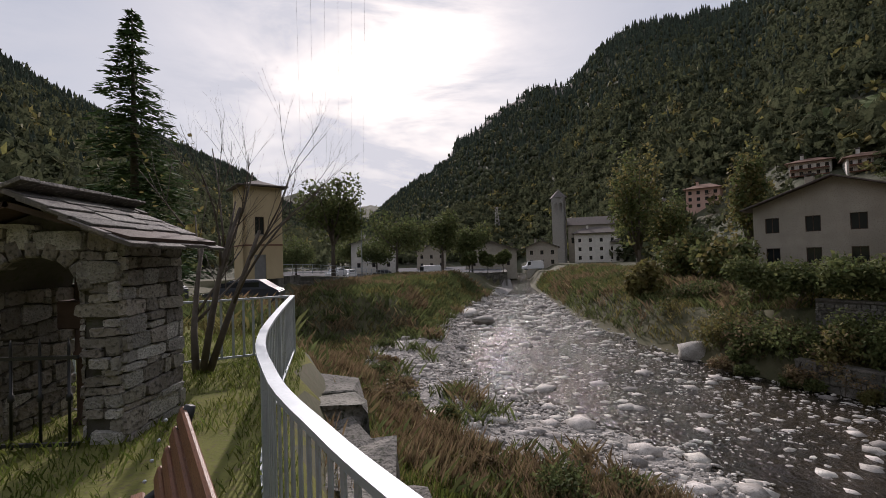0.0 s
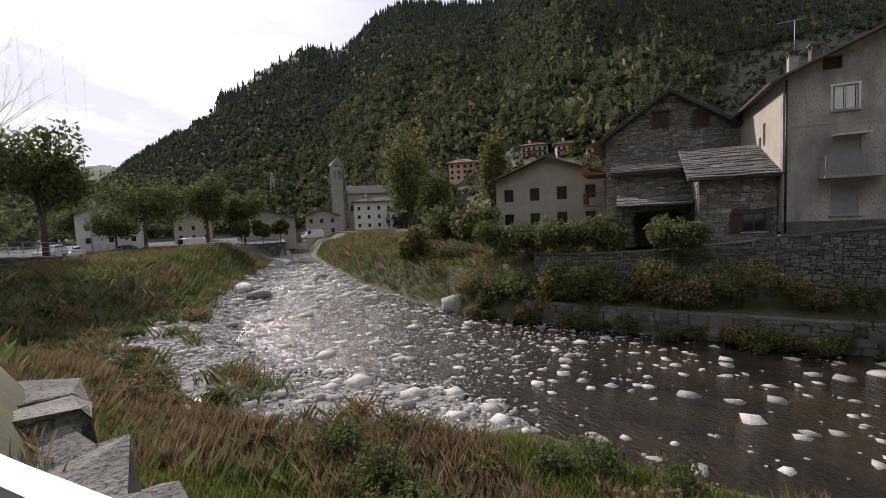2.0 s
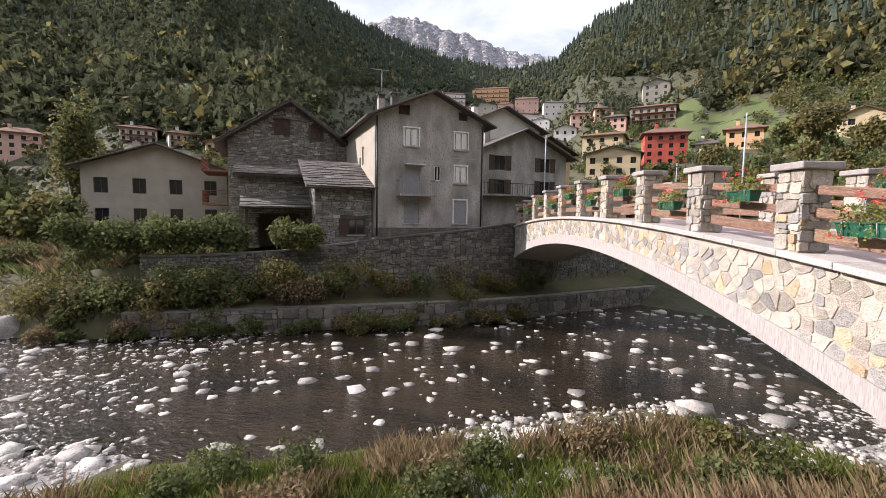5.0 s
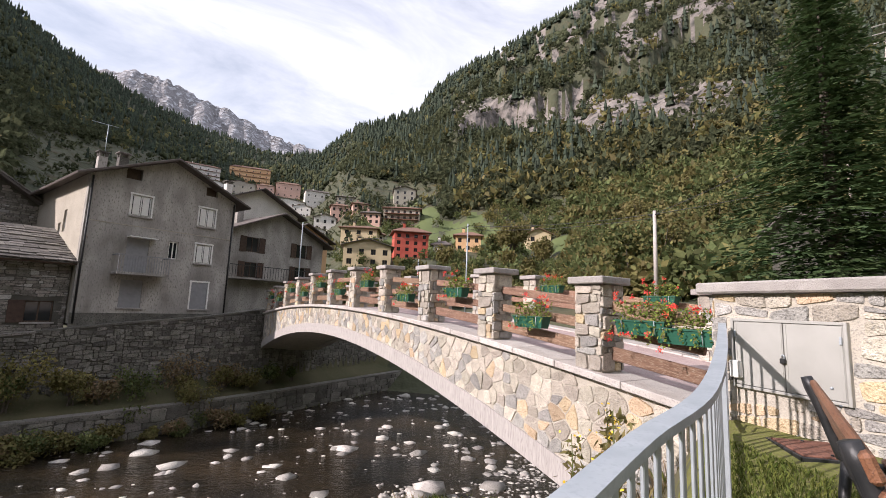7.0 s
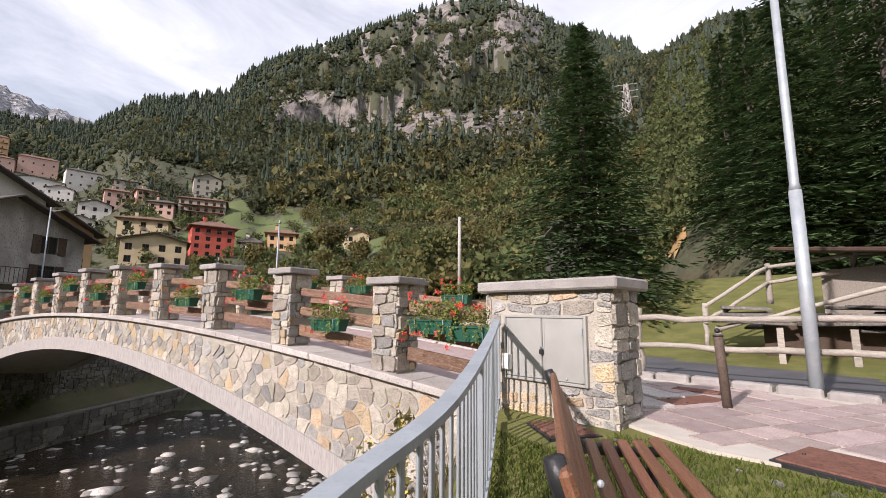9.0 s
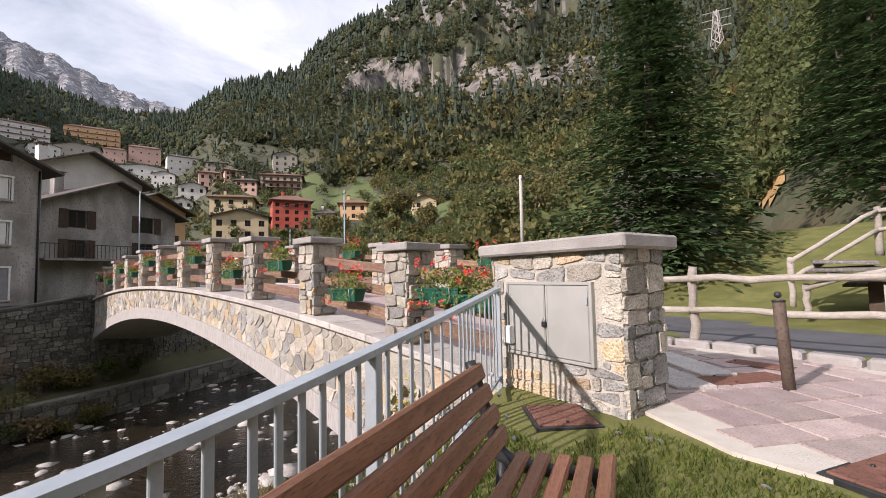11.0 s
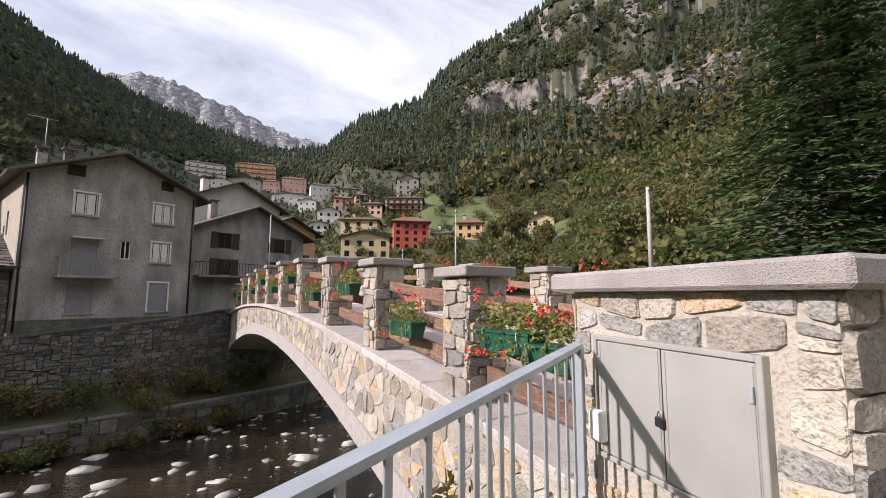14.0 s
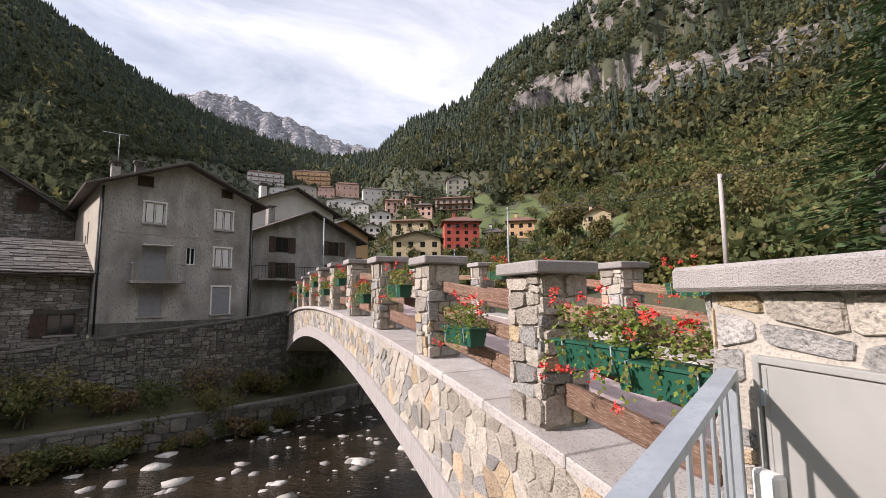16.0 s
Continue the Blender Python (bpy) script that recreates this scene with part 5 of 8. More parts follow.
def grey_house():
    ob = thing("grey_house", at_world((27.47, 11.25), F_YAW, 0.0), "tall grey rendered house with white window surrounds and a small balcony", "house")
    w, d, h, pk = 8.0, 12.5, 7.95, 1.75
    X = lambda s: 8.0 - s
    wins = [(X(5.98), X(4.98), 6.05, 7.25, "vsw"), (X(2.28), X(1.28), 6.05, 7.25, "vsw"), (X(5.95), X(4.85), 2.80, 4.75, "c"), (X(3.80), X(3.30), 3.8, 4.85, "b"),
            (X(2.25), X(1.30), 3.7, 4.9, "vsw"), (X(6.0), X(4.92), 0.85, 2.4, "cs"), (X(2.28), X(1.28), 0.85, 2.5, "csw")]
    att = [(X(6.40), X(5.62), 8.1, 8.75), (X(2.0), X(1.25), 8.1, 8.7)]
    side = [(8.3, 8.85, 5.0, 6.3), (7.4, 7.9, 4.3, 5.6)]
    # paler flank: partly its lime, partly the sun on that side put into the colour
    shell(ob, w, d, h, "render_grey", [q[:4] for q in wins] + att, side, (), pk, flank="render_cream")
    for q in wins:
        window(ob, *q[:4], q[4].replace("b", ""), shutter_mat="shutter_grey")
    for q in side:
        window(ob, *q, "", m=pose(0, d - 0.35, 0, 0, 0, -90))
    # dark panels in the gable holes stand in for the shade of the attic
    for q in att:
        part("attic_opening", boxed(q[0], q[1], 0.25, 0.3, q[2], q[3]), M["darkwood"], ob)
    roof_gable(ob, w, d, h, pk, 0.75, 0.13, "roof_dark", over_f=0.7)
    balcony(ob, X(6.55), X(4.0), 2.8, 1.0, rail_mat="shutter_grey", h=0.95)
    part("awning", boxed(X(6.0), X(4.6), -0.55, -0.004, 4.78, 4.83), M["trim_white"], ob).matrix_local = pose(0, 0, 0, 0, 0, 0)
    part("string_course", boxed(0.003, w - 0.003, -0.02, -0.003, 5.42, 5.47), M["render_cream"], ob)
    chimney(ob, 0.8, 1.6, h + 0.3, 1.1, 0.42)
    chimney(ob, 2.2, 3.0, h + 0.8, 1.2, 0.5, "slate")
    for xx in (0.12, w - 0.12):
        tube("downpipe", [(xx, -0.06, h - 0.1), (xx, -0.06, 0.0)], 0.05, M["darkiron"], ob, 6)
    tube("aerial", [(0.9, 1.7, h + 1.3), (0.9, 1.7, h + 3.4)], 0.02, M["galv"], ob, 5)
    tube("aerial_arm", [(0.1, 1.7, h + 3.35), (1.4, 1.7, h + 3.4)], 0.015, M["galv"], ob, 5)
    part("plinth", boxed(-0.03, w + 0.03, -0.04, -0.004, -1.5, 0.55), M["stone_dark"], ob, "dark stone plinth along the foot of the front wall")
    return ob


grey_house()


def stone_face(parent, w, h, cell, m, seed, inside=None):
    stone_field(parent, w, h, cell, m, random.Random(seed), 0.03, 0.01, 0.38, inside, False, ["stone_house"] * 6 + ["stone_grey"])


def barn():
    L = Vector((27.47, 11.25, 0))
    # main block
    o = L + GX * 10 - FX * 9.2
    ob = thing("stone_farmhouse", at_world(o, F_YAW, -0.9), "old rubble stone farmhouse with a wide dark slab roof", "house")
    w, d, h, pk = 9.2, 9.0, 8.1, 3.1
    att = [(3.4, 4.6, 8.6, 9.9), (6.2, 7.2, 8.4, 9.5)]
    shell(ob, w, d, h, "wall_core", att, [(7.0, 7.9, 5.6, 7.4)], (), pk)
    stone_face(ob, w, h + pk, 0.34, Matrix.Translation((0, 0.0, 0)), 41, lambda x, z: z < h + pk * (1 - abs(x - w / 2) / (w / 2)) - 0.2 and not any(a[0] - 0.15 < x < a[1] + 0.15 and a[2] - 0.1 < z < a[3] + 0.1 for a in att))
    part("side_render", boxed(-0.03, -0.004, 0.2, d - 0.2, 0.0, h - 0.1), M["render_cream"], ob, "pale rendered flank")
    for q in att:
        part("attic_door", boxed(q[0], q[1], 0.12, 0.16, q[2], q[3]), M["darkwood"], ob)
    roof_gable(ob, w, d, h, pk, 1.1, 0.14, "roof_dark", over_f=0.8, slabs=True)
    chimney(ob, 2.6, 3.5, h + 1.6, 1.2, 0.7, "stone_dark")
    for z in (3.0, 5.6):
        b = balcony(ob, 3.2, 8.3, z, 1.9, slab="redwood", rail_mat="redwood", m=pose(0, d - 0.5, 0, 0, 0, -90), h=1.0, step=0.16)
        for k in range(3):
            part("balcony_board", boxed(3.2, 8.3, -1.89, -1.85, z + 0.15 + 0.25 * k, z + 0.3 + 0.25 * k), M["redwood"], b)
    # front range with a slab roof
    o = L + GX * 4 - FX * 8.3
    fr = thing("stone_outbuilding", at_world(o, F_YAW, -1.0), "low stone range with a slab roof and a dark porch", "outbuilding")
    part("front_wall", wall_panel(4.8, 5.0, 0.4, [(1.2, 3.9, 0.0, 2.3)]), M["wall_core"], fr)
    stone_face(fr, 4.8, 5.0, 0.32, Matrix(), 42, lambda x, z: not (1.1 < x < 4.0 and z < 2.4))
    p = part("side_wall", wall_panel(5.6, 5.0, 0.4, [(1.2, 2.0, 2.9, 4.3)]), M["render_cream"], fr)
    p.matrix_local = pose(0, 6.0, 0, 0, 0, -90)
    r = part("roof", boxed(-0.3, 8.2, -0.6, 6.0, 0, 0.12, 0.02), M["darkwood"], fr)
    r.matrix_local = pose(0, 0, 4.95, 11, 0, 0)
    sl = part("slab_bed", boxed(0, 6.6, 0, 8.5, 0.0, 0.05), M["slate"], fr)
    slab_cover(sl, 6.6, 8.5, 0.0, 0.05, random.Random(9), 0.7)
    sl.matrix_local = pose(0, 0, 4.95, 11, 0, 0) @ pose(-0.3, 6.0, 0.11, 0, 0, -90)
    pr = part("porch_roof", boxed(0.2, 4.9, -2.0, 0.0, 0, 0.1, 0.02), M["darkwood"], fr)
    pr.matrix_local = pose(0, 0, 3.35, 20, 0, 0)
    ps = part("porch_slab", boxed(0, 2.05, 0, 4.8, 0, 0.03), M["slate"], fr)
    slab_cover(ps, 2.1, 4.8, 0.0, 0.03, random.Random(10), 0.6)
    ps.matrix_local = pose(0, 0, 3.35, 20, 0, 0) @ pose(0.15, 0.0, 0.1, 0, 0, -90)
    for xx in (0.5, 4.5):
        part("porch_post", boxed(xx - 0.08, xx + 0.08, -1.75, -1.6, 0, 2.7), M["darkwood"], fr)
    part("porch_back", boxed(1.2, 3.9, 1.2, 1.25, 0, 2.3), M["darkwood"], fr)
    chimney(fr, 4.6, 1.6, 5.2, 0.9, 0.6, "render_cream")
    # near lean-to beside the grey house
    o = L + GX * 0.6 - FX * 3.75
    le = thing("stone_lean_to", at_world(o, F_YAW, -1.0), "small stone lean-to with a slab roof and one barred window", "outbuilding")
    ww = (2.1, 3.2, 1.05, 2.1)
    part("front_wall", wall_panel(3.7, 4.2, 0.4, [ww]), M["wall_core"], le)
    stone_face(le, 3.7, 4.2, 0.36, Matrix(), 43, lambda x, z: not (ww[0] - 0.55 < x < ww[1] + 0.2 and ww[2] - 0.15 < z < ww[3] + 0.2))
    window(le, *ww, "s", frame_mat="darkwood")
    part("shutter", boxed(1.5, 2.08, -0.07, -0.03, 1.03, 2.12), M["darkwood"], le)
    p = part("side_wall", wall_panel(4.0, 4.2, 0.4, []), M["wall_core"], le)
    p.matrix_local = pose(0, 4.4, 0, 0, 0, -90)
    stone_face(le, 4.0, 4.2, 0.36, pose(0, 4.4, 0, 0, 0, -90), 44)
    r = part("roof", boxed(-0.6, 3.95, -0.6, 4.9, 0, 0.1, 0.02), M["darkwood"], le)
    r.matrix_local = pose(0, 0, 4.2, 22, 0, 0)
    ls = part("slab_bed", boxed(0, 5.5, 0, 4.55, 0, 0.03), M["slate"], le)
    slab_cover(ls, 5.5, 4.55, 0.0, 0.03, random.Random(12), 0.6)
    ls.matrix_local = pose(0, 0, 4.2, 22, 0, 0) @ pose(-0.6, 4.9, 0.1, 0, 0, -90) @ pose(0, 0, 0)


barn()


def plain_house(name, left, yaw, z, w, d, h, pk, wall, label, cols, rows, roof="roof_dark", style="o", z1=1.0, gap=2.8, win=(0.9, 1.2), frame_mat="darkwood", sh="darkwood", ridge_x=False, balc=(), skirt=3.0, over=0.8):
    """A rendered house, front along x from left, with a grid of windows and a pitched roof."""
    ob = thing(name, at_world(left, yaw, z), label, "house")
    xs = [w * (i + 0.5) / cols - win[0] / 2 for i in range(cols)]
    wins = [(x, x + win[0], z1 + gap * j, z1 + gap * j + win[1]) for j in range(rows) for x in xs if z1 + gap * j + win[1] < h - 0.1]
    nd = max(1, int(d / 3.2))
    side = [(d * (i + 0.5) / nd - 0.8, d * (i + 0.5) / nd + 0.1, z1 + gap * j, z1 + gap * j + win[1]) for j in range(rows) for i in range(nd) if z1 + gap * j + win[1] < h - 0.1]
    if ridge_x:
        shell(ob, w, d, h, wall, wins, side, side)
        v = [(-over, -over, h), (w + over, -over, h), (w + over, d + over, h), (-over, d + over, h), (d * 0.35, d / 2, h + pk), (w - d * 0.35, d / 2, h + pk)]
        v += [(a, b, c - 0.16) for a, b, c in v[:4]]
        f = [(0, 1, 5, 4), (1, 2, 5), (2, 3, 4, 5), (3, 0, 4), (0, 6, 7, 1), (1, 7, 8, 2), (2, 8, 9, 3), (3, 9, 6, 0), (9, 8, 7, 6)]
        part_me("roof", mesh_of("roof", v, f, M[roof]), ob)
    else:
        shell(ob, w, d, h, wall, wins, side, side, pk)
        roof_gable(ob, w, d, h, pk, over, 0.13, roof, over_f=over)
    for q in wins:
        window(ob, *q, style, frame_mat=frame_mat, shutter_mat=sh)
    for q in side:
        window(ob, *q, style, frame_mat=frame_mat, shutter_mat=sh, m=pose(w, 0.35, 0, 0, 0, 90))
        window(ob, *q, style, frame_mat=frame_mat, shutter_mat=sh, m=pose(0, d - 0.35, 0, 0, 0, -90))
    for (a, b, zz) in balc:
        balcony(ob, a, b, zz, 1.0, step=0.25)
    part("plinth", boxed(0.02, w - 0.02, 0.02, d - 0.02, -skirt, 0.0), M[wall], ob)
    chimney(ob, w * 0.3, d * 0.4, h + pk * 0.5, pk * 0.5 + 0.6, 0.6, wall)
    return ob


plain_house("cream_house", (28.3, 38.2), F_YAW, -1.4, 11.0, 9.0, 6.6, 2.0, "render_cream", "long cream rendered house with brown shuttered windows", 4, 2, style="", z1=1.7, gap=2.6, win=(1.0, 1.3), sh="darkwood")
plain_house("balcony_house", (38.3, 6.6), F_YAW, 0.3, 9.6, 9, 6.7, 2.1, "render_grey", "weathered grey house with dark shutters and an iron balcony", 2, 2, style="o", z1=3.1, gap=2.1, win=(1.1, 1.25), balc=[(0.1, 9.0, 3.0)])
plain_house("white_gable_house", (44.5, 9.0), F_YAW, 1.2, 9.0, 8, 9.4, 2.0, "render_white", "white rendered house behind the balcony house", 1, 1, style="", z1=1.2)
plain_house("dark_eaves_house", (52.5, 4.0), F_YAW, 1.5, 7.0, 7, 7.6, 1.6, "render_orange", "ochre house with deep dark eaves", 2, 2, style="o")


def bearing_spot(az, el, lo=55, hi=480):
    """Where the valley side shows at that bearing and height angle."""
    r = np.arange(lo, hi, 1.0)
    e = np.degrees(np.arctan2(slope_height(np.full(r.shape, float(az)), r) - 1.6, r))
    k = np.argmax(e >= el)
    if e[k] < el:
        k = int(np.argmin(np.abs(e - el)))
    return float(r[k])


def village():
    """Houses up the valley side: bearing of the left edge, width and height in degrees, foot angle, colour, roof, columns, rows."""
    rows = [
        ("yellow_house", 92.6, 5.0, 7.6, 2.3, "render_yellow", "roof_brown", 3, 2, "pale yellow house with a brown hipped roof"),
        ("ochre_house", 93.2, 6.6, 4.6, 3.2, "render_yellow", "roof_dark", 4, 2, "ochre house with a broad dark roof"),
        ("red_house", 99.6, 4.9, 5.9, 4.2, "render_red", "roof_brown", 4, 4, "tall red rendered house with pale windows"),
        ("stepped_flats", 97.8, 5.2, 10.2, 2.7, "render_cream", "roof_brown", 6, 3, "stepped flats with rows of brown balconies"),
        ("square_tower", 99.0, 3.1, 12.9, 2.5, "stone", "roof_dark", 3, 3, "square old stone tower house"),
        ("white_house", 104.7, 2.3, 6.1, 2.2, "render_white", "roof_dark", 3, 2, "white house beside the red one"),
        ("orange_house", 107.6, 3.6, 7.2, 2.5, "render_orange", "roof_brown", 3, 2, "orange house with a brown roof on the meadow"),
        ("lemon_house", 116.8, 3.4, 7.5, 2.6, "render_yellow", "roof_brown", 2, 2, "lemon yellow house with a flat hipped roof"),
        ("orange_flats", 78.6, 5.0, 13.9, 1.9, "render_orange", "roof_brown", 6, 3, "orange flats with wooden balconies"),
        ("pale_flats", 73.5, 4.6, 13.4, 1.9, "render_white", "roof_brown", 5, 3, "white flats with many balconies"),
        ("pale_house", 78.0, 4.0, 12.2, 1.6, "render_cream", "roof_dark", 4, 2, "cream house below the flats"),
        ("white_villa", 84.0, 3.2, 12.6, 2.0, "render_pink", "roof_brown", 4, 2, "pink house high in the village"),
        ("flat_roof_house", 87.6, 3.6, 12.1, 2.0, "render_white", "roof_dark", 4, 2, "white house high in the village"),
        ("terrace_house", 83.0, 5.0, 10.9, 1.5, "render_white", "roof_dark", 5, 2, "long white house on a terrace"),
        ("pink_house", 91.0, 2.6, 10.6, 2.0, "render_pink", "roof_brown", 3, 2, "pink house on the hillside"),
        ("pink_villa", 95.0, 2.6, 10.2, 1.7, "render_pink", "roof_dark", 3, 2, "pink house near the flats"),
        ("grey_villa", 89.0, 3.0, 8.9, 2.0, "render_white", "roof_dark", 3, 2, "white house with a dark roof"),
        ("chalet", 43.6, 3.4, 6.9, 1.7, "render_white", "roof_brown", 5, 2, "white chalet with wooden balconies"),
        ("chalet", 39.2, 3.6, 7.0, 1.7, "render_white", "roof_brown", 5, 2, "white chalet with wooden balconies"),
        ("wooden_chalet", 47.2, 3.2, 6.3, 1.6, "render_yellow", "roof_brown", 4, 2, "ochre chalet on the slope"),
        ("brown_house", 29.8, 3.6, 4.6, 2.6, "render_pink", "roof_brown", 4, 3, "pinkish house with a brown roof"),
        ("ochre_villa", 34.6, 3.0, 4.9, 2.2, "render_cream", "roof_brown", 3, 2, "cream house above the river terrace"),
        ("white_house", 76.2, 2.6, 12.0, 1.5, "render_white", "roof_brown", 3, 2, "white house in the upper village"),
        ("pink_house", 81.8, 2.2, 12.4, 1.6, "render_pink", "roof_brown", 3, 2, "pink house in the upper village"),
        ("ochre_villa", 80.6, 3.0, 9.9, 1.5, "render_cream", "roof_dark", 3, 2, "cream house in the upper village"),
        ("white_house", 86.2, 2.4, 10.4, 1.5, "render_white", "roof_brown", 3, 2, "white house in the upper village"),
        ("grey_villa", 91.6, 2.4, 12.3, 1.4, "render_cream", "roof_dark", 3, 2, "cream house on the hillside"),
        ("pink_house", 93.8, 2.2, 11.6, 1.4, "render_pink", "roof_brown", 3, 2, "pink house on the hillside"),
        ("white_house", 88.2, 2.6, 7.4, 1.7, "render_white", "roof_dark", 3, 2, "white house behind the bridge"),
        ("brown_house", 96.2, 2.0, 7.6, 1.6, "render_white", "roof_brown", 3, 2, "white house beside the flats"),
        ("roof_house", 26.4, 3.0, 4.4, 1.6, "render_white", "roof_dark", 3, 2, "white house at the village edge"),
    ]
    for i, (nm, az, wd, el0, hd, wall, roof, cols, nrow, lab) in enumerate(rows):
        r = bearing_spot(az + wd / 2, el0)
        a0, am = radians(az), radians(az + wd / 2)
        w = r * radians(wd) * 0.92
        z = 1.6 + r * math.tan(radians(el0))
        h = r * radians(hd) * 0.9
        side = ((i * 37) % 5 - 2) * 4.0
        ux, uy = math.cos(am), -math.sin(am)
        yaw = math.degrees(math.atan2(uy, ux)) + side
        left = (r * math.sin(a0), r * math.cos(a0))
        gap = (h - 0.4) / nrow
        wn_h = min(1.4, gap * 0.55)
        ob = plain_house(nm, left, yaw, z, w, min(w * 0.9, 11), h, h * 0.16 + 0.6, wall, lab, cols, nrow, roof, style="", z1=gap * 0.28, gap=gap, win=(min(1.0, w / cols * 0.42), wn_h), ridge_x=i % 3 != 1, skirt=6.0, over=0.7)
        if "flats" in nm or "chalet" in nm:
            for j in range(nrow):
                balcony(ob, 0.3, w - 0.3, gap * j + gap * 0.1 + 0.1, 1.1, rail_mat="redwood", slab="redwood", step=0.6)


village()


def church():
    r = 150.0
    a = radians(14.6)
    z = -1.5
    ob = thing("church", at_world((r * math.sin(a), r * math.cos(a)), -18, z), "old church with a square stone bell tower", "church")
    h = 22.0
    part("tower_wall", wall_panel(4.4, h, 0.6, [(1.0, 1.9, h - 4.5, h - 2.0), (2.5, 3.4, h - 4.5, h - 2.0)]), M["stone_grey"], ob)
    p = part("tower_wall", wall_panel(4.4, h, 0.6, [(1.0, 1.9, h - 4.5, h - 2.0), (2.5, 3.4, h - 4.5, h - 2.0)]), M["stone_grey"], ob)
    p.matrix_local = pose(4.4, 0.0, 0, 0, 0, 90)
    part("tower_core", boxed(0.65, 3.75, 0.65, 3.75, 0, h - 5), M["stone_grey"], ob)
    p = part("tower_wall", wall_panel(4.4, h, 0.6, []), M["stone_grey"], ob)
    p.matrix_local = pose(0, 4.4, 0)
    bm = bmesh.new()
    bmesh.ops.create_cone(bm, cap_ends=True, segments=8, radius1=2.9, radius2=0.3, depth=2.6, matrix=Matrix.Translation((2.2, 2.4, h + 1.3)))
    part("tower_roof", bm, M["slate"], ob)
    part("nave", boxed(5.0, 20, 2, 13, 0, 12.5), M["render_cream"], ob)
    v = [(4.6, 1.4, 12.5), (20.4, 1.4, 12.5), (20.4, 13.6, 12.5), (4.6, 13.6, 12.5), (4.6, 7.5, 15.5), (20.4, 7.5, 15.5)]
    part_me("nave_roof", mesh_of("nave_roof", v, [(0, 1, 5, 4), (2, 3, 4, 5), (0, 4, 3), (1, 2, 5), (0, 3, 2, 1)], M["roof_dark"]), ob)
    for i in range(5):
        bmw = boxed(6.0 + 2.6 * i, 7.0 + 2.6 * i, 1.9, 1.98, 6.5, 8.4)
        part("window", bmw, M["glass"], ob)
    plain_house("parish_house", (43.5, 140), -22, -1.5, 13, 8, 9.5, 2.0, "render_white", "white parish house beside the church", 4, 3, style="", ridge_x=True)
    plain_house("parish_annex", (53.5, 134), -22, -2.0, 8, 8, 7.0, 1.5, "render_white", "white annex of the parish house", 3, 2, style="", ridge_x=True)
    plain_house("hall", (7.5, 128), -4, -2.2, 15, 8, 5.5, 2.6, "render_cream", "low cream hall with a grey gable", 3, 1, style="")
    plain_house("stone_cottage", (25.5, 128), -12, -2.2, 9, 8, 6.0, 1.8, "stone", "low stone cottage by the river", 3, 2, style="")
    plain_house("far_house", (-24.0, 118), 8, -1.5, 12, 9, 7.5, 2.0, "render_white", "white house down the valley", 3, 2, style="")
    plain_house("far_cottage", (-8.0, 150), 2, -2.5, 10, 9, 6.5, 2.0, "render_cream", "cream house down the valley", 3, 2, style="")


church()


def yellow_tower():
    ob = thing("transformer_tower", at_world((-18.9, 40.4), -52, 0.2), "yellow rendered transformer tower with a flat eaved roof", "tower")
    w, h = 3.4, 8.3
    part("front_wall", wall_panel(w, h, 0.3, []), M["render_yellow"], ob)
    # two seen faces meet at the local corner (w, 0)
    p = part("side_wall", wall_panel(w, h, 0.3, [(1.0, 1.8, 4.0, 5.6), (0.9, 1.9, 0.0, 2.2)]), M["render_yellow"], ob)
    p.matrix_local = pose(w, 0, 0, 0, 0, 90)
    window(ob, 1.0, 1.8, 4.0, 5.6, "s", m=pose(w, 0, 0, 0, 0, 90), frame_mat="darkwood")
    q = part("door", boxed(0.9, 1.9, 0.1, 0.15, 0, 2.2), M["shutter_grey"], ob)
    q.matrix_local = pose(w, 0, 0, 0, 0, 90)
    for k in range(2):
        p = part("rear_wall", wall_panel(w - 0.62, h, 0.3, []), M["render_yellow"], ob)
        p.matrix_local = pose(w - 0.31, w - 0.3, 0) @ pose(-(w - 0.62), 0, 0) if k == 0 else pose(0, w - 0.31, 0, 0, 0, -90)
    part("band", boxed(-0.04, w + 0.04, -0.04, w + 0.04, 3.0, 3.12), M["rust"], ob)
    part("roof", boxed(-0.5, w + 0.5, -0.5, w + 0.5, h, h + 0.14, 0.03), M["roof_dark"], ob)
    bm = bmesh.new()
    bmesh.ops.create_cone(bm, cap_ends=True, segments=4, radius1=2.5, radius2=0.1, depth=0.7, matrix=Matrix.Translation((w / 2, w / 2, h + 0.49)) @ Matrix.Rotation(math.pi / 4, 4, "Z"))
    part("roof_cap", bm, M["roof_dark"], ob)


yellow_tower()


# ---- river walls ----
def land_top(x, y):
    return -1.35 + 1.6 * float(smoothstep(20, 4, y))


def offset_line(line, d):
    """A polyline moved to its right by d."""
    out = []
    for i, p in enumerate(line):
        a, b = Vector(line[max(i - 1, 0)]), Vector(line[min(i + 1, len(line) - 1)])
        t = (b - a).normalized()
        out.append((p[0] + t.y * d, p[1] - t.x * d))
    return out


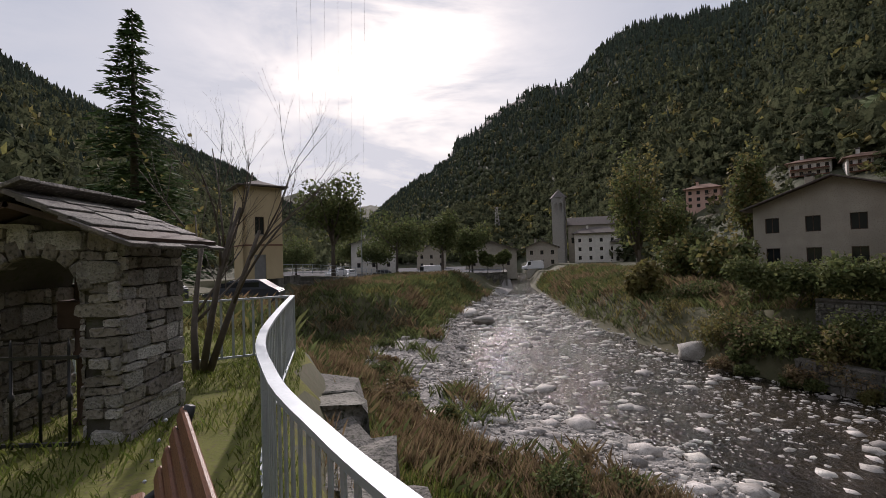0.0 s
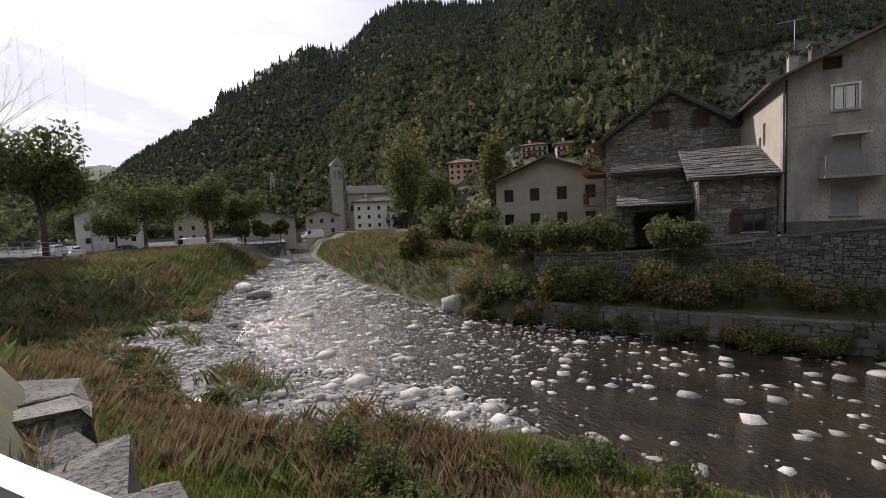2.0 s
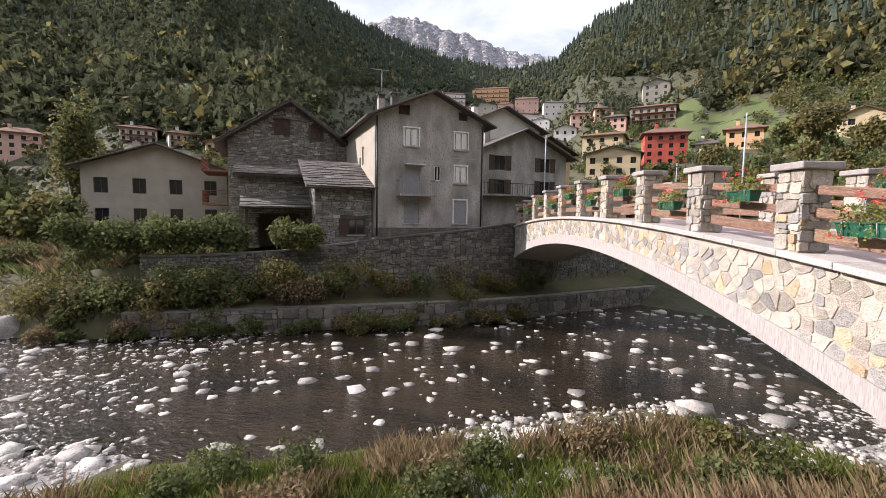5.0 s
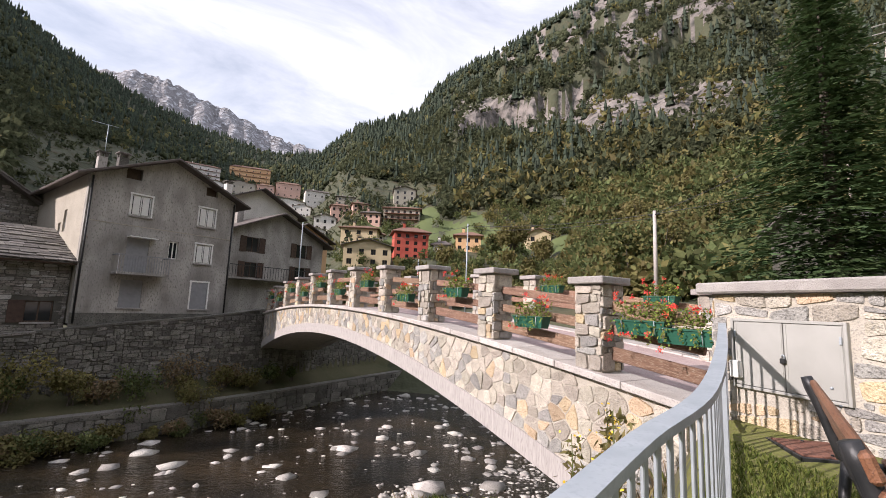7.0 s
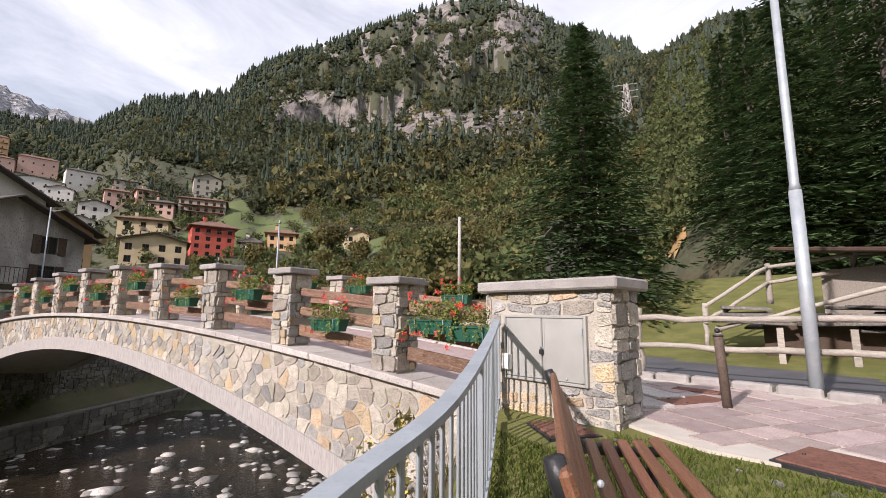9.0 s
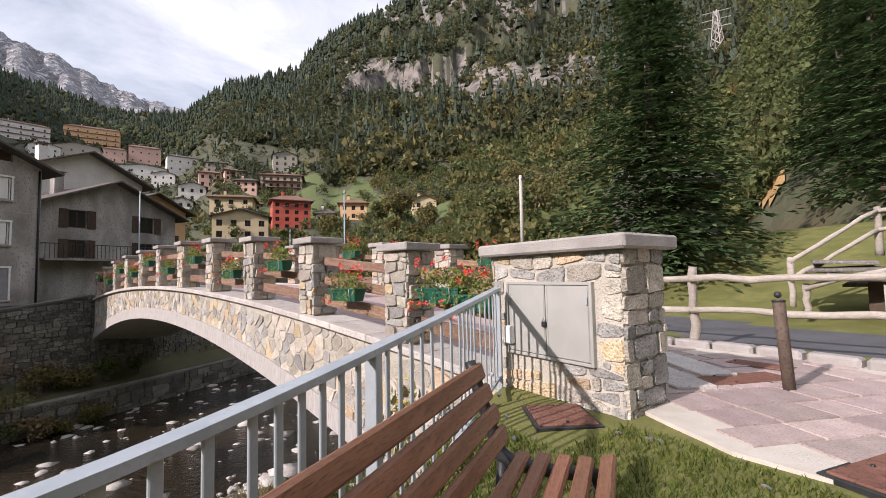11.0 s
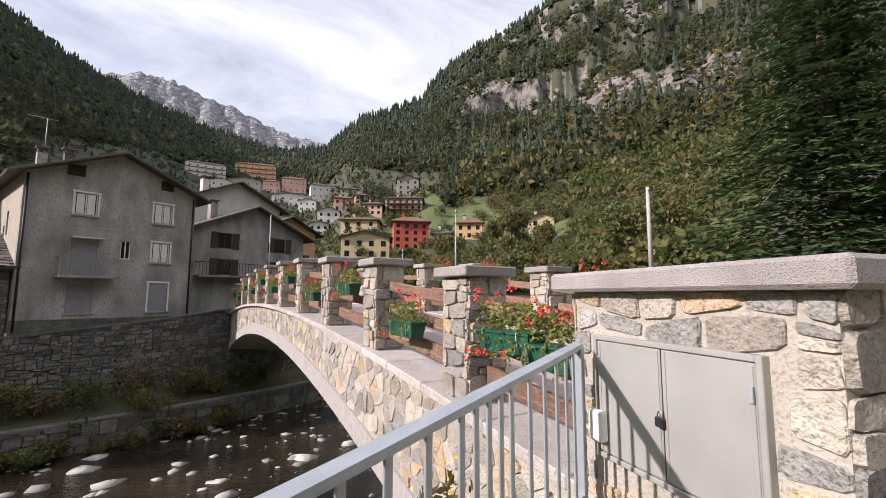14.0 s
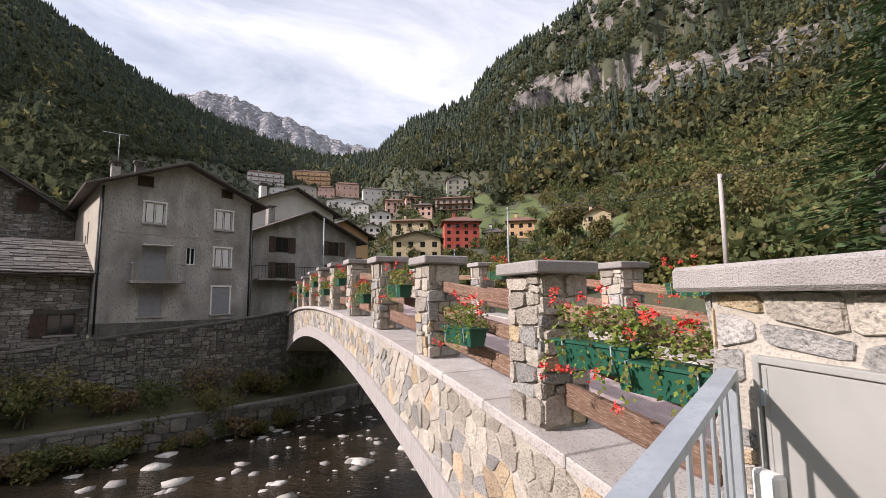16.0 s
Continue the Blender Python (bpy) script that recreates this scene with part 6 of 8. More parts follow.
def river_wall(name, line, zlo, zhi, label, cell, seed, choice):
    """A stone wall along a polyline (land on its right), facing the water; heights by function of place."""
    ob = thing(name, Matrix(), label, "wall", kind="structure")
    rng = random.Random(seed)
    for (ax, ay), (bx, by) in zip(line, line[1:]):
        ln = math.hypot(bx - ax, by - ay)
        yaw = math.degrees(math.atan2(ay - by, ax - bx))
        z0b, z1b, z0a, z1a = zlo(bx, by), zhi(bx, by), zlo(ax, ay), zhi(ax, ay)
        bm = bmesh.new()
        vs = [bm.verts.new(p) for p in [(0, 0, z0b), (ln, 0, z0a), (ln, 0.5, z0a), (0, 0.5, z0b), (0, 0, z1b), (ln, 0, z1a), (ln, 0.5, z1a), (0, 0.5, z1b)]]
        for q in [(0, 3, 2, 1), (4, 5, 6, 7), (0, 1, 5, 4), (1, 2, 6, 5), (2, 3, 7, 6), (3, 0, 4, 7)]:
            bm.faces.new([vs[i] for i in q])
        m = pose(bx, by, 0, 0, 0, yaw)
        part("wall_core", bm, M["wall_core"], ob).matrix_local = m
        lo, hi = min(z0a, z0b), max(z1a, z1b)
        inside = lambda x, z: z0b + (z0a - z0b) * x / ln < z + lo < z1b + (z1a - z1b) * x / ln - 0.08
        stone_field(ob, ln, hi - lo, cell, m @ Matrix.Translation((0, 0.0, lo)), rng, 0.07, 0.014, 0.5, inside, False, choice)
        cop = bmesh.new()
        vs = [cop.verts.new(p) for p in [(0, -0.06, z1b), (ln, -0.06, z1a), (ln, 0.56, z1a), (0, 0.56, z1b), (0, -0.06, z1b + 0.1), (ln, -0.06, z1a + 0.1), (ln, 0.56, z1a + 0.1), (0, 0.56, z1b + 0.1)]]
        for q in [(0, 3, 2, 1), (4, 5, 6, 7), (0, 1, 5, 4), (1, 2, 6, 5), (2, 3, 7, 6), (3, 0, 4, 7)]:
            cop.faces.new([vs[i] for i in q])
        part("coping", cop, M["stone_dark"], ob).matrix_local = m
    return ob


BANK = [(52, -26), (44, -14), (37, -6), (33.6, -2.2), (30.6, 1.2), (28.0, 4.7), (26.2, 7.8), (24.4, 10.9), (22.2, 15.0), (20.0, 19), (18.5, 22)]
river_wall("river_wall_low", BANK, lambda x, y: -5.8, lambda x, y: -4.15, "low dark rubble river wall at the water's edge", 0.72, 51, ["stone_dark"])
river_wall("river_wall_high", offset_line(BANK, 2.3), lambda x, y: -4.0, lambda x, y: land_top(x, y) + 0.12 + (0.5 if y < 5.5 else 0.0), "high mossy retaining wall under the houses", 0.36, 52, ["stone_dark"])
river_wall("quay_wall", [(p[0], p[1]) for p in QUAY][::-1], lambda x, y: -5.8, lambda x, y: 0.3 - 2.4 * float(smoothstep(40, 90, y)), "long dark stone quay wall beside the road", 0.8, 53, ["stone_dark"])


def quay_fence():
    ob = thing("quay_fence", Matrix.Translation((-12, 57, -1)), "thin grey metal fence along the quay", "fence")
    inv = ob.matrix_world.inverted()
    me = bm_mesh(boxed(-0.03, 0.03, -0.03, 0.03, 0, 1.1), "post", M["galv"])
    pts = []
    for (ax, ay), (bx, by) in zip(QUAY[:4], QUAY[1:4]):
        n = int(math.hypot(bx - ax, by - ay) / 2)
        for i in range(n):
            x, y = ax + (bx - ax) * i / n, ay + (by - ay) * i / n
            pts.append(Vector((x, y, 0.4 - 2.4 * float(smoothstep(40, 90, y)))))
    for p in pts:
        part_me("post", me, ob, "", inv @ Matrix.Translation(p))
    for hh in (1.05, 0.6, 0.2):
        v, f = tube_mesh([inv @ (p + Vector((0, 0, hh))) for p in pts], [0.025] * len(pts), 5)
        part_me("rail", mesh_of("rail", v, f, M["galv"]), ob)


quay_fence()


# ---- trees ----
def spruce(x, y, z, h, rad, seed, dense=1.0, label="tall dark green spruce with drooping boughs", card=0.3):
    rng = random.Random(seed)
    ob = thing("spruce", Matrix.Translation((x, y, z)), label, "tree")
    tube("trunk", [(0, 0, -0.3), (0, 0, h * 0.5), (0, 0, h)], [h * 0.018, h * 0.011, 0.02], M["bark"], ob, 8)
    verts, faces = [], []
    n = int(85 * h / 12 * dense) + 30
    bough_lists = []
    for i in range(n):
        t = (i + rng.random()) / n
        zz = h * (0.06 + 0.93 * t)
        ln = rad * (1 - t) ** 0.85 * rng.uniform(0.72, 1.12) + 0.12
        a = rng.random() * 6.283
        c, s = math.cos(a), math.sin(a)
        droop = rng.uniform(0.15, 0.42)
        m = max(8, int(16 * ln / rad * min(dense, 2.0)) + 8)
        for k in range(m):
            q = (k + rng.random()) / m
            px, pz = ln * q, zz - droop * ln * q * q + 0.10 * ln * q
            side = rng.uniform(-1, 1) * 0.26 * ln * (1.05 - q * 0.75)
            bx, by = c * px - s * side, s * px + c * side
            w = card * rng.uniform(0.5, 1.1) * (1.25 - 0.5 * t)
            o = len(verts)
            da = a + rng.uniform(-1.0, 1.0) + (0.6 if side > 0 else -0.6)
            dc, ds = math.cos(da), math.sin(da)
            dz = rng.uniform(-0.55, 0.1)
            tilt = rng.uniform(-0.5, 0.5)
            verts += [(bx, by, pz), (bx + dc * w * 0.6 - ds * w * 0.2, by + ds * w * 0.6 + dc * w * 0.2, pz + dz * w * 0.5 + tilt * w * 0.25), (bx + dc * w * 1.25, by + ds * w * 1.25, pz + dz * w), (bx + dc * w * 0.6 + ds * w * 0.2, by + ds * w * 0.6 - dc * w * 0.2, pz + dz * w * 0.5 - tilt * w * 0.25)]
            faces.append((o, o + 1, o + 2, o + 3))
    part_me("crown", mesh_of("crown", verts, faces, M["needle"]), ob)
    return ob


spruce(10.9, -17.4, 1.2, 13.4, 4.0, 61, 8.5, card=0.3)
sp = [(6.5, -31, 2.8, 20, 4.2, 62), (2.6, -33, 3.4, 22, 4.6, 63), (-1.5, -30, 3.0, 20, 4.4, 64), (9.5, -36, 4.5, 19, 4.0, 65), (5.0, -38, 5.5, 23, 4.5, 66), (-5.5, -33, 3.0, 21, 4.6, 67), (12.5, -41, 6.5, 19, 3.9, 68)]
for q in sp:
    spruce(*q[:5], q[5], 3.0, "dense dark spruce at the foot of the slope", card=0.42)
spruce(-17.3, 25.0, 0.1, 16.8, 4.0, 69, 2.4, "tall slender spruce dark against the sky", card=0.5)


def broadleaf(x, y, z, h, rx, rz, seed, material="leaf", n=2600, size=0.32, label="round leafy street tree", trunk=0.35, lumps=16, gold=0.0):
    rng = random.Random(seed)
    ob = thing("broadleaf_tree", Matrix.Translation((x, y, z)), label, "tree")
    th = h * trunk
    tube("trunk", [(0, 0, -0.2), (0.05, 0, th), (0.0, 0.05, h * 0.8)], [h * 0.022, h * 0.016, 0.03], M["bark"], ob, 7)
    for k in range(6):
        a = k * 1.05 + rng.random()
        q = rng.uniform(0.5, 0.85) * rx
        v, f = (tube_mesh([(0, 0, th * rng.uniform(0.8, 1.2)), (math.cos(a) * q * 0.5, math.sin(a) * q * 0.5, th + (h - th) * 0.3), (math.cos(a) * q, math.sin(a) * q, th + (h - th) * rng.uniform(0.5, 0.75))], [h * 0.011, h * 0.007, 0.015], 5))
        part_me("limb", mesh_of("limb", v, f, M["bark"], True), ob)
    v, f = leaf_cloud(rng, n, size, ellipsoid(0, 0, h - rz, rx, rx, rz, 0.5, lumps, seed), 1.2)
    part_me("crown", mesh_of("crown", v, f, M[material]), ob)
    if gold > 0:
        v, f = leaf_cloud(rng, int(n * gold), size, ellipsoid(0, 0, h - rz, rx, rx, rz, 0.6, lumps, seed + 1), 1.2)
        part_me("turning_leaves", mesh_of("turning_leaves", v, f, M["leaf_gold"]), ob)
    return ob


def polar(az, d):
    return 0.5 + d * math.sin(radians(az)), -0.2 + d * math.cos(radians(az))


# street trees beyond the quay, trees on the far bank
for az, d, h, rx, rz, sd in [(-14.0, 62, 12.6, 3.6, 5.2, 71), (-5.9, 88, 12.4, 4.6, 5.0, 72), (0.1, 92, 12.6, 3.2, 5.4, 73), (4.0, 98, 9.6, 3.0, 3.8, 74), (3.6, 92, 4.2, 1.2, 1.4, 75), (6.0, 94, 4.0, 1.1, 1.4, 76), (8.0, 96, 4.2, 1.2, 1.4, 77), (-8.5, 110, 9, 3.4, 3.8, 78), (-18.5, 120, 9, 4.5, 4.0, 79), (-11.2, 130, 10, 4.5, 4.2, 80)]:
    x, y = polar(az, d)
    broadleaf(x, y, 0.2 - 2.4 * float(smoothstep(40, 90, y)), h * 1.15, rx * 1.35, rz * 1.15, sd, n=4200, size=0.42)
for az, d, z, h, rx, rz, sd, mt, g in [(24.4, 60, -2.6, 18.0, 3.3, 8.0, 81, "leaf", 0.6), (27.6, 64, -2.4, 11.5, 2.6, 5.0, 82, "leaf", 0.3), (35.4, 64, -2.2, 17.0, 2.2, 7.4, 83, "leaf", 0.8), (30.0, 50, -2.4, 6.0, 3.0, 2.8, 84, "leaf", 0.4), (25.2, 44, -3.4, 4.6, 1.8, 2.2, 85, "leaf_gold", 0.0), (33.0, 44, -2.2, 5.0, 2.6, 2.2, 86, "leaf", 0.3)]:
    x, y = polar(az, d)
    broadleaf(x, y, z, h, rx, rz, sd, mt, 2200, 0.36, "loose poplar with thin yellowing leaves" if h > 9 else "leafy bank tree by the stream", 0.2, 14, g)

# trees on the near part of the sunny slope
rng = random.Random(90)
for i in range(46):
    az = rng.uniform(97, 156)
    r0 = float(lerp(FOOT_R, az))
    r = r0 + rng.uniform(2, 55)
    if az < 124 and r < 90:
        h = rng.uniform(2.6, 4.4)
    else:
        h = rng.uniform(6, 10)
    z = float(slope_height(np.array(az), np.array(r)))
    x, y = r * math.sin(radians(az)), r * math.cos(radians(az))
    bare = az > 124 and rng.random() < 0.3
    broadleaf(x, y, z - 0.5, h, h * 0.34, h * 0.42, 900 + i, rng.choice(["leaf", "leaf", "leaf_gold"]), 350 if bare else 1300, 0.42, "half bare birch on the slope" if bare else "leafy tree on the lower slope", 0.25, 12, 0.25)


# ---- hedges, bushes and bank growth ----
def bush(name, x, y, z, rx, ry, rz, n, size, material, seed, label, yaw=0.0, extra=None):
    rng = random.Random(seed)
    ob = thing(name, pose(x, y, z, 0, 0, yaw), label, "bush")
    v, f = leaf_cloud(rng, n, size, ellipsoid(0, 0, rz * 0.75, rx, ry, rz, 0.35, 14, seed), 1.4)
    part_me("leaves", mesh_of("leaves", v, f, M[material]), ob)
    if extra:
        v, f = leaf_cloud(rng, n // 4, size, ellipsoid(0, 0, rz * 0.75, rx, ry, rz, 0.6, 14, seed), 1.4)
        part_me("pale_leaves", mesh_of("pale_leaves", v, f, M[extra]), ob)
    st = merge([tube_mesh([(rng.uniform(-0.3, 0.3) * rx, rng.uniform(-0.3, 0.3) * ry, -0.3), (rng.uniform(-0.5, 0.5) * rx, rng.uniform(-0.5, 0.5) * ry, rz)], [0.03, 0.01], 4) for _ in range(5)])
    part_me("stem", mesh_of("stem", *st, M["bark"]), ob)
    return ob


for i, (x, y, rx) in enumerate([(20.2, 26.5, 2.0), (21.0, 24.0, 2.0), (21.8, 21.6, 1.9), (23.2, 19.6, 1.5)]):
    bush("laurel_hedge", x, y, -1.35, rx, 1.3, 1.5, 2600, 0.17, "leaf", 100 + i, "dense dark green laurel hedge on the river wall", F_YAW, "leaf")
L0 = Vector((27.47, 11.25, 0)) - FX * 5.0 - GX * 0.9
bush("round_bush", L0.x, L0.y, -0.95, 1.55, 1.2, 1.35, 3000, 0.15, "leaf", 110, "clipped round bush before the farmhouse", F_YAW, "leaf_gold")
rng = random.Random(120)
line = offset_line(BANK, 1.1)
for i in range(16):
    k = rng.uniform(3.4, 9.6)
    a, b = line[int(k)], line[int(k) + 1]
    t = k - int(k)
    x, y = a[0] + (b[0] - a[0]) * t, a[1] + (b[1] - a[1]) * t
    s = rng.uniform(0.35, 0.75) if y < 10 else rng.uniform(0.8, 1.5)
    bush("bank_shrub", x, y, -3.5, s, s, s * 1.0, 700 if s < 0.8 else 1400, 0.11, rng.choice(["leaf", "leaf", "leaf_gold"]), 121 + i, "wild shrub rooted in the river wall ledge")
for i, (az, d, z, s) in enumerate([(33, 33, -4.9, 1.7), (36, 31, -4.8, 1.5), (39, 30, -4.8, 1.6), (43, 29, -4.6, 1.5), (47, 28.5, -4.4, 1.3), (51, 28, -4.2, 1.2), (29.5, 38, -4.8, 1.6), (26.5, 42, -4.7, 1.5), (25, 48, -4.6, 1.6), (22, 55, -4.7, 1.4), (56, 27.5, -3.6, 0.9), (36, 36, -3.0, 1.4), (42, 33, -2.6, 1.2), (31, 40, -3.2, 1.6)]):
    x, y = polar(az, d)
    bush("bank_shrub", x, y, z, s * 1.3, s, s, 1700, 0.15, "leaf" if i % 3 else "leaf_gold", 140 + i, "wild green shrub on the river bank", 0, "leaf_brown" if i % 2 else None)


def rock_shapes(n, sub, seed):
    rng = random.Random(seed)
    out = []
    for _ in range(n):
        bm = bmesh.new()
        bmesh.ops.create_icosphere(bm, subdivisions=sub, radius=1)
        off = Vector((rng.random() * 90, rng.random() * 90, 0))
        for v in bm.verts:
            k = 0.85 + 0.42 * noise.noise(v.co * 1.1 + off) + 0.14 * noise.noise(v.co * 3 + off)
            v.co *= k
        # a few worn facets
        for _k in range(5):
            d = Vector((rng.gauss(0, 1), rng.gauss(0, 1), rng.gauss(0, 1))).normalized()
            cut = rng.uniform(0.38, 0.62)
            for v in bm.verts:
                e = v.co.dot(d) - cut
                if e > 0:
                    v.co -= d * e * 0.9
        out.append((np.array([tuple(v.co) for v in bm.verts]), np.array([[v.index for v in f.verts] for f in bm.faces])))
        bm.free()
    return out


def river_rocks():
    rng = random.Random(200)
    near_shapes = [mesh_of("rock", v.tolist(), f.tolist(), M["rock"], True) for v, f in rock_shapes(10, 2, 201)]
    far_shapes = rock_shapes(9, 1, 202)
    near_n, far_rocks, spots = 0, [], []
    while len(spots) < 21000:
        y = rng.uniform(-14, 78)
        x = rng.uniform(-6, 36)
        spots.append((x, y))
    P = np.array(spots)
    dl, dr = -signed(P[:, 0], P[:, 1], LEFT_BANK), signed(P[:, 0], P[:, 1], RIGHT_BANK)
    gz = near_height(P[:, 0], P[:, 1])
    dens = fbm(P[:, 0] * 0.22, P[:, 1] * 0.22, 3)
    order = sorted(range(len(spots)), key=lambda i: math.hypot(spots[i][0], spots[i][1]))
    for i in order:
        x, y = spots[i]
        if dr[i] > 0.2 or dl[i] > bar_width(y) + 0.6:
            continue
        bar = dl[i] > -1.6
        p = (0.9 if y < 2.5 else 0.97 if y > 11 else 0.3) if bar else (0.95 if y > 10 + 4 * dens[i] else 0.62)
        if not bar and dens[i] < 0.42 and y < 14:
            p *= 0.35
        if rng.random() > p * (0.55 if dl[i] > 4.5 else 1.0):
            continue
        s = min(0.75, 0.07 + rng.expovariate(1 / 0.11))
        if y > 40:
            s *= 1.5
        z = max(gz[i], WATER - 0.05) + s * (0.02 if bar else -0.04)
        sx, sy, sz = s * rng.uniform(0.9, 1.6), s * rng.uniform(0.7, 1.0), s * rng.uniform(0.35, 0.6)
        a = rng.random() * 6.28
        d = math.hypot(x, y)
        if near_n < 280 and d > 9:
            o = new("rock", near_shapes[near_n % 10])
            o.matrix_world = Matrix.Translation((x, y, z)) @ Matrix.Rotation(a, 4, "Z") @ Matrix.Diagonal((sx, sy, sz, 1))
            tagged(o, "pale rounded river stone lying in the stream bed", "rock", "river stones")
            near_n += 1
        else:
            far_rocks.append((x, y, z, s * 1.15, sz, a, rng.randrange(9)))
        if (bar and (y > 11 or y < 2.5) or y > 12 + 5 * dens[i]) and rng.random() < 0.8:
            for _ in range(5):
                q = rng.uniform(0.04, 0.12)
                far_rocks.append((x + rng.gauss(0, 0.5), y + rng.gauss(0, 0.5), z + 0.02, q * 1.2, q * 0.7, rng.random() * 6, rng.randrange(9)))
    ob = scatter("river_stones", far_shapes, far_rocks, M["rock"], "countless pale stones strewn along the stream", "stones")
    ob.data.polygons.foreach_set("use_smooth", [True] * len(ob.data.polygons))
    x, y = polar(30.2, 33)
    o = new("boulder", near_shapes[3])
    o.matrix_world = Matrix.Translation((x, y, -5.1)) @ Matrix.Rotation(0.6, 4, "Z") @ Matrix.Diagonal((1.75, 1.3, 1.0, 1))
    tagged(o, "big smooth pale boulder at the water's edge", "boulder")
    for k, (az, d, s) in enumerate([(35, 31.5, 0.8), (38, 30.5, 0.75), (33.5, 35, 0.9), (40, 31, 0.8), (5, 46, 1.5), (3.2, 52, 1.6), (-1, 44, 1.0), (86, 31, 0.7), (86.8, 31.5, 0.9)]):
        x, y = polar(az, d)
        o = new("boulder", near_shapes[k % 10])
        o.matrix_world = Matrix.Translation((x, y, -5.2)) @ Matrix.Rotation(k, 4, "Z") @ Matrix.Diagonal((s * 1.4, s, s * 0.6, 1))
        tagged(o, "rounded grey boulder beside the stream", "boulder", "boulders")


river_rocks()


def bank_growth():
    rng = random.Random(300)
    pts = np.array([(rng.uniform(-8, 16), rng.uniform(-8, 30)) for _ in range(60000)])
    out = signed(pts[:, 0], pts[:, 1], EDGE)
    dl = -signed(pts[:, 0], pts[:, 1], LEFT_BANK)
    ok = (out > 0.45) & (dl > np.where(pts[:, 1] > 10, bar_width(pts[:, 1]) - 0.8, 0.7)) & (np.hypot(pts[:, 0] - 0.7, pts[:, 1] + 0.5) > 1.4)
    pts, dl, out = pts[ok], dl[ok], out[ok]
    zz = near_height(pts[:, 0], pts[:, 1])
    n = fbm(pts[:, 0] * 0.35 + 9, pts[:, 1] * 0.35, 3)
    groups = {"leaf_brown": [], "grass": [], "leaf_gold": []}
    for i in range(len(pts)):
        t = n[i] + rng.uniform(-0.14, 0.14)
        groups["leaf_brown" if t > 0.55 else ("leaf_gold" if t > 0.49 else "grass")].append(i)
    for key, lab in (("leaf_brown", "dry brown weeds on the near bank"), ("grass", "green grass tufts on the near bank"), ("leaf_gold", "yellowing grass on the near bank")):
        idx = groups[key][:9000]
        lists = []
        for i in idx:
            h = (0.62 if key == "leaf_brown" else 0.42) * (0.5 + n[i]) * (0.3 + 0.7 * min(1.0, out[i] / 4.0))
            lists.append(blades(rng, 7, lambda r: (pts[i][0] + r.gauss(0, 0.08), pts[i][1] + r.gauss(0, 0.08), zz[i]), h, 0.0065, 0.45))
        v, f = merge(lists)
        tagged(new("bank_weeds", mesh_of("bank_weeds", v, f, M[key])), lab, "weeds", kind="stuff")
    lists = {"leaf_brown": [], "leaf": [], "leaf_gold": []}
    Q = np.array([(rng.uniform(-13, 9), rng.uniform(9, 76)) for _ in range(16000)] + [(rng.uniform(13, 36), rng.uniform(20, 90)) for _ in range(16000)])
    ql, qr, qq = -signed(Q[:, 0], Q[:, 1], LEFT_BANK), signed(Q[:, 0], Q[:, 1], RIGHT_BANK), -signed(Q[:, 0], Q[:, 1], QUAY)
    qz, qn = near_height(Q[:, 0], Q[:, 1]), fbm(Q[:, 0] * 0.4, Q[:, 1] * 0.4, 2)
    good = ((ql > np.where(qn > 0.5, 2.4, bar_width(Q[:, 1]) - 0.4)) & ~((qq > -0.3) & (Q[:, 1] > 38))) | ((qr > 0.4) & (qr < 14))
    for x, y, z, q in zip(Q[good, 0], Q[good, 1], qz[good], qn[good]):
        lists["leaf_brown" if q > 0.62 else ("leaf" if q > 0.34 else "leaf_gold")].append(blades(rng, 3, lambda r: (x + r.gauss(0, 0.2), y + r.gauss(0, 0.2), z), 0.2 + 0.55 * q + 0.004 * y, 0.022 + 0.0007 * y, 0.9))
    for key in lists:
        v, f = merge(lists[key])
        tagged(new("bar_weeds", mesh_of("bar_weeds", v, f, M[key])), "low weeds and scrub on the gravel bar", "weeds", kind="stuff")
    for i in range(16):
        x, y = rng.uniform(-9, 2), rng.uniform(12, 36)
        if float(-signed(np.array(x), np.array(y), LEFT_BANK)) < 5:
            continue
        s = rng.uniform(0.3, 0.8)
        bush("weed_bush", x, y, height_at(x, y), s * 1.3, s, s * 0.7, 700, 0.10, rng.choice(["leaf", "leaf_brown"]), 360 + i, "low scrub bush on the gravel bar")
    for i in range(34):
        for _ in range(60):
            x, y = rng.uniform(-4, 13), rng.uniform(-6, 22)
            o = float(signed(np.array(x), np.array(y), EDGE))
            d = float(-signed(np.array(x), np.array(y), LEFT_BANK))
            if 4.5 < o and d > 1.5 + (3.5 if y > 11 else 0) and math.hypot(x, y) > 6:
                break
        s = rng.uniform(0.4, 0.95)
        bush("weed_bush", x, y, height_at(x, y), s, s, s * 0.9, 900, 0.085, rng.choice(["leaf", "leaf_brown", "leaf", "leaf_gold"]), 301 + i, "tangled wild bush on the near river bank")

    # scrub on the ledge and at the foot of the far wall
    for i in range(52):
        t = i / 51
        a, b = ((30.0, 2.0), (25.0, 9.9)) if t < 0.35 else ((25.0, 9.9), (17.2, 25.0))
        q = t / 0.35 if t < 0.35 else (t - 0.35) / 0.65
        x, y = a[0] + (b[0] - a[0]) * q, a[1] + (b[1] - a[1]) * q
        g = rng.choice([0.3, 1.2, 1.7, -0.6, -0.4, -0.8])
        x, y = x + 0.87 * g + rng.gauss(0, 0.2), y + 0.5 * g + rng.gauss(0, 0.3)
        s = rng.uniform(0.5, 1.15) * (0.65 if g < 0 else 1)
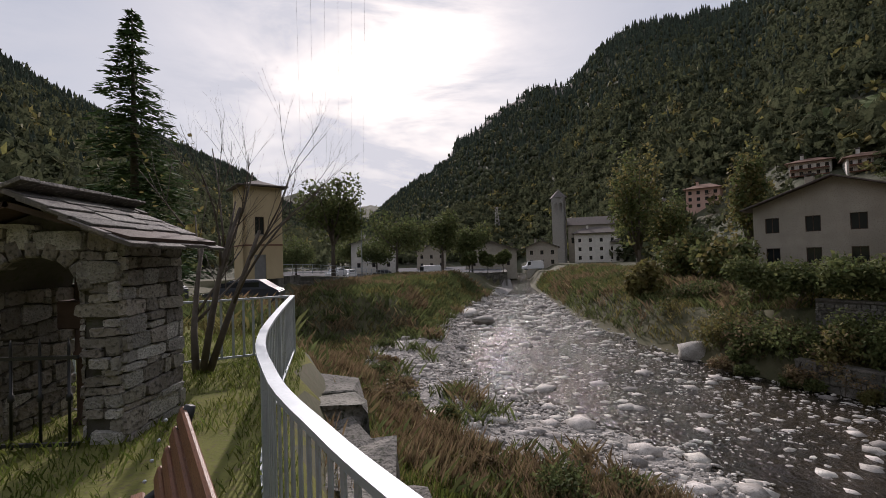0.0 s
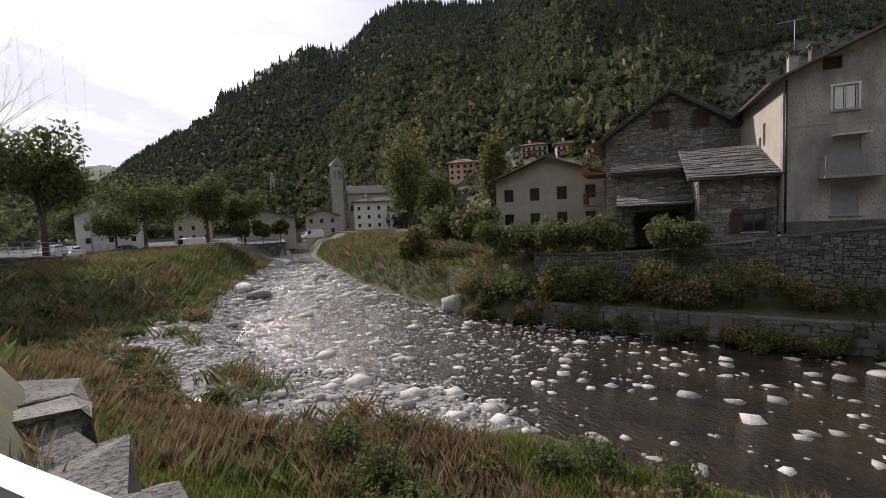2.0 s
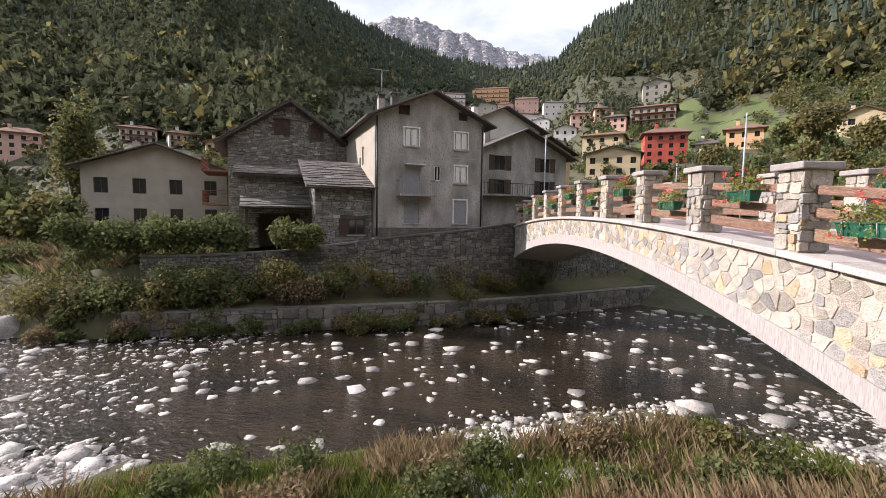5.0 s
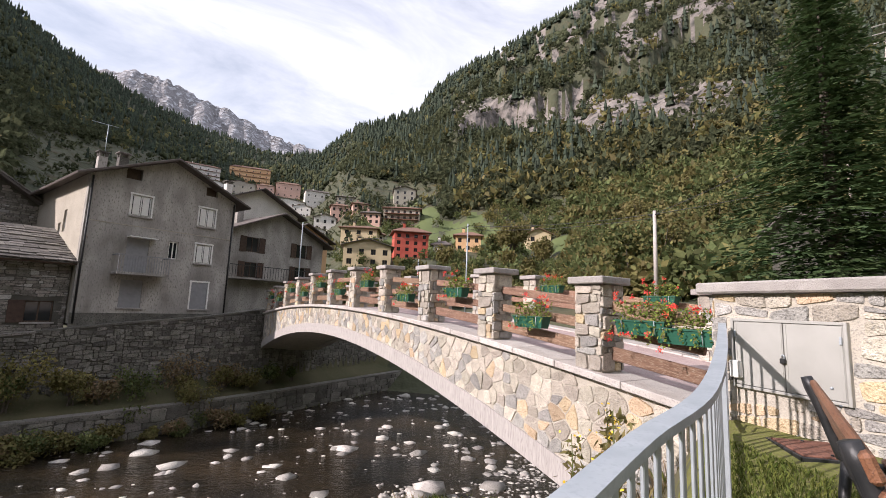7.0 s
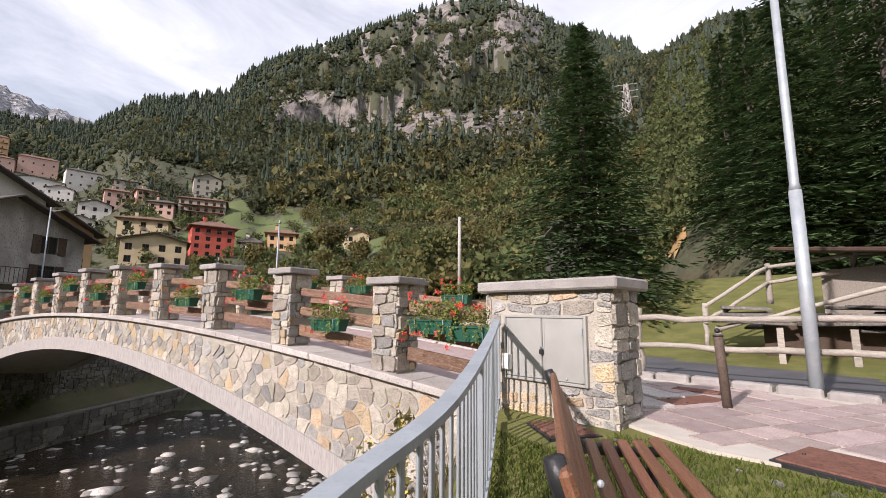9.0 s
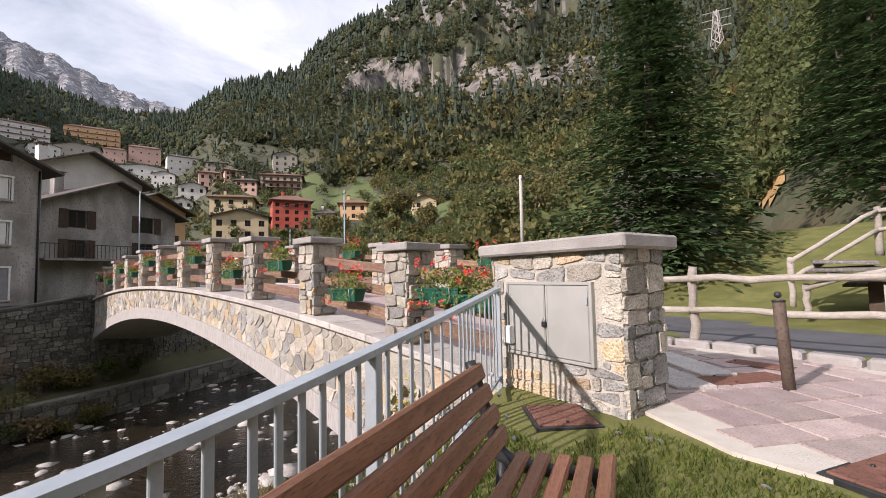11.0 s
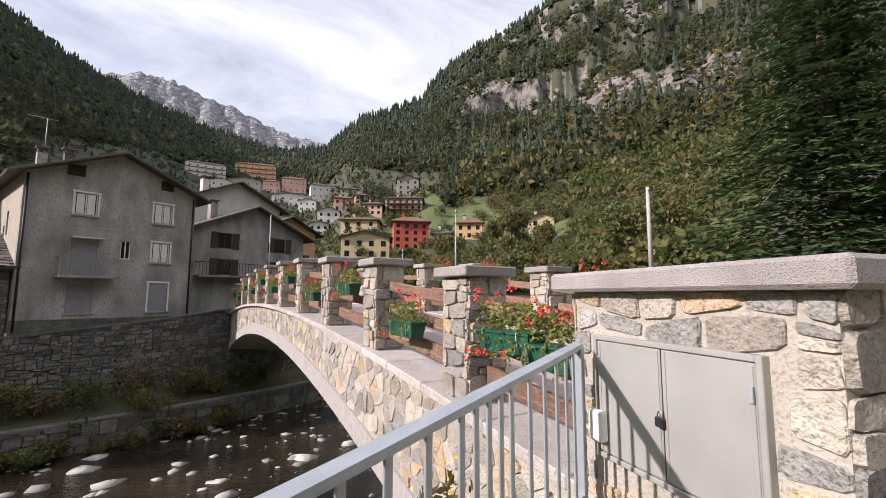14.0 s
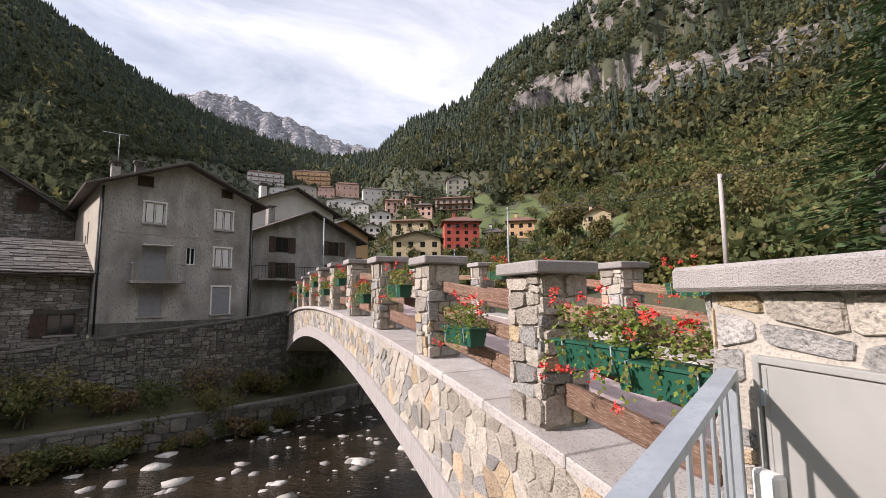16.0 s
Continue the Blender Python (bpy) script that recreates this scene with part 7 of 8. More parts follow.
        bush("ledge_bush", x, y, max(height_at(x, y), -5.5), s * 1.2, s * 1.2, s, 900, 0.11, rng.choice(["leaf", "leaf", "leaf_gold", "leaf_brown"]), 800 + i, "wild green bush growing on the far river wall")


bank_growth()


def lawn_grass():
    rng = random.Random(400)
    lists = []
    def patch(n, x0, x1, y0, y1, h):
        P = np.array([(rng.uniform(x0, x1), rng.uniform(y0, y1)) for _ in range(n)])
        o = signed(P[:, 0], P[:, 1], EDGE)
        zz = near_height(P[:, 0], P[:, 1])
        nn = fbm(P[:, 0] * 1.3, P[:, 1] * 1.3, 3)
        for i in range(n):
            x, y = P[i]
            if o[i] > 0.15 or y < -5.35 + 0.25 * (nn[i] - 0.5) or nn[i] < 0.36 or (3.0 < x < 4.7 and y < -4.6):
                continue
            lists.append(blades(rng, 1, lambda r: (x, y, zz[i]), h * (0.6 + nn[i]), 0.0045, 0.7))
    patch(42000, -1.0, 4.5, -5.5, -2.2, 0.04)
    patch(30000, -6.5, 1.0, 0.2, 9.5, 0.07)
    patch(9000, -5, 8, -17, -9.5, 0.10)
    v, f = merge(lists)
    tagged(new("lawn_grass", mesh_of("lawn_grass", v, f, M["grass"])), "short green lawn grass in the park", "grass", kind="stuff")


lawn_grass()


# ---- the wayside shrine and the bare tree ----
def shrine():
    """Two rubble pillars joined by an arch that is open front to back, under a slab roof."""
    z0 = 0.12
    ob = thing("wayside_shrine", Matrix.Translation((-3.12, 3.86, z0)), "small open rubble stone wayside shrine with a heavy slab roof", "shrine")
    hw, dp, inner, spring, h, pk = 0.76, 0.44, 0.40, 1.38, 1.84, 0.24
    rng = random.Random(500)
    cho = ["stone_house", "stone_house", "stone_grey"]
    top = lambda x: h + pk * (1 - abs(x) / hw)
    for sx in (-1, 1):
        a, b = sorted((sx * inner, sx * hw))
        part("pillar", boxed(a + 0.02, b - 0.02, -dp + 0.02, dp - 0.02, -0.3, spring), M["wall_core"], ob)
        m = pose(sx * hw - sx * 0.02, -dp if sx > 0 else dp, 0, 0, 0, 90 * sx)
        stone_field(ob, 2 * dp, h, 0.27, m, rng, 0.05, 0.005, 0.5, None, True, cho)
        m = pose(sx * inner + sx * 0.02, dp if sx > 0 else -dp, 0, 0, 0, -90 * sx)
        stone_field(ob, 2 * dp, spring, 0.21, m, rng, 0.035, 0.006, 0.62, None, True, cho)
    # the wall over the arch
    n = 12
    low = [(-hw + 0.02, spring)] + [(-inner * math.cos(math.pi * k / n), spring + 0.30 * math.sin(math.pi * k / n)) for k in range(n + 1)] + [(hw - 0.02, spring)]
    verts, faces = [], []
    for x, z in low:
        verts += [(x, -dp + 0.02, z), (x, -dp + 0.02, top(x)), (x, dp - 0.02, top(x)), (x, dp - 0.02, z)]
    for i in range(len(low) - 1):
        for k in range(4):
            faces.append((4 * i + k, 4 * i + (k + 1) % 4, 4 * i + 4 + (k + 1) % 4, 4 * i + 4 + k))
    faces += [(3, 2, 1, 0), tuple(4 * (len(low) - 1) + k for k in range(4))]
    part_me("arch_wall", mesh_of("arch_wall", verts, faces, M["wall_core"]), ob)

    def clad(x, z):
        q = x - hw
        over = abs(q) > inner + 0.07 or z > spring + 0.14 + 0.30 * math.sqrt(max(0.0, 1 - (q / inner) ** 2))
        return over and z < top(q) - 0.06
    for yaw, yy in ((0, -dp + 0.02), (180, dp - 0.02)):
        stone_field(ob, 2 * hw, h + pk, 0.26, pose(-hw if yaw == 0 else hw, yy, 0, 0, 0, yaw), rng, 0.05, 0.005, 0.5, clad, True, cho)
    for k in range(9):
        a = math.pi * (k + 0.5) / 9
        part("arch_stone", boxed(-0.065, 0.065, -0.05, 0.12, 0, rng.uniform(0.13, 0.18), 0.015), M["stone_house"], ob).matrix_local = pose(inner * math.cos(a), -dp + 0.01, spring + 0.30 * math.sin(a), 0, 90 - math.degrees(a), 0)
    for side in (0, 1):
        r = part("roof", boxed(-0.03, 1.06, -dp - 0.26, dp + 0.26, 0, 0.05), M["darkwood"], ob)
        r.matrix_local = (pose(0, 0, h + pk + 0.02, 0, 0, 180) if side == 0 else pose(0, 0, h + pk + 0.02)) @ pose(0, 0, 0, 0, math.degrees(math.atan2(pk, hw)), 0)
        for row in range(6):
            xx = 1.12 - row * 0.19
            y = -dp - 0.32
            while y < dp + 0.25:
                wd = rng.uniform(0.25, 0.6)
                b = boxed(xx - 0.42, xx + rng.uniform(-0.03, 0.06), y, min(y + wd - 0.012, dp + 0.33), 0, rng.uniform(0.025, 0.045), 0.005)
                part("roof_slab", b, M["slate"], r).matrix_local = pose(0, 0, 0.055 + 0.014 * row, 0, 4.0, rng.uniform(-1.5, 1.5))
                y += wd
    # iron fence before the arch
    gate = part("iron_gate", boxed(-1.5, inner + 0.06, -dp - 0.12, -dp - 0.09, 0.06, 0.09), M["darkiron"], ob, "rusty wrought iron gate")
    part("gate_rail", boxed(-1.5, inner + 0.06, -dp - 0.12, -dp - 0.09, 0.80, 0.83), M["darkiron"], gate)
    for k in range(8):
        xx = inner - 0.02 - 0.25 * k
        v, f = tube_mesh([(xx, -dp - 0.105, -0.1), (xx, -dp - 0.105, 0.44), (xx, -dp - 0.105, 0.45), (xx, -dp - 0.105, 0.50), (xx, -dp - 0.105, 0.51), (xx, -dp - 0.105, 0.90), (xx, -dp - 0.105, 0.98)], [0.012, 0.012, 0.024, 0.024, 0.012, 0.012, 0.003], 6)
        part_me("gate_bar", mesh_of("gate_bar", v, f, M["darkiron"], True), gate)
    part("plinth", boxed(-hw - 0.12, hw + 0.05, -dp - 0.2, dp + 0.05, -0.3, 0.02, 0.02), M["cap"], ob)
    v, f = tube_mesh([(0.0, 0.1, 0.0), (0.0, 0.1, 0.08), (0.0, 0.1, 0.1), (0.0, 0.1, 0.66), (0.0, 0.1, 0.68), (0.0, 0.1, 0.74), (0.0, 0.1, 0.76), (0.0, 0.1, 1.62)], [0.11, 0.11, 0.075, 0.075, 0.10, 0.10, 0.085, 0.08], 10)
    part_me("post", mesh_of("post", v, f, M["darkwood"], True), ob, "dark carved wooden post")
    part("offering_box", boxed(-0.19, 0.15, -0.02, 0.24, 0.98, 1.26, 0.015), M["darkwood"], ob)


shrine()


def bare_tree():
    rng = random.Random(510)
    ob = thing("bare_tree", Matrix.Translation((-2.95, 5.75, 0.1)), "young tree with thin bare branches and a few leaves", "tree")
    def grow(p, d, ln, r, depth, out):
        pts, rad = [p], [r]
        q = p.copy()
        for k in range(3):
            d = (d + Vector((rng.uniform(-1, 1), rng.uniform(-1, 1), rng.uniform(-0.2, 0.6))) * 0.16).normalized()
            q = q + d * ln / 3
            pts.append(q.copy())
            rad.append(r * (1 - 0.17 * (k + 1)))
        out.append(tube_mesh(pts, rad, 6 if depth < 2 else 4))
        if depth >= 4:
            return
        for _ in range(3 if depth else 4):
            t = rng.uniform(0.35, 1.0)
            i = min(2, int(t * 3))
            base = pts[i] + (pts[i + 1] - pts[i]) * (t * 3 - i)
            nd = (d + Vector((rng.uniform(-1, 1), rng.uniform(-1, 1), rng.uniform(-0.1, 0.7))) * 0.75).normalized()
            grow(base, nd, ln * rng.uniform(0.5, 0.72), rad[i + 1] * 0.62, depth + 1, out)
    for stem in ((0, 0, 0.12, 0.02, 2.5), (0.06, 0.05, 0.4, 0.1, 2.2), (-0.08, 0, -0.3, 0.3, 2.1)):
        out = []
        grow(Vector((stem[0], stem[1], 0)), Vector((stem[2], stem[3], 1)).normalized(), stem[4], 0.055, 0, out)
        v, f = merge(out)
        part_me("branch", mesh_of("branch", v, f, M["bark"], True), ob)
    v, f = leaf_cloud(rng, 60, 0.06, lambda r: ((r.uniform(-1.4, 0.2), r.uniform(-0.5, 0.5), r.uniform(1.8, 3.6)), (0, 0, 1)), 1.5)
    part_me("leaves", mesh_of("leaves", v, f, M["leaf_gold"]), ob)


bare_tree()


# ---- paving, covers, bollard, fence, lamp post ----
def paving():
    ob = thing("paving", Matrix(), "reddish porphyry slabs with pale joints", "paving", kind="structure")
    bm = bmesh.new()
    pts = [(4.9, -5.95), (3.25, -5.72), (2.3, -5.42), (1.5, -5.5), (-1.5, -5.9), (-9, -6.6), (-9, -9.6), (2.3, -9.25), (3.8, -9.05), (5.6, -8.75), (7.3, -9.4), (7.0, -6.0)]
    lo = [bm.verts.new((x, y, 0.30)) for x, y in pts]
    hi = [bm.verts.new((x, y, 0.535)) for x, y in pts]
    bm.faces.new(hi[::-1])
    bm.faces.new(lo)
    for i in range(len(pts)):
        j = (i + 1) % len(pts)
        bm.faces.new((lo[i], lo[j], hi[j], hi[i]))
    part("bed", bm, M["grout"], ob)
    rng = random.Random(520)
    yaw = radians(-20)
    c, s = math.cos(yaw), math.sin(yaw)
    def inside(x, y):
        hit = False
        for i in range(len(pts)):
            (ax, ay), (bx, by) = pts[i], pts[i - 1]
            if (ay > y) != (by > y) and x < (bx - ax) * (y - ay) / (by - ay) + ax:
                hit = not hit
        return hit
    v0 = -12.0
    while v0 < 13:
        wv = rng.choice([0.34, 0.40, 0.46])
        u0 = -10.0 + rng.random() * 0.5
        while u0 < 12:
            wu = rng.uniform(0.35, 0.85)
            cs = [(u0 + 0.012, v0 + 0.012), (u0 + wu - 0.012, v0 + 0.012), (u0 + wu - 0.012, v0 + wv - 0.012), (u0 + 0.012, v0 + wv - 0.012)]
            # joints run away from the lawn
            w = [(b * c - a * s * -1 if False else a * s + b * c, -a * c + b * s) for a, b in cs]
            if all(inside(x, y) for x, y in w) and max(x for x, y in w) > -4:
                mx, my = sum(x for x, y in w) / 4, sum(y for x, y in w) / 4
                zz = 0.548 + rng.uniform(-0.004, 0.004)
                vv = [(x - mx, y - my, -0.03) for x, y in w] + [((x - mx) * 0.985, (y - my) * 0.985, 0) for x, y in w]
                ff = [(3, 2, 1, 0), (4, 5, 6, 7), (0, 1, 5, 4), (1, 2, 6, 5), (2, 3, 7, 6), (3, 0, 4, 7)]
                me = mesh_of("slab", vv, ff, M["paver"])
                bmt = bmesh.new()
                bmt.from_mesh(me)
                bmesh.ops.recalc_face_normals(bmt, faces=bmt.faces)
                bmt.to_mesh(me)
                bmt.free()
                part_me("slab", me, ob, "", Matrix.Translation((mx, my, zz)))
            u0 += wu
        v0 += wv
    for i in range(26):
        x = -8 + i * 0.55
        y = -8.98 - 0.13 * (3.0 - x) * (0.35 if x > 3 else 0.25)
        b = boxed(-0.25, 0.26, -0.10, 0.10, -0.15, 0.10, 0.03)
        part("kerb_stone", b, M["cap"], ob).matrix_local = pose(x, y - 0.1, 0.55 + rng.uniform(-0.02, 0.02), 0, 0, rng.uniform(-4, 10))
    return ob


paving()


def cover(x, y, z, w, d, yaw, label):
    ob = thing("rusty_cover", pose(x, y, z, 0, 0, yaw), label, "hatch", "rusty covers")
    part("plate", boxed(-w / 2, w / 2, -d / 2, d / 2, -0.05, 0.012, 0.006), M["rust"], ob)
    for sx in (-1, 1):
        bm = bmesh.new()
        bmesh.ops.create_cone(bm, cap_ends=True, segments=8, radius1=0.014, radius2=0.011, depth=0.012, matrix=Matrix.Translation((sx * w * 0.4, 0, 0.016)))
        part("bolt", bm, M["darkiron"], ob)
    part("lip", boxed(-w / 2 - 0.03, w / 2 + 0.03, -d / 2 - 0.03, d / 2 + 0.03, -0.06, 0.0, 0.004), M["darkiron"], ob)


cover(3.46, -5.08, 0.515, 0.52, 0.46, -28, "rusty square steel hatch in the grass by the pier")
cover(3.27, -7.2, 0.546, 0.34, 1.35, -18, "long rusty steel cover set in the paving")
cover(1.45, -5.75, 0.546, 0.75, 0.6, -8, "rusty steel cover at the lawn's edge")
cover(3.45, -8.25, 0.546, 0.6, 0.28, 5, "small rusty cover near the kerb")


def white_slabs():
    for x, y, w, yaw in ((3.95, -7.6, 1.3, -28), (3.75, -6.9, 1.2, -28)):
        ob = thing("threshold_slab", pose(x, y, 0.552, 0, 0, yaw), "pale stone threshold slab before the bridge", "slab", "threshold slabs")
        part("slab", boxed(-w / 2, w / 2, -0.2, 0.2, -0.02, 0.03, 0.008), M["coping"], ob)


white_slabs()


def bollard():
    ob = thing("bollard", pose(2.76, -7.32, 0.54, 0, 3, 0), "rusty brown steel bollard with a round knob", "bollard")
    v, f = tube_mesh([(0, 0, -0.05), (0, 0, 0.82), (0, 0, 0.85)], [0.052, 0.052, 0.042], 14)
    part_me("post", mesh_of("post", v, f, M["bollard"], True), ob)
    bm = bmesh.new()
    bmesh.ops.create_uvsphere(bm, u_segments=12, v_segments=8, radius=0.032, matrix=Matrix.Translation((0, 0, 0.89)))
    part("knob", bm, M["darkiron"], ob, smooth=True)
    tube("collar", [(0, 0, 0.82), (0, 0, 0.84)], 0.056, M["darkiron"], ob, 14)


bollard()


def log(p, q, r, seed):
    rng = random.Random(seed)
    p, q = Vector(p), Vector(q)
    pts = [p.lerp(q, k / 6) + Vector((rng.gauss(0, 0.012), rng.gauss(0, 0.012), rng.gauss(0, 0.02) if 0 < k < 6 else 0)) for k in range(7)]
    return tube_mesh(pts, [r * rng.uniform(0.85, 1.12) for _ in pts], 8)


def rustic_fence(name, posts, hs, label, post_h=1.2):
    ob = thing(name, Matrix.Translation(posts[0]), label, "fence")
    inv = ob.matrix_world.inverted()
    for i, p in enumerate(posts):
        v, f = log((p[0], p[1], p[2] - 0.1), (p[0], p[1], p[2] + post_h), 0.068, 530 + i)
        part_me("post", mesh_of("post", v, f, M["greywood"], True), ob, "", inv)
    for i in range(len(posts) - 1):
        for k, hh in enumerate(hs):
            a, b = Vector(posts[i]), Vector(posts[i + 1])
            v, f = log(a + Vector((0, 0.08, hh)), b + Vector((0, 0.08, hh)), 0.048, 560 + 7 * i + k)
            part_me("rail", mesh_of("rail", v, f, M["greywood"], True), ob, "", inv)


rustic_fence("rustic_fence", [(9.0, -8.7, 0.3), (6.85, -8.75, 0.45), (4.65, -9.05, 0.53), (2.35, -9.5, 0.55), (0.0, -9.95, 0.55), (-2.4, -10.4, 0.55), (-5, -10.9, 0.55)], (0.55, 1.02), "grey weathered log fence along the path")
rustic_fence("slope_fence", [(5.2, -13.6, 0.95), (4.2, -15.2, 2.0), (2.6, -15.8, 2.25), (0.4, -16.3, 2.4), (-2.4, -16.8, 2.4)], (0.45, 0.85), "log fence on the lawn above the path", 0.95)
rustic_fence("ramp_rail", [(4.8, -13.2, 0.75), (1.6, -13.7, 1.75)], (0.5,), "sloping log rail over the stone steps", 0.6)


def lamp_post():
    ob = thing("lamp_post", Matrix.Translation((2.28, -9.15, 0.5)), "tall pale grey steel lamp post", "lamp post")
    tube("lower_shaft", [(0, 0, 0), (0, 0, 2.9)], [0.085, 0.08], M["galv"], ob, 16)
    tube("upper_shaft", [(0, 0, 2.9), (0, 0, 3.0), (0, 0, 7.6)], [0.08, 0.06, 0.05], M["galv"], ob, 16)
    tube("arm", [(0, 0, 7.5), (0.2, 0.25, 7.75), (0.5, 0.7, 7.8)], 0.03, M["galv"], ob, 8)
    part("lantern", boxed(0.38, 0.66, 0.5, 1.0, 7.74, 7.84, 0.03), M["galv"], ob)
    part("base_plate", boxed(-0.16, 0.16, -0.16, 0.16, 0, 0.02, 0.004), M["galv"], ob)


lamp_post()


# ---- the sheds on the right hand slope ----
def sheds():
    ob = thing("timber_shed", at_world((0.6, -14.4), 180 + 62, 0.55), "dark plank shed with tools leaning on it", "shed")
    part("body", boxed(0, 4.2, 0, 3.0, 0, 2.2), M["greywood"], ob)
    for k in range(14):
        part("plank", boxed(0.3 * k + 0.01, 0.3 * k + 0.29, -0.03, -0.003, 0.02, 2.18), M["darkwood" if k % 4 == 0 else "greywood"], ob)
    r = part("roof", boxed(-0.9, 5.0, -0.9, 3.6, 0, 0.1, 0.02), M["darkwood"], ob)
    r.matrix_local = pose(0, 0, 2.25, 8, 0, 0)
    part("shovel", boxed(0.5, 0.54, -0.2, -0.16, 0, 1.4), M["oldwood"], ob)
    part("rake", boxed(0.8, 0.84, -0.24, -0.2, 0, 1.3), M["rust"], ob)
    ob = thing("stone_steps_den", at_world((3.9, -13.2), 180 + 14, 0.52), "low dark opening under stacked stone slabs", "shelter")
    part("back", boxed(0, 3.6, 0.8, 1.6, 0, 0.85), M["darkwood"], ob)
    rng = random.Random(600)
    for k in range(22):
        x = rng.uniform(-0.5, 3.6)
        part("roof_slab", boxed(-0.5, 0.5, -0.35, 0.35, 0, 0.06, 0.01), M["slate"], ob).matrix_local = pose(x, rng.uniform(0.1, 1.4), 0.78 + 0.05 * (k % 6) + 0.1 * (k % 3), rng.uniform(-6, 12), rng.uniform(-6, 6), rng.uniform(-20, 20))
    for x in (0.3, 1.5, 2.7):
        part("prop", boxed(x - 0.06, x + 0.06, -0.1, 0.02, 0, 0.82), M["greywood"], ob)
    ob = thing("stone_hut", at_world((12.2, -24.5), -25, 3.3), "small stone hut with a slab roof in the trees", "hut")
    shell(ob, 4.0, 3.5, 2.6, "wall_core", [(0.6, 1.2, 0.8, 1.5)], (), (), 0.8)
    stone_face(ob, 4.0, 2.6, 0.3, Matrix(), 601, lambda x, z: not (0.5 < x < 1.3 and 0.7 < z < 1.6))
    window(ob, 0.6, 1.2, 0.8, 1.5, "s")
    roof_gable(ob, 4.0, 3.5, 2.6, 0.8, 0.5, 0.12, "slate", slabs=True, over_f=0.4)
    ob = thing("bare_earth", Matrix(), "bare orange earth slip on the slope", "earth", kind="structure")
    az, d = radians(157.6), 62
    bm = bmesh.new()
    n = 14
    for i in range(n):
        for j in range(n):
            a = radians(156.0 + 3.6 * i / (n - 1))
            q = 44 + 20 * j / (n - 1)
            z = float(slope_height(np.array(math.degrees(a)), np.array(q))) + 0.35
            bm.verts.new((q * math.sin(a), q * math.cos(a), z))
    bm.verts.ensure_lookup_table()
    for i in range(n - 1):
        for j in range(n - 1):
            if math.hypot((i - 6) / 6.5, (j - 6) / 6.5) < 1.0:
                bm.faces.new([bm.verts[k] for k in (i * n + j, i * n + j + 1, (i + 1) * n + j + 1, (i + 1) * n + j)])
    part("slip", bm, M["clay"], ob, smooth=True)


sheds()


# ---- poles and wires ----
def wires():
    tops = []
    for nm, x, y, z0, z1, r, mt, lab in (("utility_pole", 27.6, -25.05, 4.0, 9.5, 0.16, "coping", "white concrete utility pole on the slope"), ("utility_pole", 43.5, -15.5, 1.0, 10.4, 0.09, "galv", "slim grey utility pole beyond the bridge"),
                                         ("flag_pole", 34.0, 0.6, -0.5, 7.4, 0.045, "galv", "thin pale pole at the far bridge head"), ("utility_pole", 41.0, -9.8, 0.5, 6.0, 0.05, "galv", "thin grey pole in the village"), ("utility_pole", 19, -32, 7, 14.5, 0.1, "greywood", "wooden pole high on the slope"),
                                         ("street_lamp", polar(-10.4, 62)[0], polar(-10.4, 62)[1], -1.2, 10.6, 0.07, "galv", "slim street lamp by the quay road")):
        ob = thing(nm, Matrix.Translation((x, y, z0)), lab, "pole")
        tube("shaft", [(0, 0, -1), (0, 0, z1 - z0)], [r, r * 0.75], M[mt], ob, 8)
        if nm == "utility_pole":
            part("crossarm", boxed(-0.5, 0.5, -0.04, 0.04, z1 - z0 - 0.35, z1 - z0 - 0.27), M["darkiron"], ob)
        if nm == "street_lamp":
            part("lantern", boxed(-0.9, 0.1, -0.12, 0.12, z1 - z0, z1 - z0 + 0.12, 0.02), M["galv"], ob)
        tops.append(Vector((x, y, z1 - 0.25)))
    runs = [(tops[0], tops[1]), (tops[0] + Vector((0, 0, -0.3)), tops[1] + Vector((0, 0, -0.4))), (tops[1], Vector((70, -8, 12))), (tops[0], tops[4]), (tops[0], Vector((14, -36, 12)))]
    for k in range(6):
        a = radians(-17.5 + 1.9 * k)
        runs.append((Vector((60 * math.sin(a), 60 * math.cos(a), 62)), Vector((200 * math.sin(a * 0.8 - 0.06), 200 * math.cos(a), 40))))
    for a, b in runs:
        sag = 0.02 * (b - a).length
        pts = [a.lerp(b, t / 10) - Vector((0, 0, sag * 4 * (t / 10) * (1 - t / 10))) for t in range(11)]
        ob = thing("overhead_wire", Matrix.Translation(a), "thin dark overhead wire", "wire", "overhead wires")
        v, f = tube_mesh([p - a for p in pts], [0.018 if a.z < 30 else 0.016] * 11, 4)
        part_me("strand", mesh_of("strand", v, f, M["cable"]), ob)


wires()


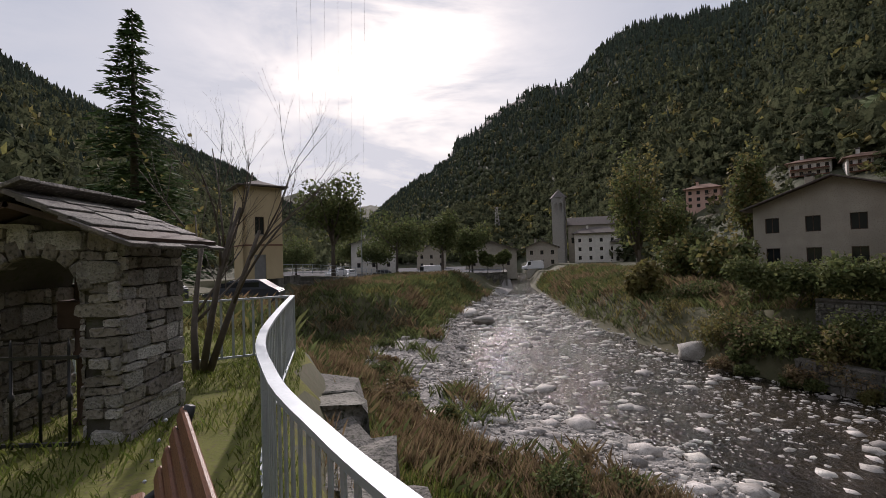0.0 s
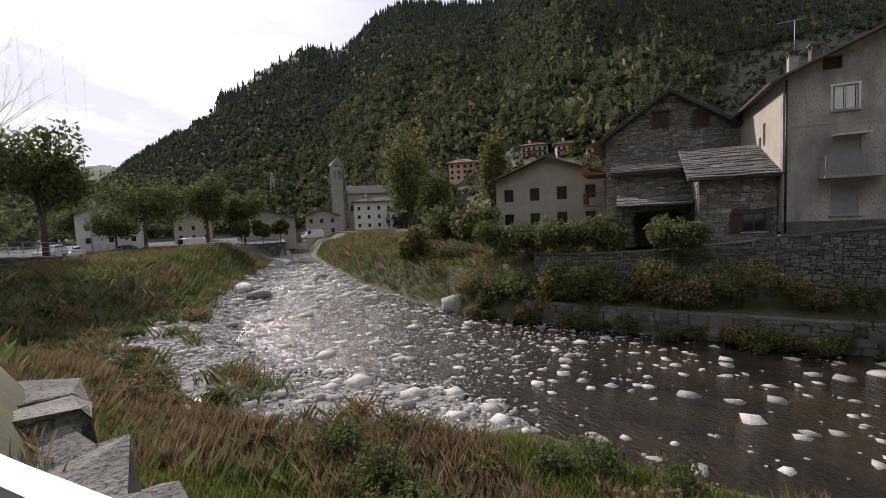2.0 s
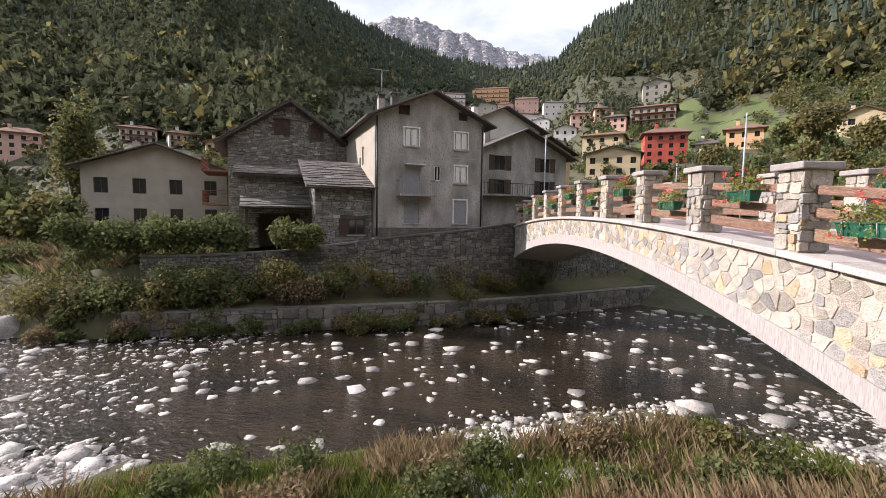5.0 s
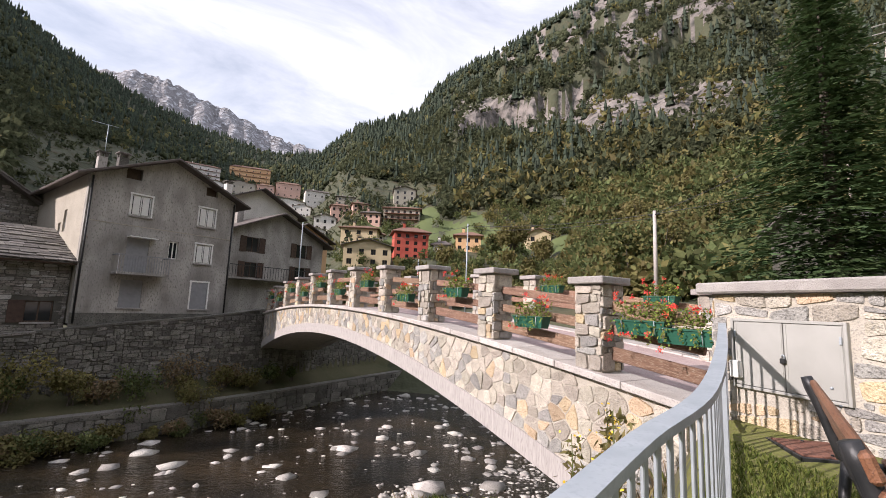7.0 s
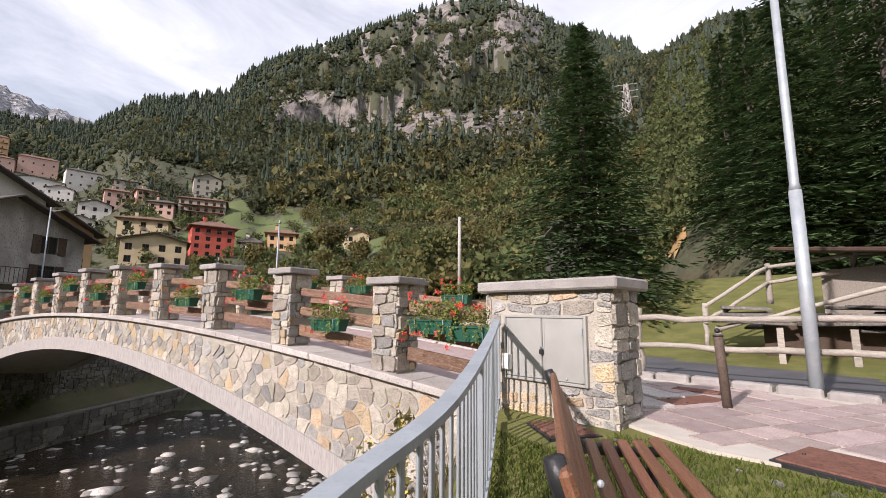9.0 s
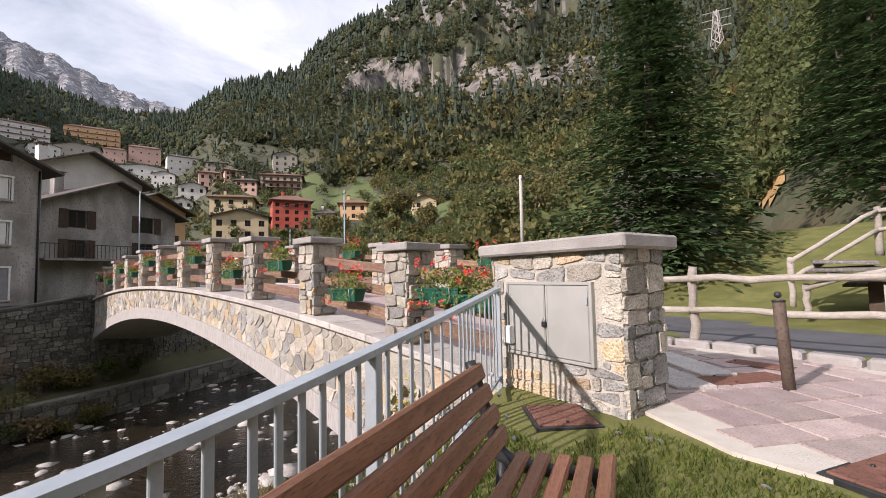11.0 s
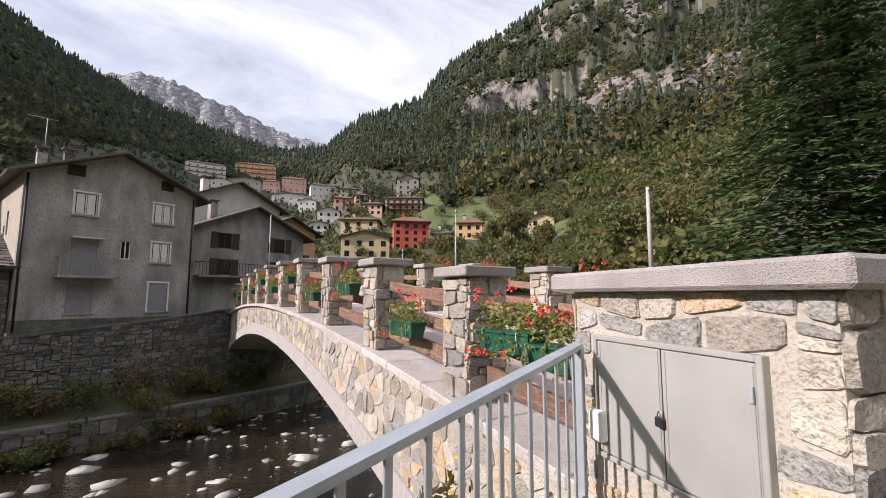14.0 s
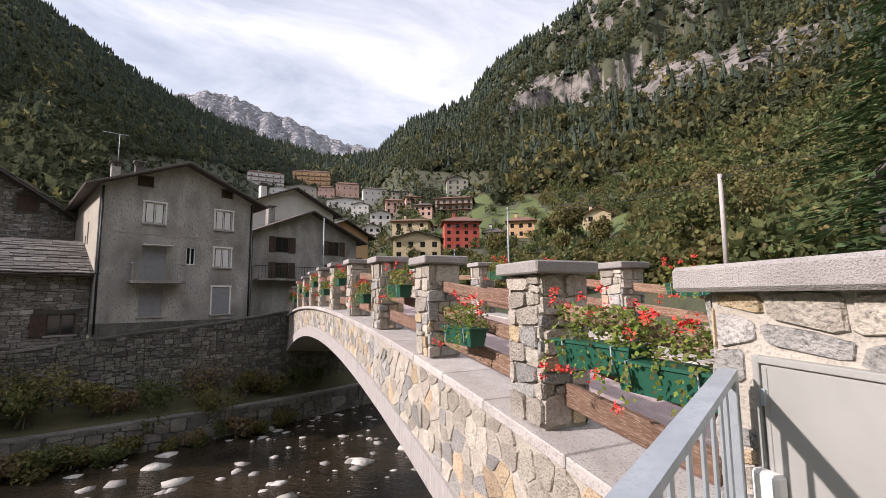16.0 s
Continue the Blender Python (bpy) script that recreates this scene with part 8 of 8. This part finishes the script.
def pylon(az, r, h, w):
    z = float(slope_height(np.array(float(az)), np.array(float(r))))
    ob = thing("lattice_pylon", Matrix.Translation((r * math.sin(radians(az)), r * math.cos(radians(az)), z)), "pale steel lattice pylon on the mountainside", "pylon")
    def strut(p, q, name):
        v, f = tube_mesh([p, q], [w * 0.03] * 2, 4)
        part_me(name, mesh_of(name, v, f, M["coping"]), ob)
    cs = [(-1, -1), (1, -1), (1, 1), (-1, 1)]
    for a, b in cs:
        strut((a * w / 2, b * w / 2, -2), (a * w * 0.12, b * w * 0.12, h), "leg")
    for k in range(6):
        k0, k1 = k / 6, (k + 1) / 6
        for i in range(4):
            (a, b), (c, d) = cs[i], cs[(i + 1) % 4]
            s0, s1 = w / 2 - (w / 2 - w * 0.12) * k0, w / 2 - (w / 2 - w * 0.12) * k1
            strut((a * s0, b * s0, h * k0), (c * s1, d * s1, h * k1), "brace")
            strut((c * s0, d * s0, h * k0), (a * s1, b * s1, h * k1), "brace")
    for q in (0.7, 0.84, 0.98):
        strut((-w * 0.8, -w * 0.5, h * q), (w * 0.8, w * 0.5, h * q), "crossarm")


pylon(153.2, 200, 22, 5)
pylon(7.5, 330, 16, 4)


# ---- vehicles on the quay road ----
def car(x, y, z, yaw, L, W, H, paint, label, van=False):
    ob = thing("van" if van else "car", pose(x, y, z, 0, 0, yaw), label, "van" if van else "car")
    prof = [(0, 0.3), (0, 0.75), (0.12, 0.95), (0.9, 1.05), (1.55, H * 0.98), (L - 0.2, H), (L, H * 0.9), (L, 0.3)] if van else [(0, 0.3), (0.02, 0.65), (0.3, 0.78), (1.1, 0.9), (1.75, H), (L - 1.0, H), (L - 0.25, 0.95), (L, 0.85), (L, 0.3)]
    bm = bmesh.new()
    a = [bm.verts.new((px, -W / 2 * (0.86 if pz > 1.0 else 1), pz)) for px, pz in prof]
    b = [bm.verts.new((px, W / 2 * (0.86 if pz > 1.0 else 1), pz)) for px, pz in prof]
    bm.faces.new(a)
    bm.faces.new(b[::-1])
    for i in range(len(prof)):
        j = (i + 1) % len(prof)
        bm.faces.new((a[j], a[i], b[i], b[j]))
    bmesh.ops.bevel(bm, geom=list(bm.edges), offset=0.05, segments=2, affect="EDGES")
    part("body", bm, M[paint], ob)
    zt = H * 0.92
    for sy in (-1, 1):
        w = boxed(1.25, (2.0 if van else L - 1.0), sy * W / 2 * 0.93 - 0.015, sy * W / 2 * 0.93 + 0.015, 1.08 if van else 0.95, zt)
        part("side_window", w, M["glass"], ob)
        for wx in (0.85, L - 0.85):
            v, f = tube_mesh([(wx, sy * (W / 2 - 0.02), 0.32), (wx, sy * (W / 2 - 0.22), 0.32)], [0.32, 0.32], 14)
            wh = part_me("wheel", mesh_of("wheel", v, f, M["rubber"], True), ob)
            v, f = tube_mesh([(wx, sy * (W / 2 + 0.0), 0.32), (wx, sy * (W / 2 - 0.1), 0.32)], [0.19, 0.19], 10)
            part_me("rim", mesh_of("rim", v, f, M["galv"], True), wh)
    for sy in (-1, 1):
        part("headlight", boxed(-0.02, 0.05, sy * W * 0.36 - 0.12, sy * W * 0.36 + 0.12, 0.6, 0.74, 0.01), M["trim_white"], ob)
    part("windscreen", boxed(0, 0.02, -W * 0.4, W * 0.4, 0, 0.75), M["glass"], ob).matrix_local = pose(0.95 if van else 1.12, 0, 1.06 if van else 0.93, 0, 40 if van else 58, 0)


for az, d, yaw, paint, van, lab in [(-3.6, 86, -8, "vehicle_white", True, "white panel van parked on the quay"), (-14.4, 66, 80, "vehicle_white", False, "white hatchback parked under a tree"), (-12.9, 72, 80, "vehicle_white", False, "white hatchback parked under a tree"), (-29.5, 26, 10, "vehicle_dark", False, "dark estate car parked behind the lawn"), (-41.5, 22, 8, "vehicle_dark", False, "dark estate car parked behind the lawn"), (10.5, 112, 0, "vehicle_white", True, "white lorry body by the far bridge"), (-9.0, 100, 0, "vehicle_dark", False, "dark car parked far along the quay")]:
    x, y = polar(az, d)
    z = 0.2 - 2.4 * float(smoothstep(40, 90, y)) if y > 40 else height_at(x, y)
    car(x, y, z, yaw, 5.2 if van else 4.2, 1.9 if van else 1.75, 2.3 if van else 1.45, paint, lab, van)


# ---- loose stones and blocks at the bank top ----
def bank_blocks():
    rng = random.Random(700)
    shapes = [mesh_of("bank_stone", v.tolist(), f.tolist(), M["stone_grey"], True) for v, f in rock_shapes(5, 2, 701)]
    for k, (x, y, w, l) in enumerate([(1.05, 0.75, 0.5, 0.7), (0.75, 1.45, 0.55, 0.8), (0.35, 2.15, 0.6, 0.8), (0.0, 2.95, 0.6, 0.9), (-0.35, 3.8, 0.65, 0.9), (-0.7, 4.7, 0.7, 1.0), (-1.0, 5.7, 0.7, 1.0), (-1.3, 6.8, 0.7, 1.0), (1.0, 2.3, 0.6, 0.7), (0.55, 3.3, 0.6, 0.8), (0.1, 4.5, 0.6, 0.9)]):
        bm = boxed(-w / 2, w / 2, -l / 2, l / 2, -0.9, 0.0, 0.06)
        for v in bm.verts:
            v.co += Vector((rng.gauss(0, 0.06), rng.gauss(0, 0.06), rng.gauss(0, 0.05)))
        o = part("bank_stone", bm, M["stone_dark"])
        o.matrix_world = pose(x, y, -0.22 - 0.09 * (k % 3) - (0.75 if k > 7 else 0.0), rng.uniform(-9, 9), rng.uniform(-4, 10), 22 + rng.uniform(-22, 22))
        tagged(o, "flat weathered block of the bank top below the railing", "stone", "bank stones")
    for k in range(16):
        a = rng.random()
        x, y = 3.2 - 5 * rng.random(), -5.25 + 0.25 * rng.random()
        o = new("pebble", shapes[k % 5])
        s = rng.uniform(0.02, 0.05)
        o.matrix_world = Matrix.Translation((x, y, height_at(x, y) + 0.01)) @ Matrix.Diagonal((s * 1.4, s, s * 0.6, 1))
        tagged(o, "small pale pebble at the lawn's edge", "pebble", "pebbles")
    for k, (x, y, z) in enumerate([(5.75, -4.72, -0.2), (6.4, -4.6, -0.7), (5.2, -4.4, -0.1)]):
        r2 = random.Random(710 + k)
        ob = thing("yellow_flower_weed", Matrix.Translation((x, y, z - 0.6)), "tall weed with yellow flowers against the bridge", "weed", "flowering weeds")
        v, f = leaf_cloud(r2, 110, 0.06, lambda r: ((r.gauss(0, 0.12), r.gauss(0, 0.08), r.uniform(0.0, 1.1)), (r.gauss(0, 1), r.gauss(0, 1), 0.3)), 2.0)
        part_me("leaves", mesh_of("leaves", v, f, M["leaf_gold"]), ob)
        v, f = leaf_cloud(r2, 26, 0.05, lambda r: ((r.gauss(0, 0.1), r.gauss(0, 0.06), r.uniform(0.2, 1.2)), (0, 0, 1)), 1.0)
        part_me("flowers", mesh_of("flowers", v, f, M["yellow"]), ob)
        tube("stem", [(0, 0, 0), (0.03, 0, 0.6), (0.0, 0.04, 1.15)], [0.012, 0.01, 0.006], M["leaf"], ob, 5)


M["yellow"] = mat("yellow_petal", (0.70, 0.48, 0.02), (0.80, 0.60, 0.05), 5, 0.6, 0.0)
bank_blocks()
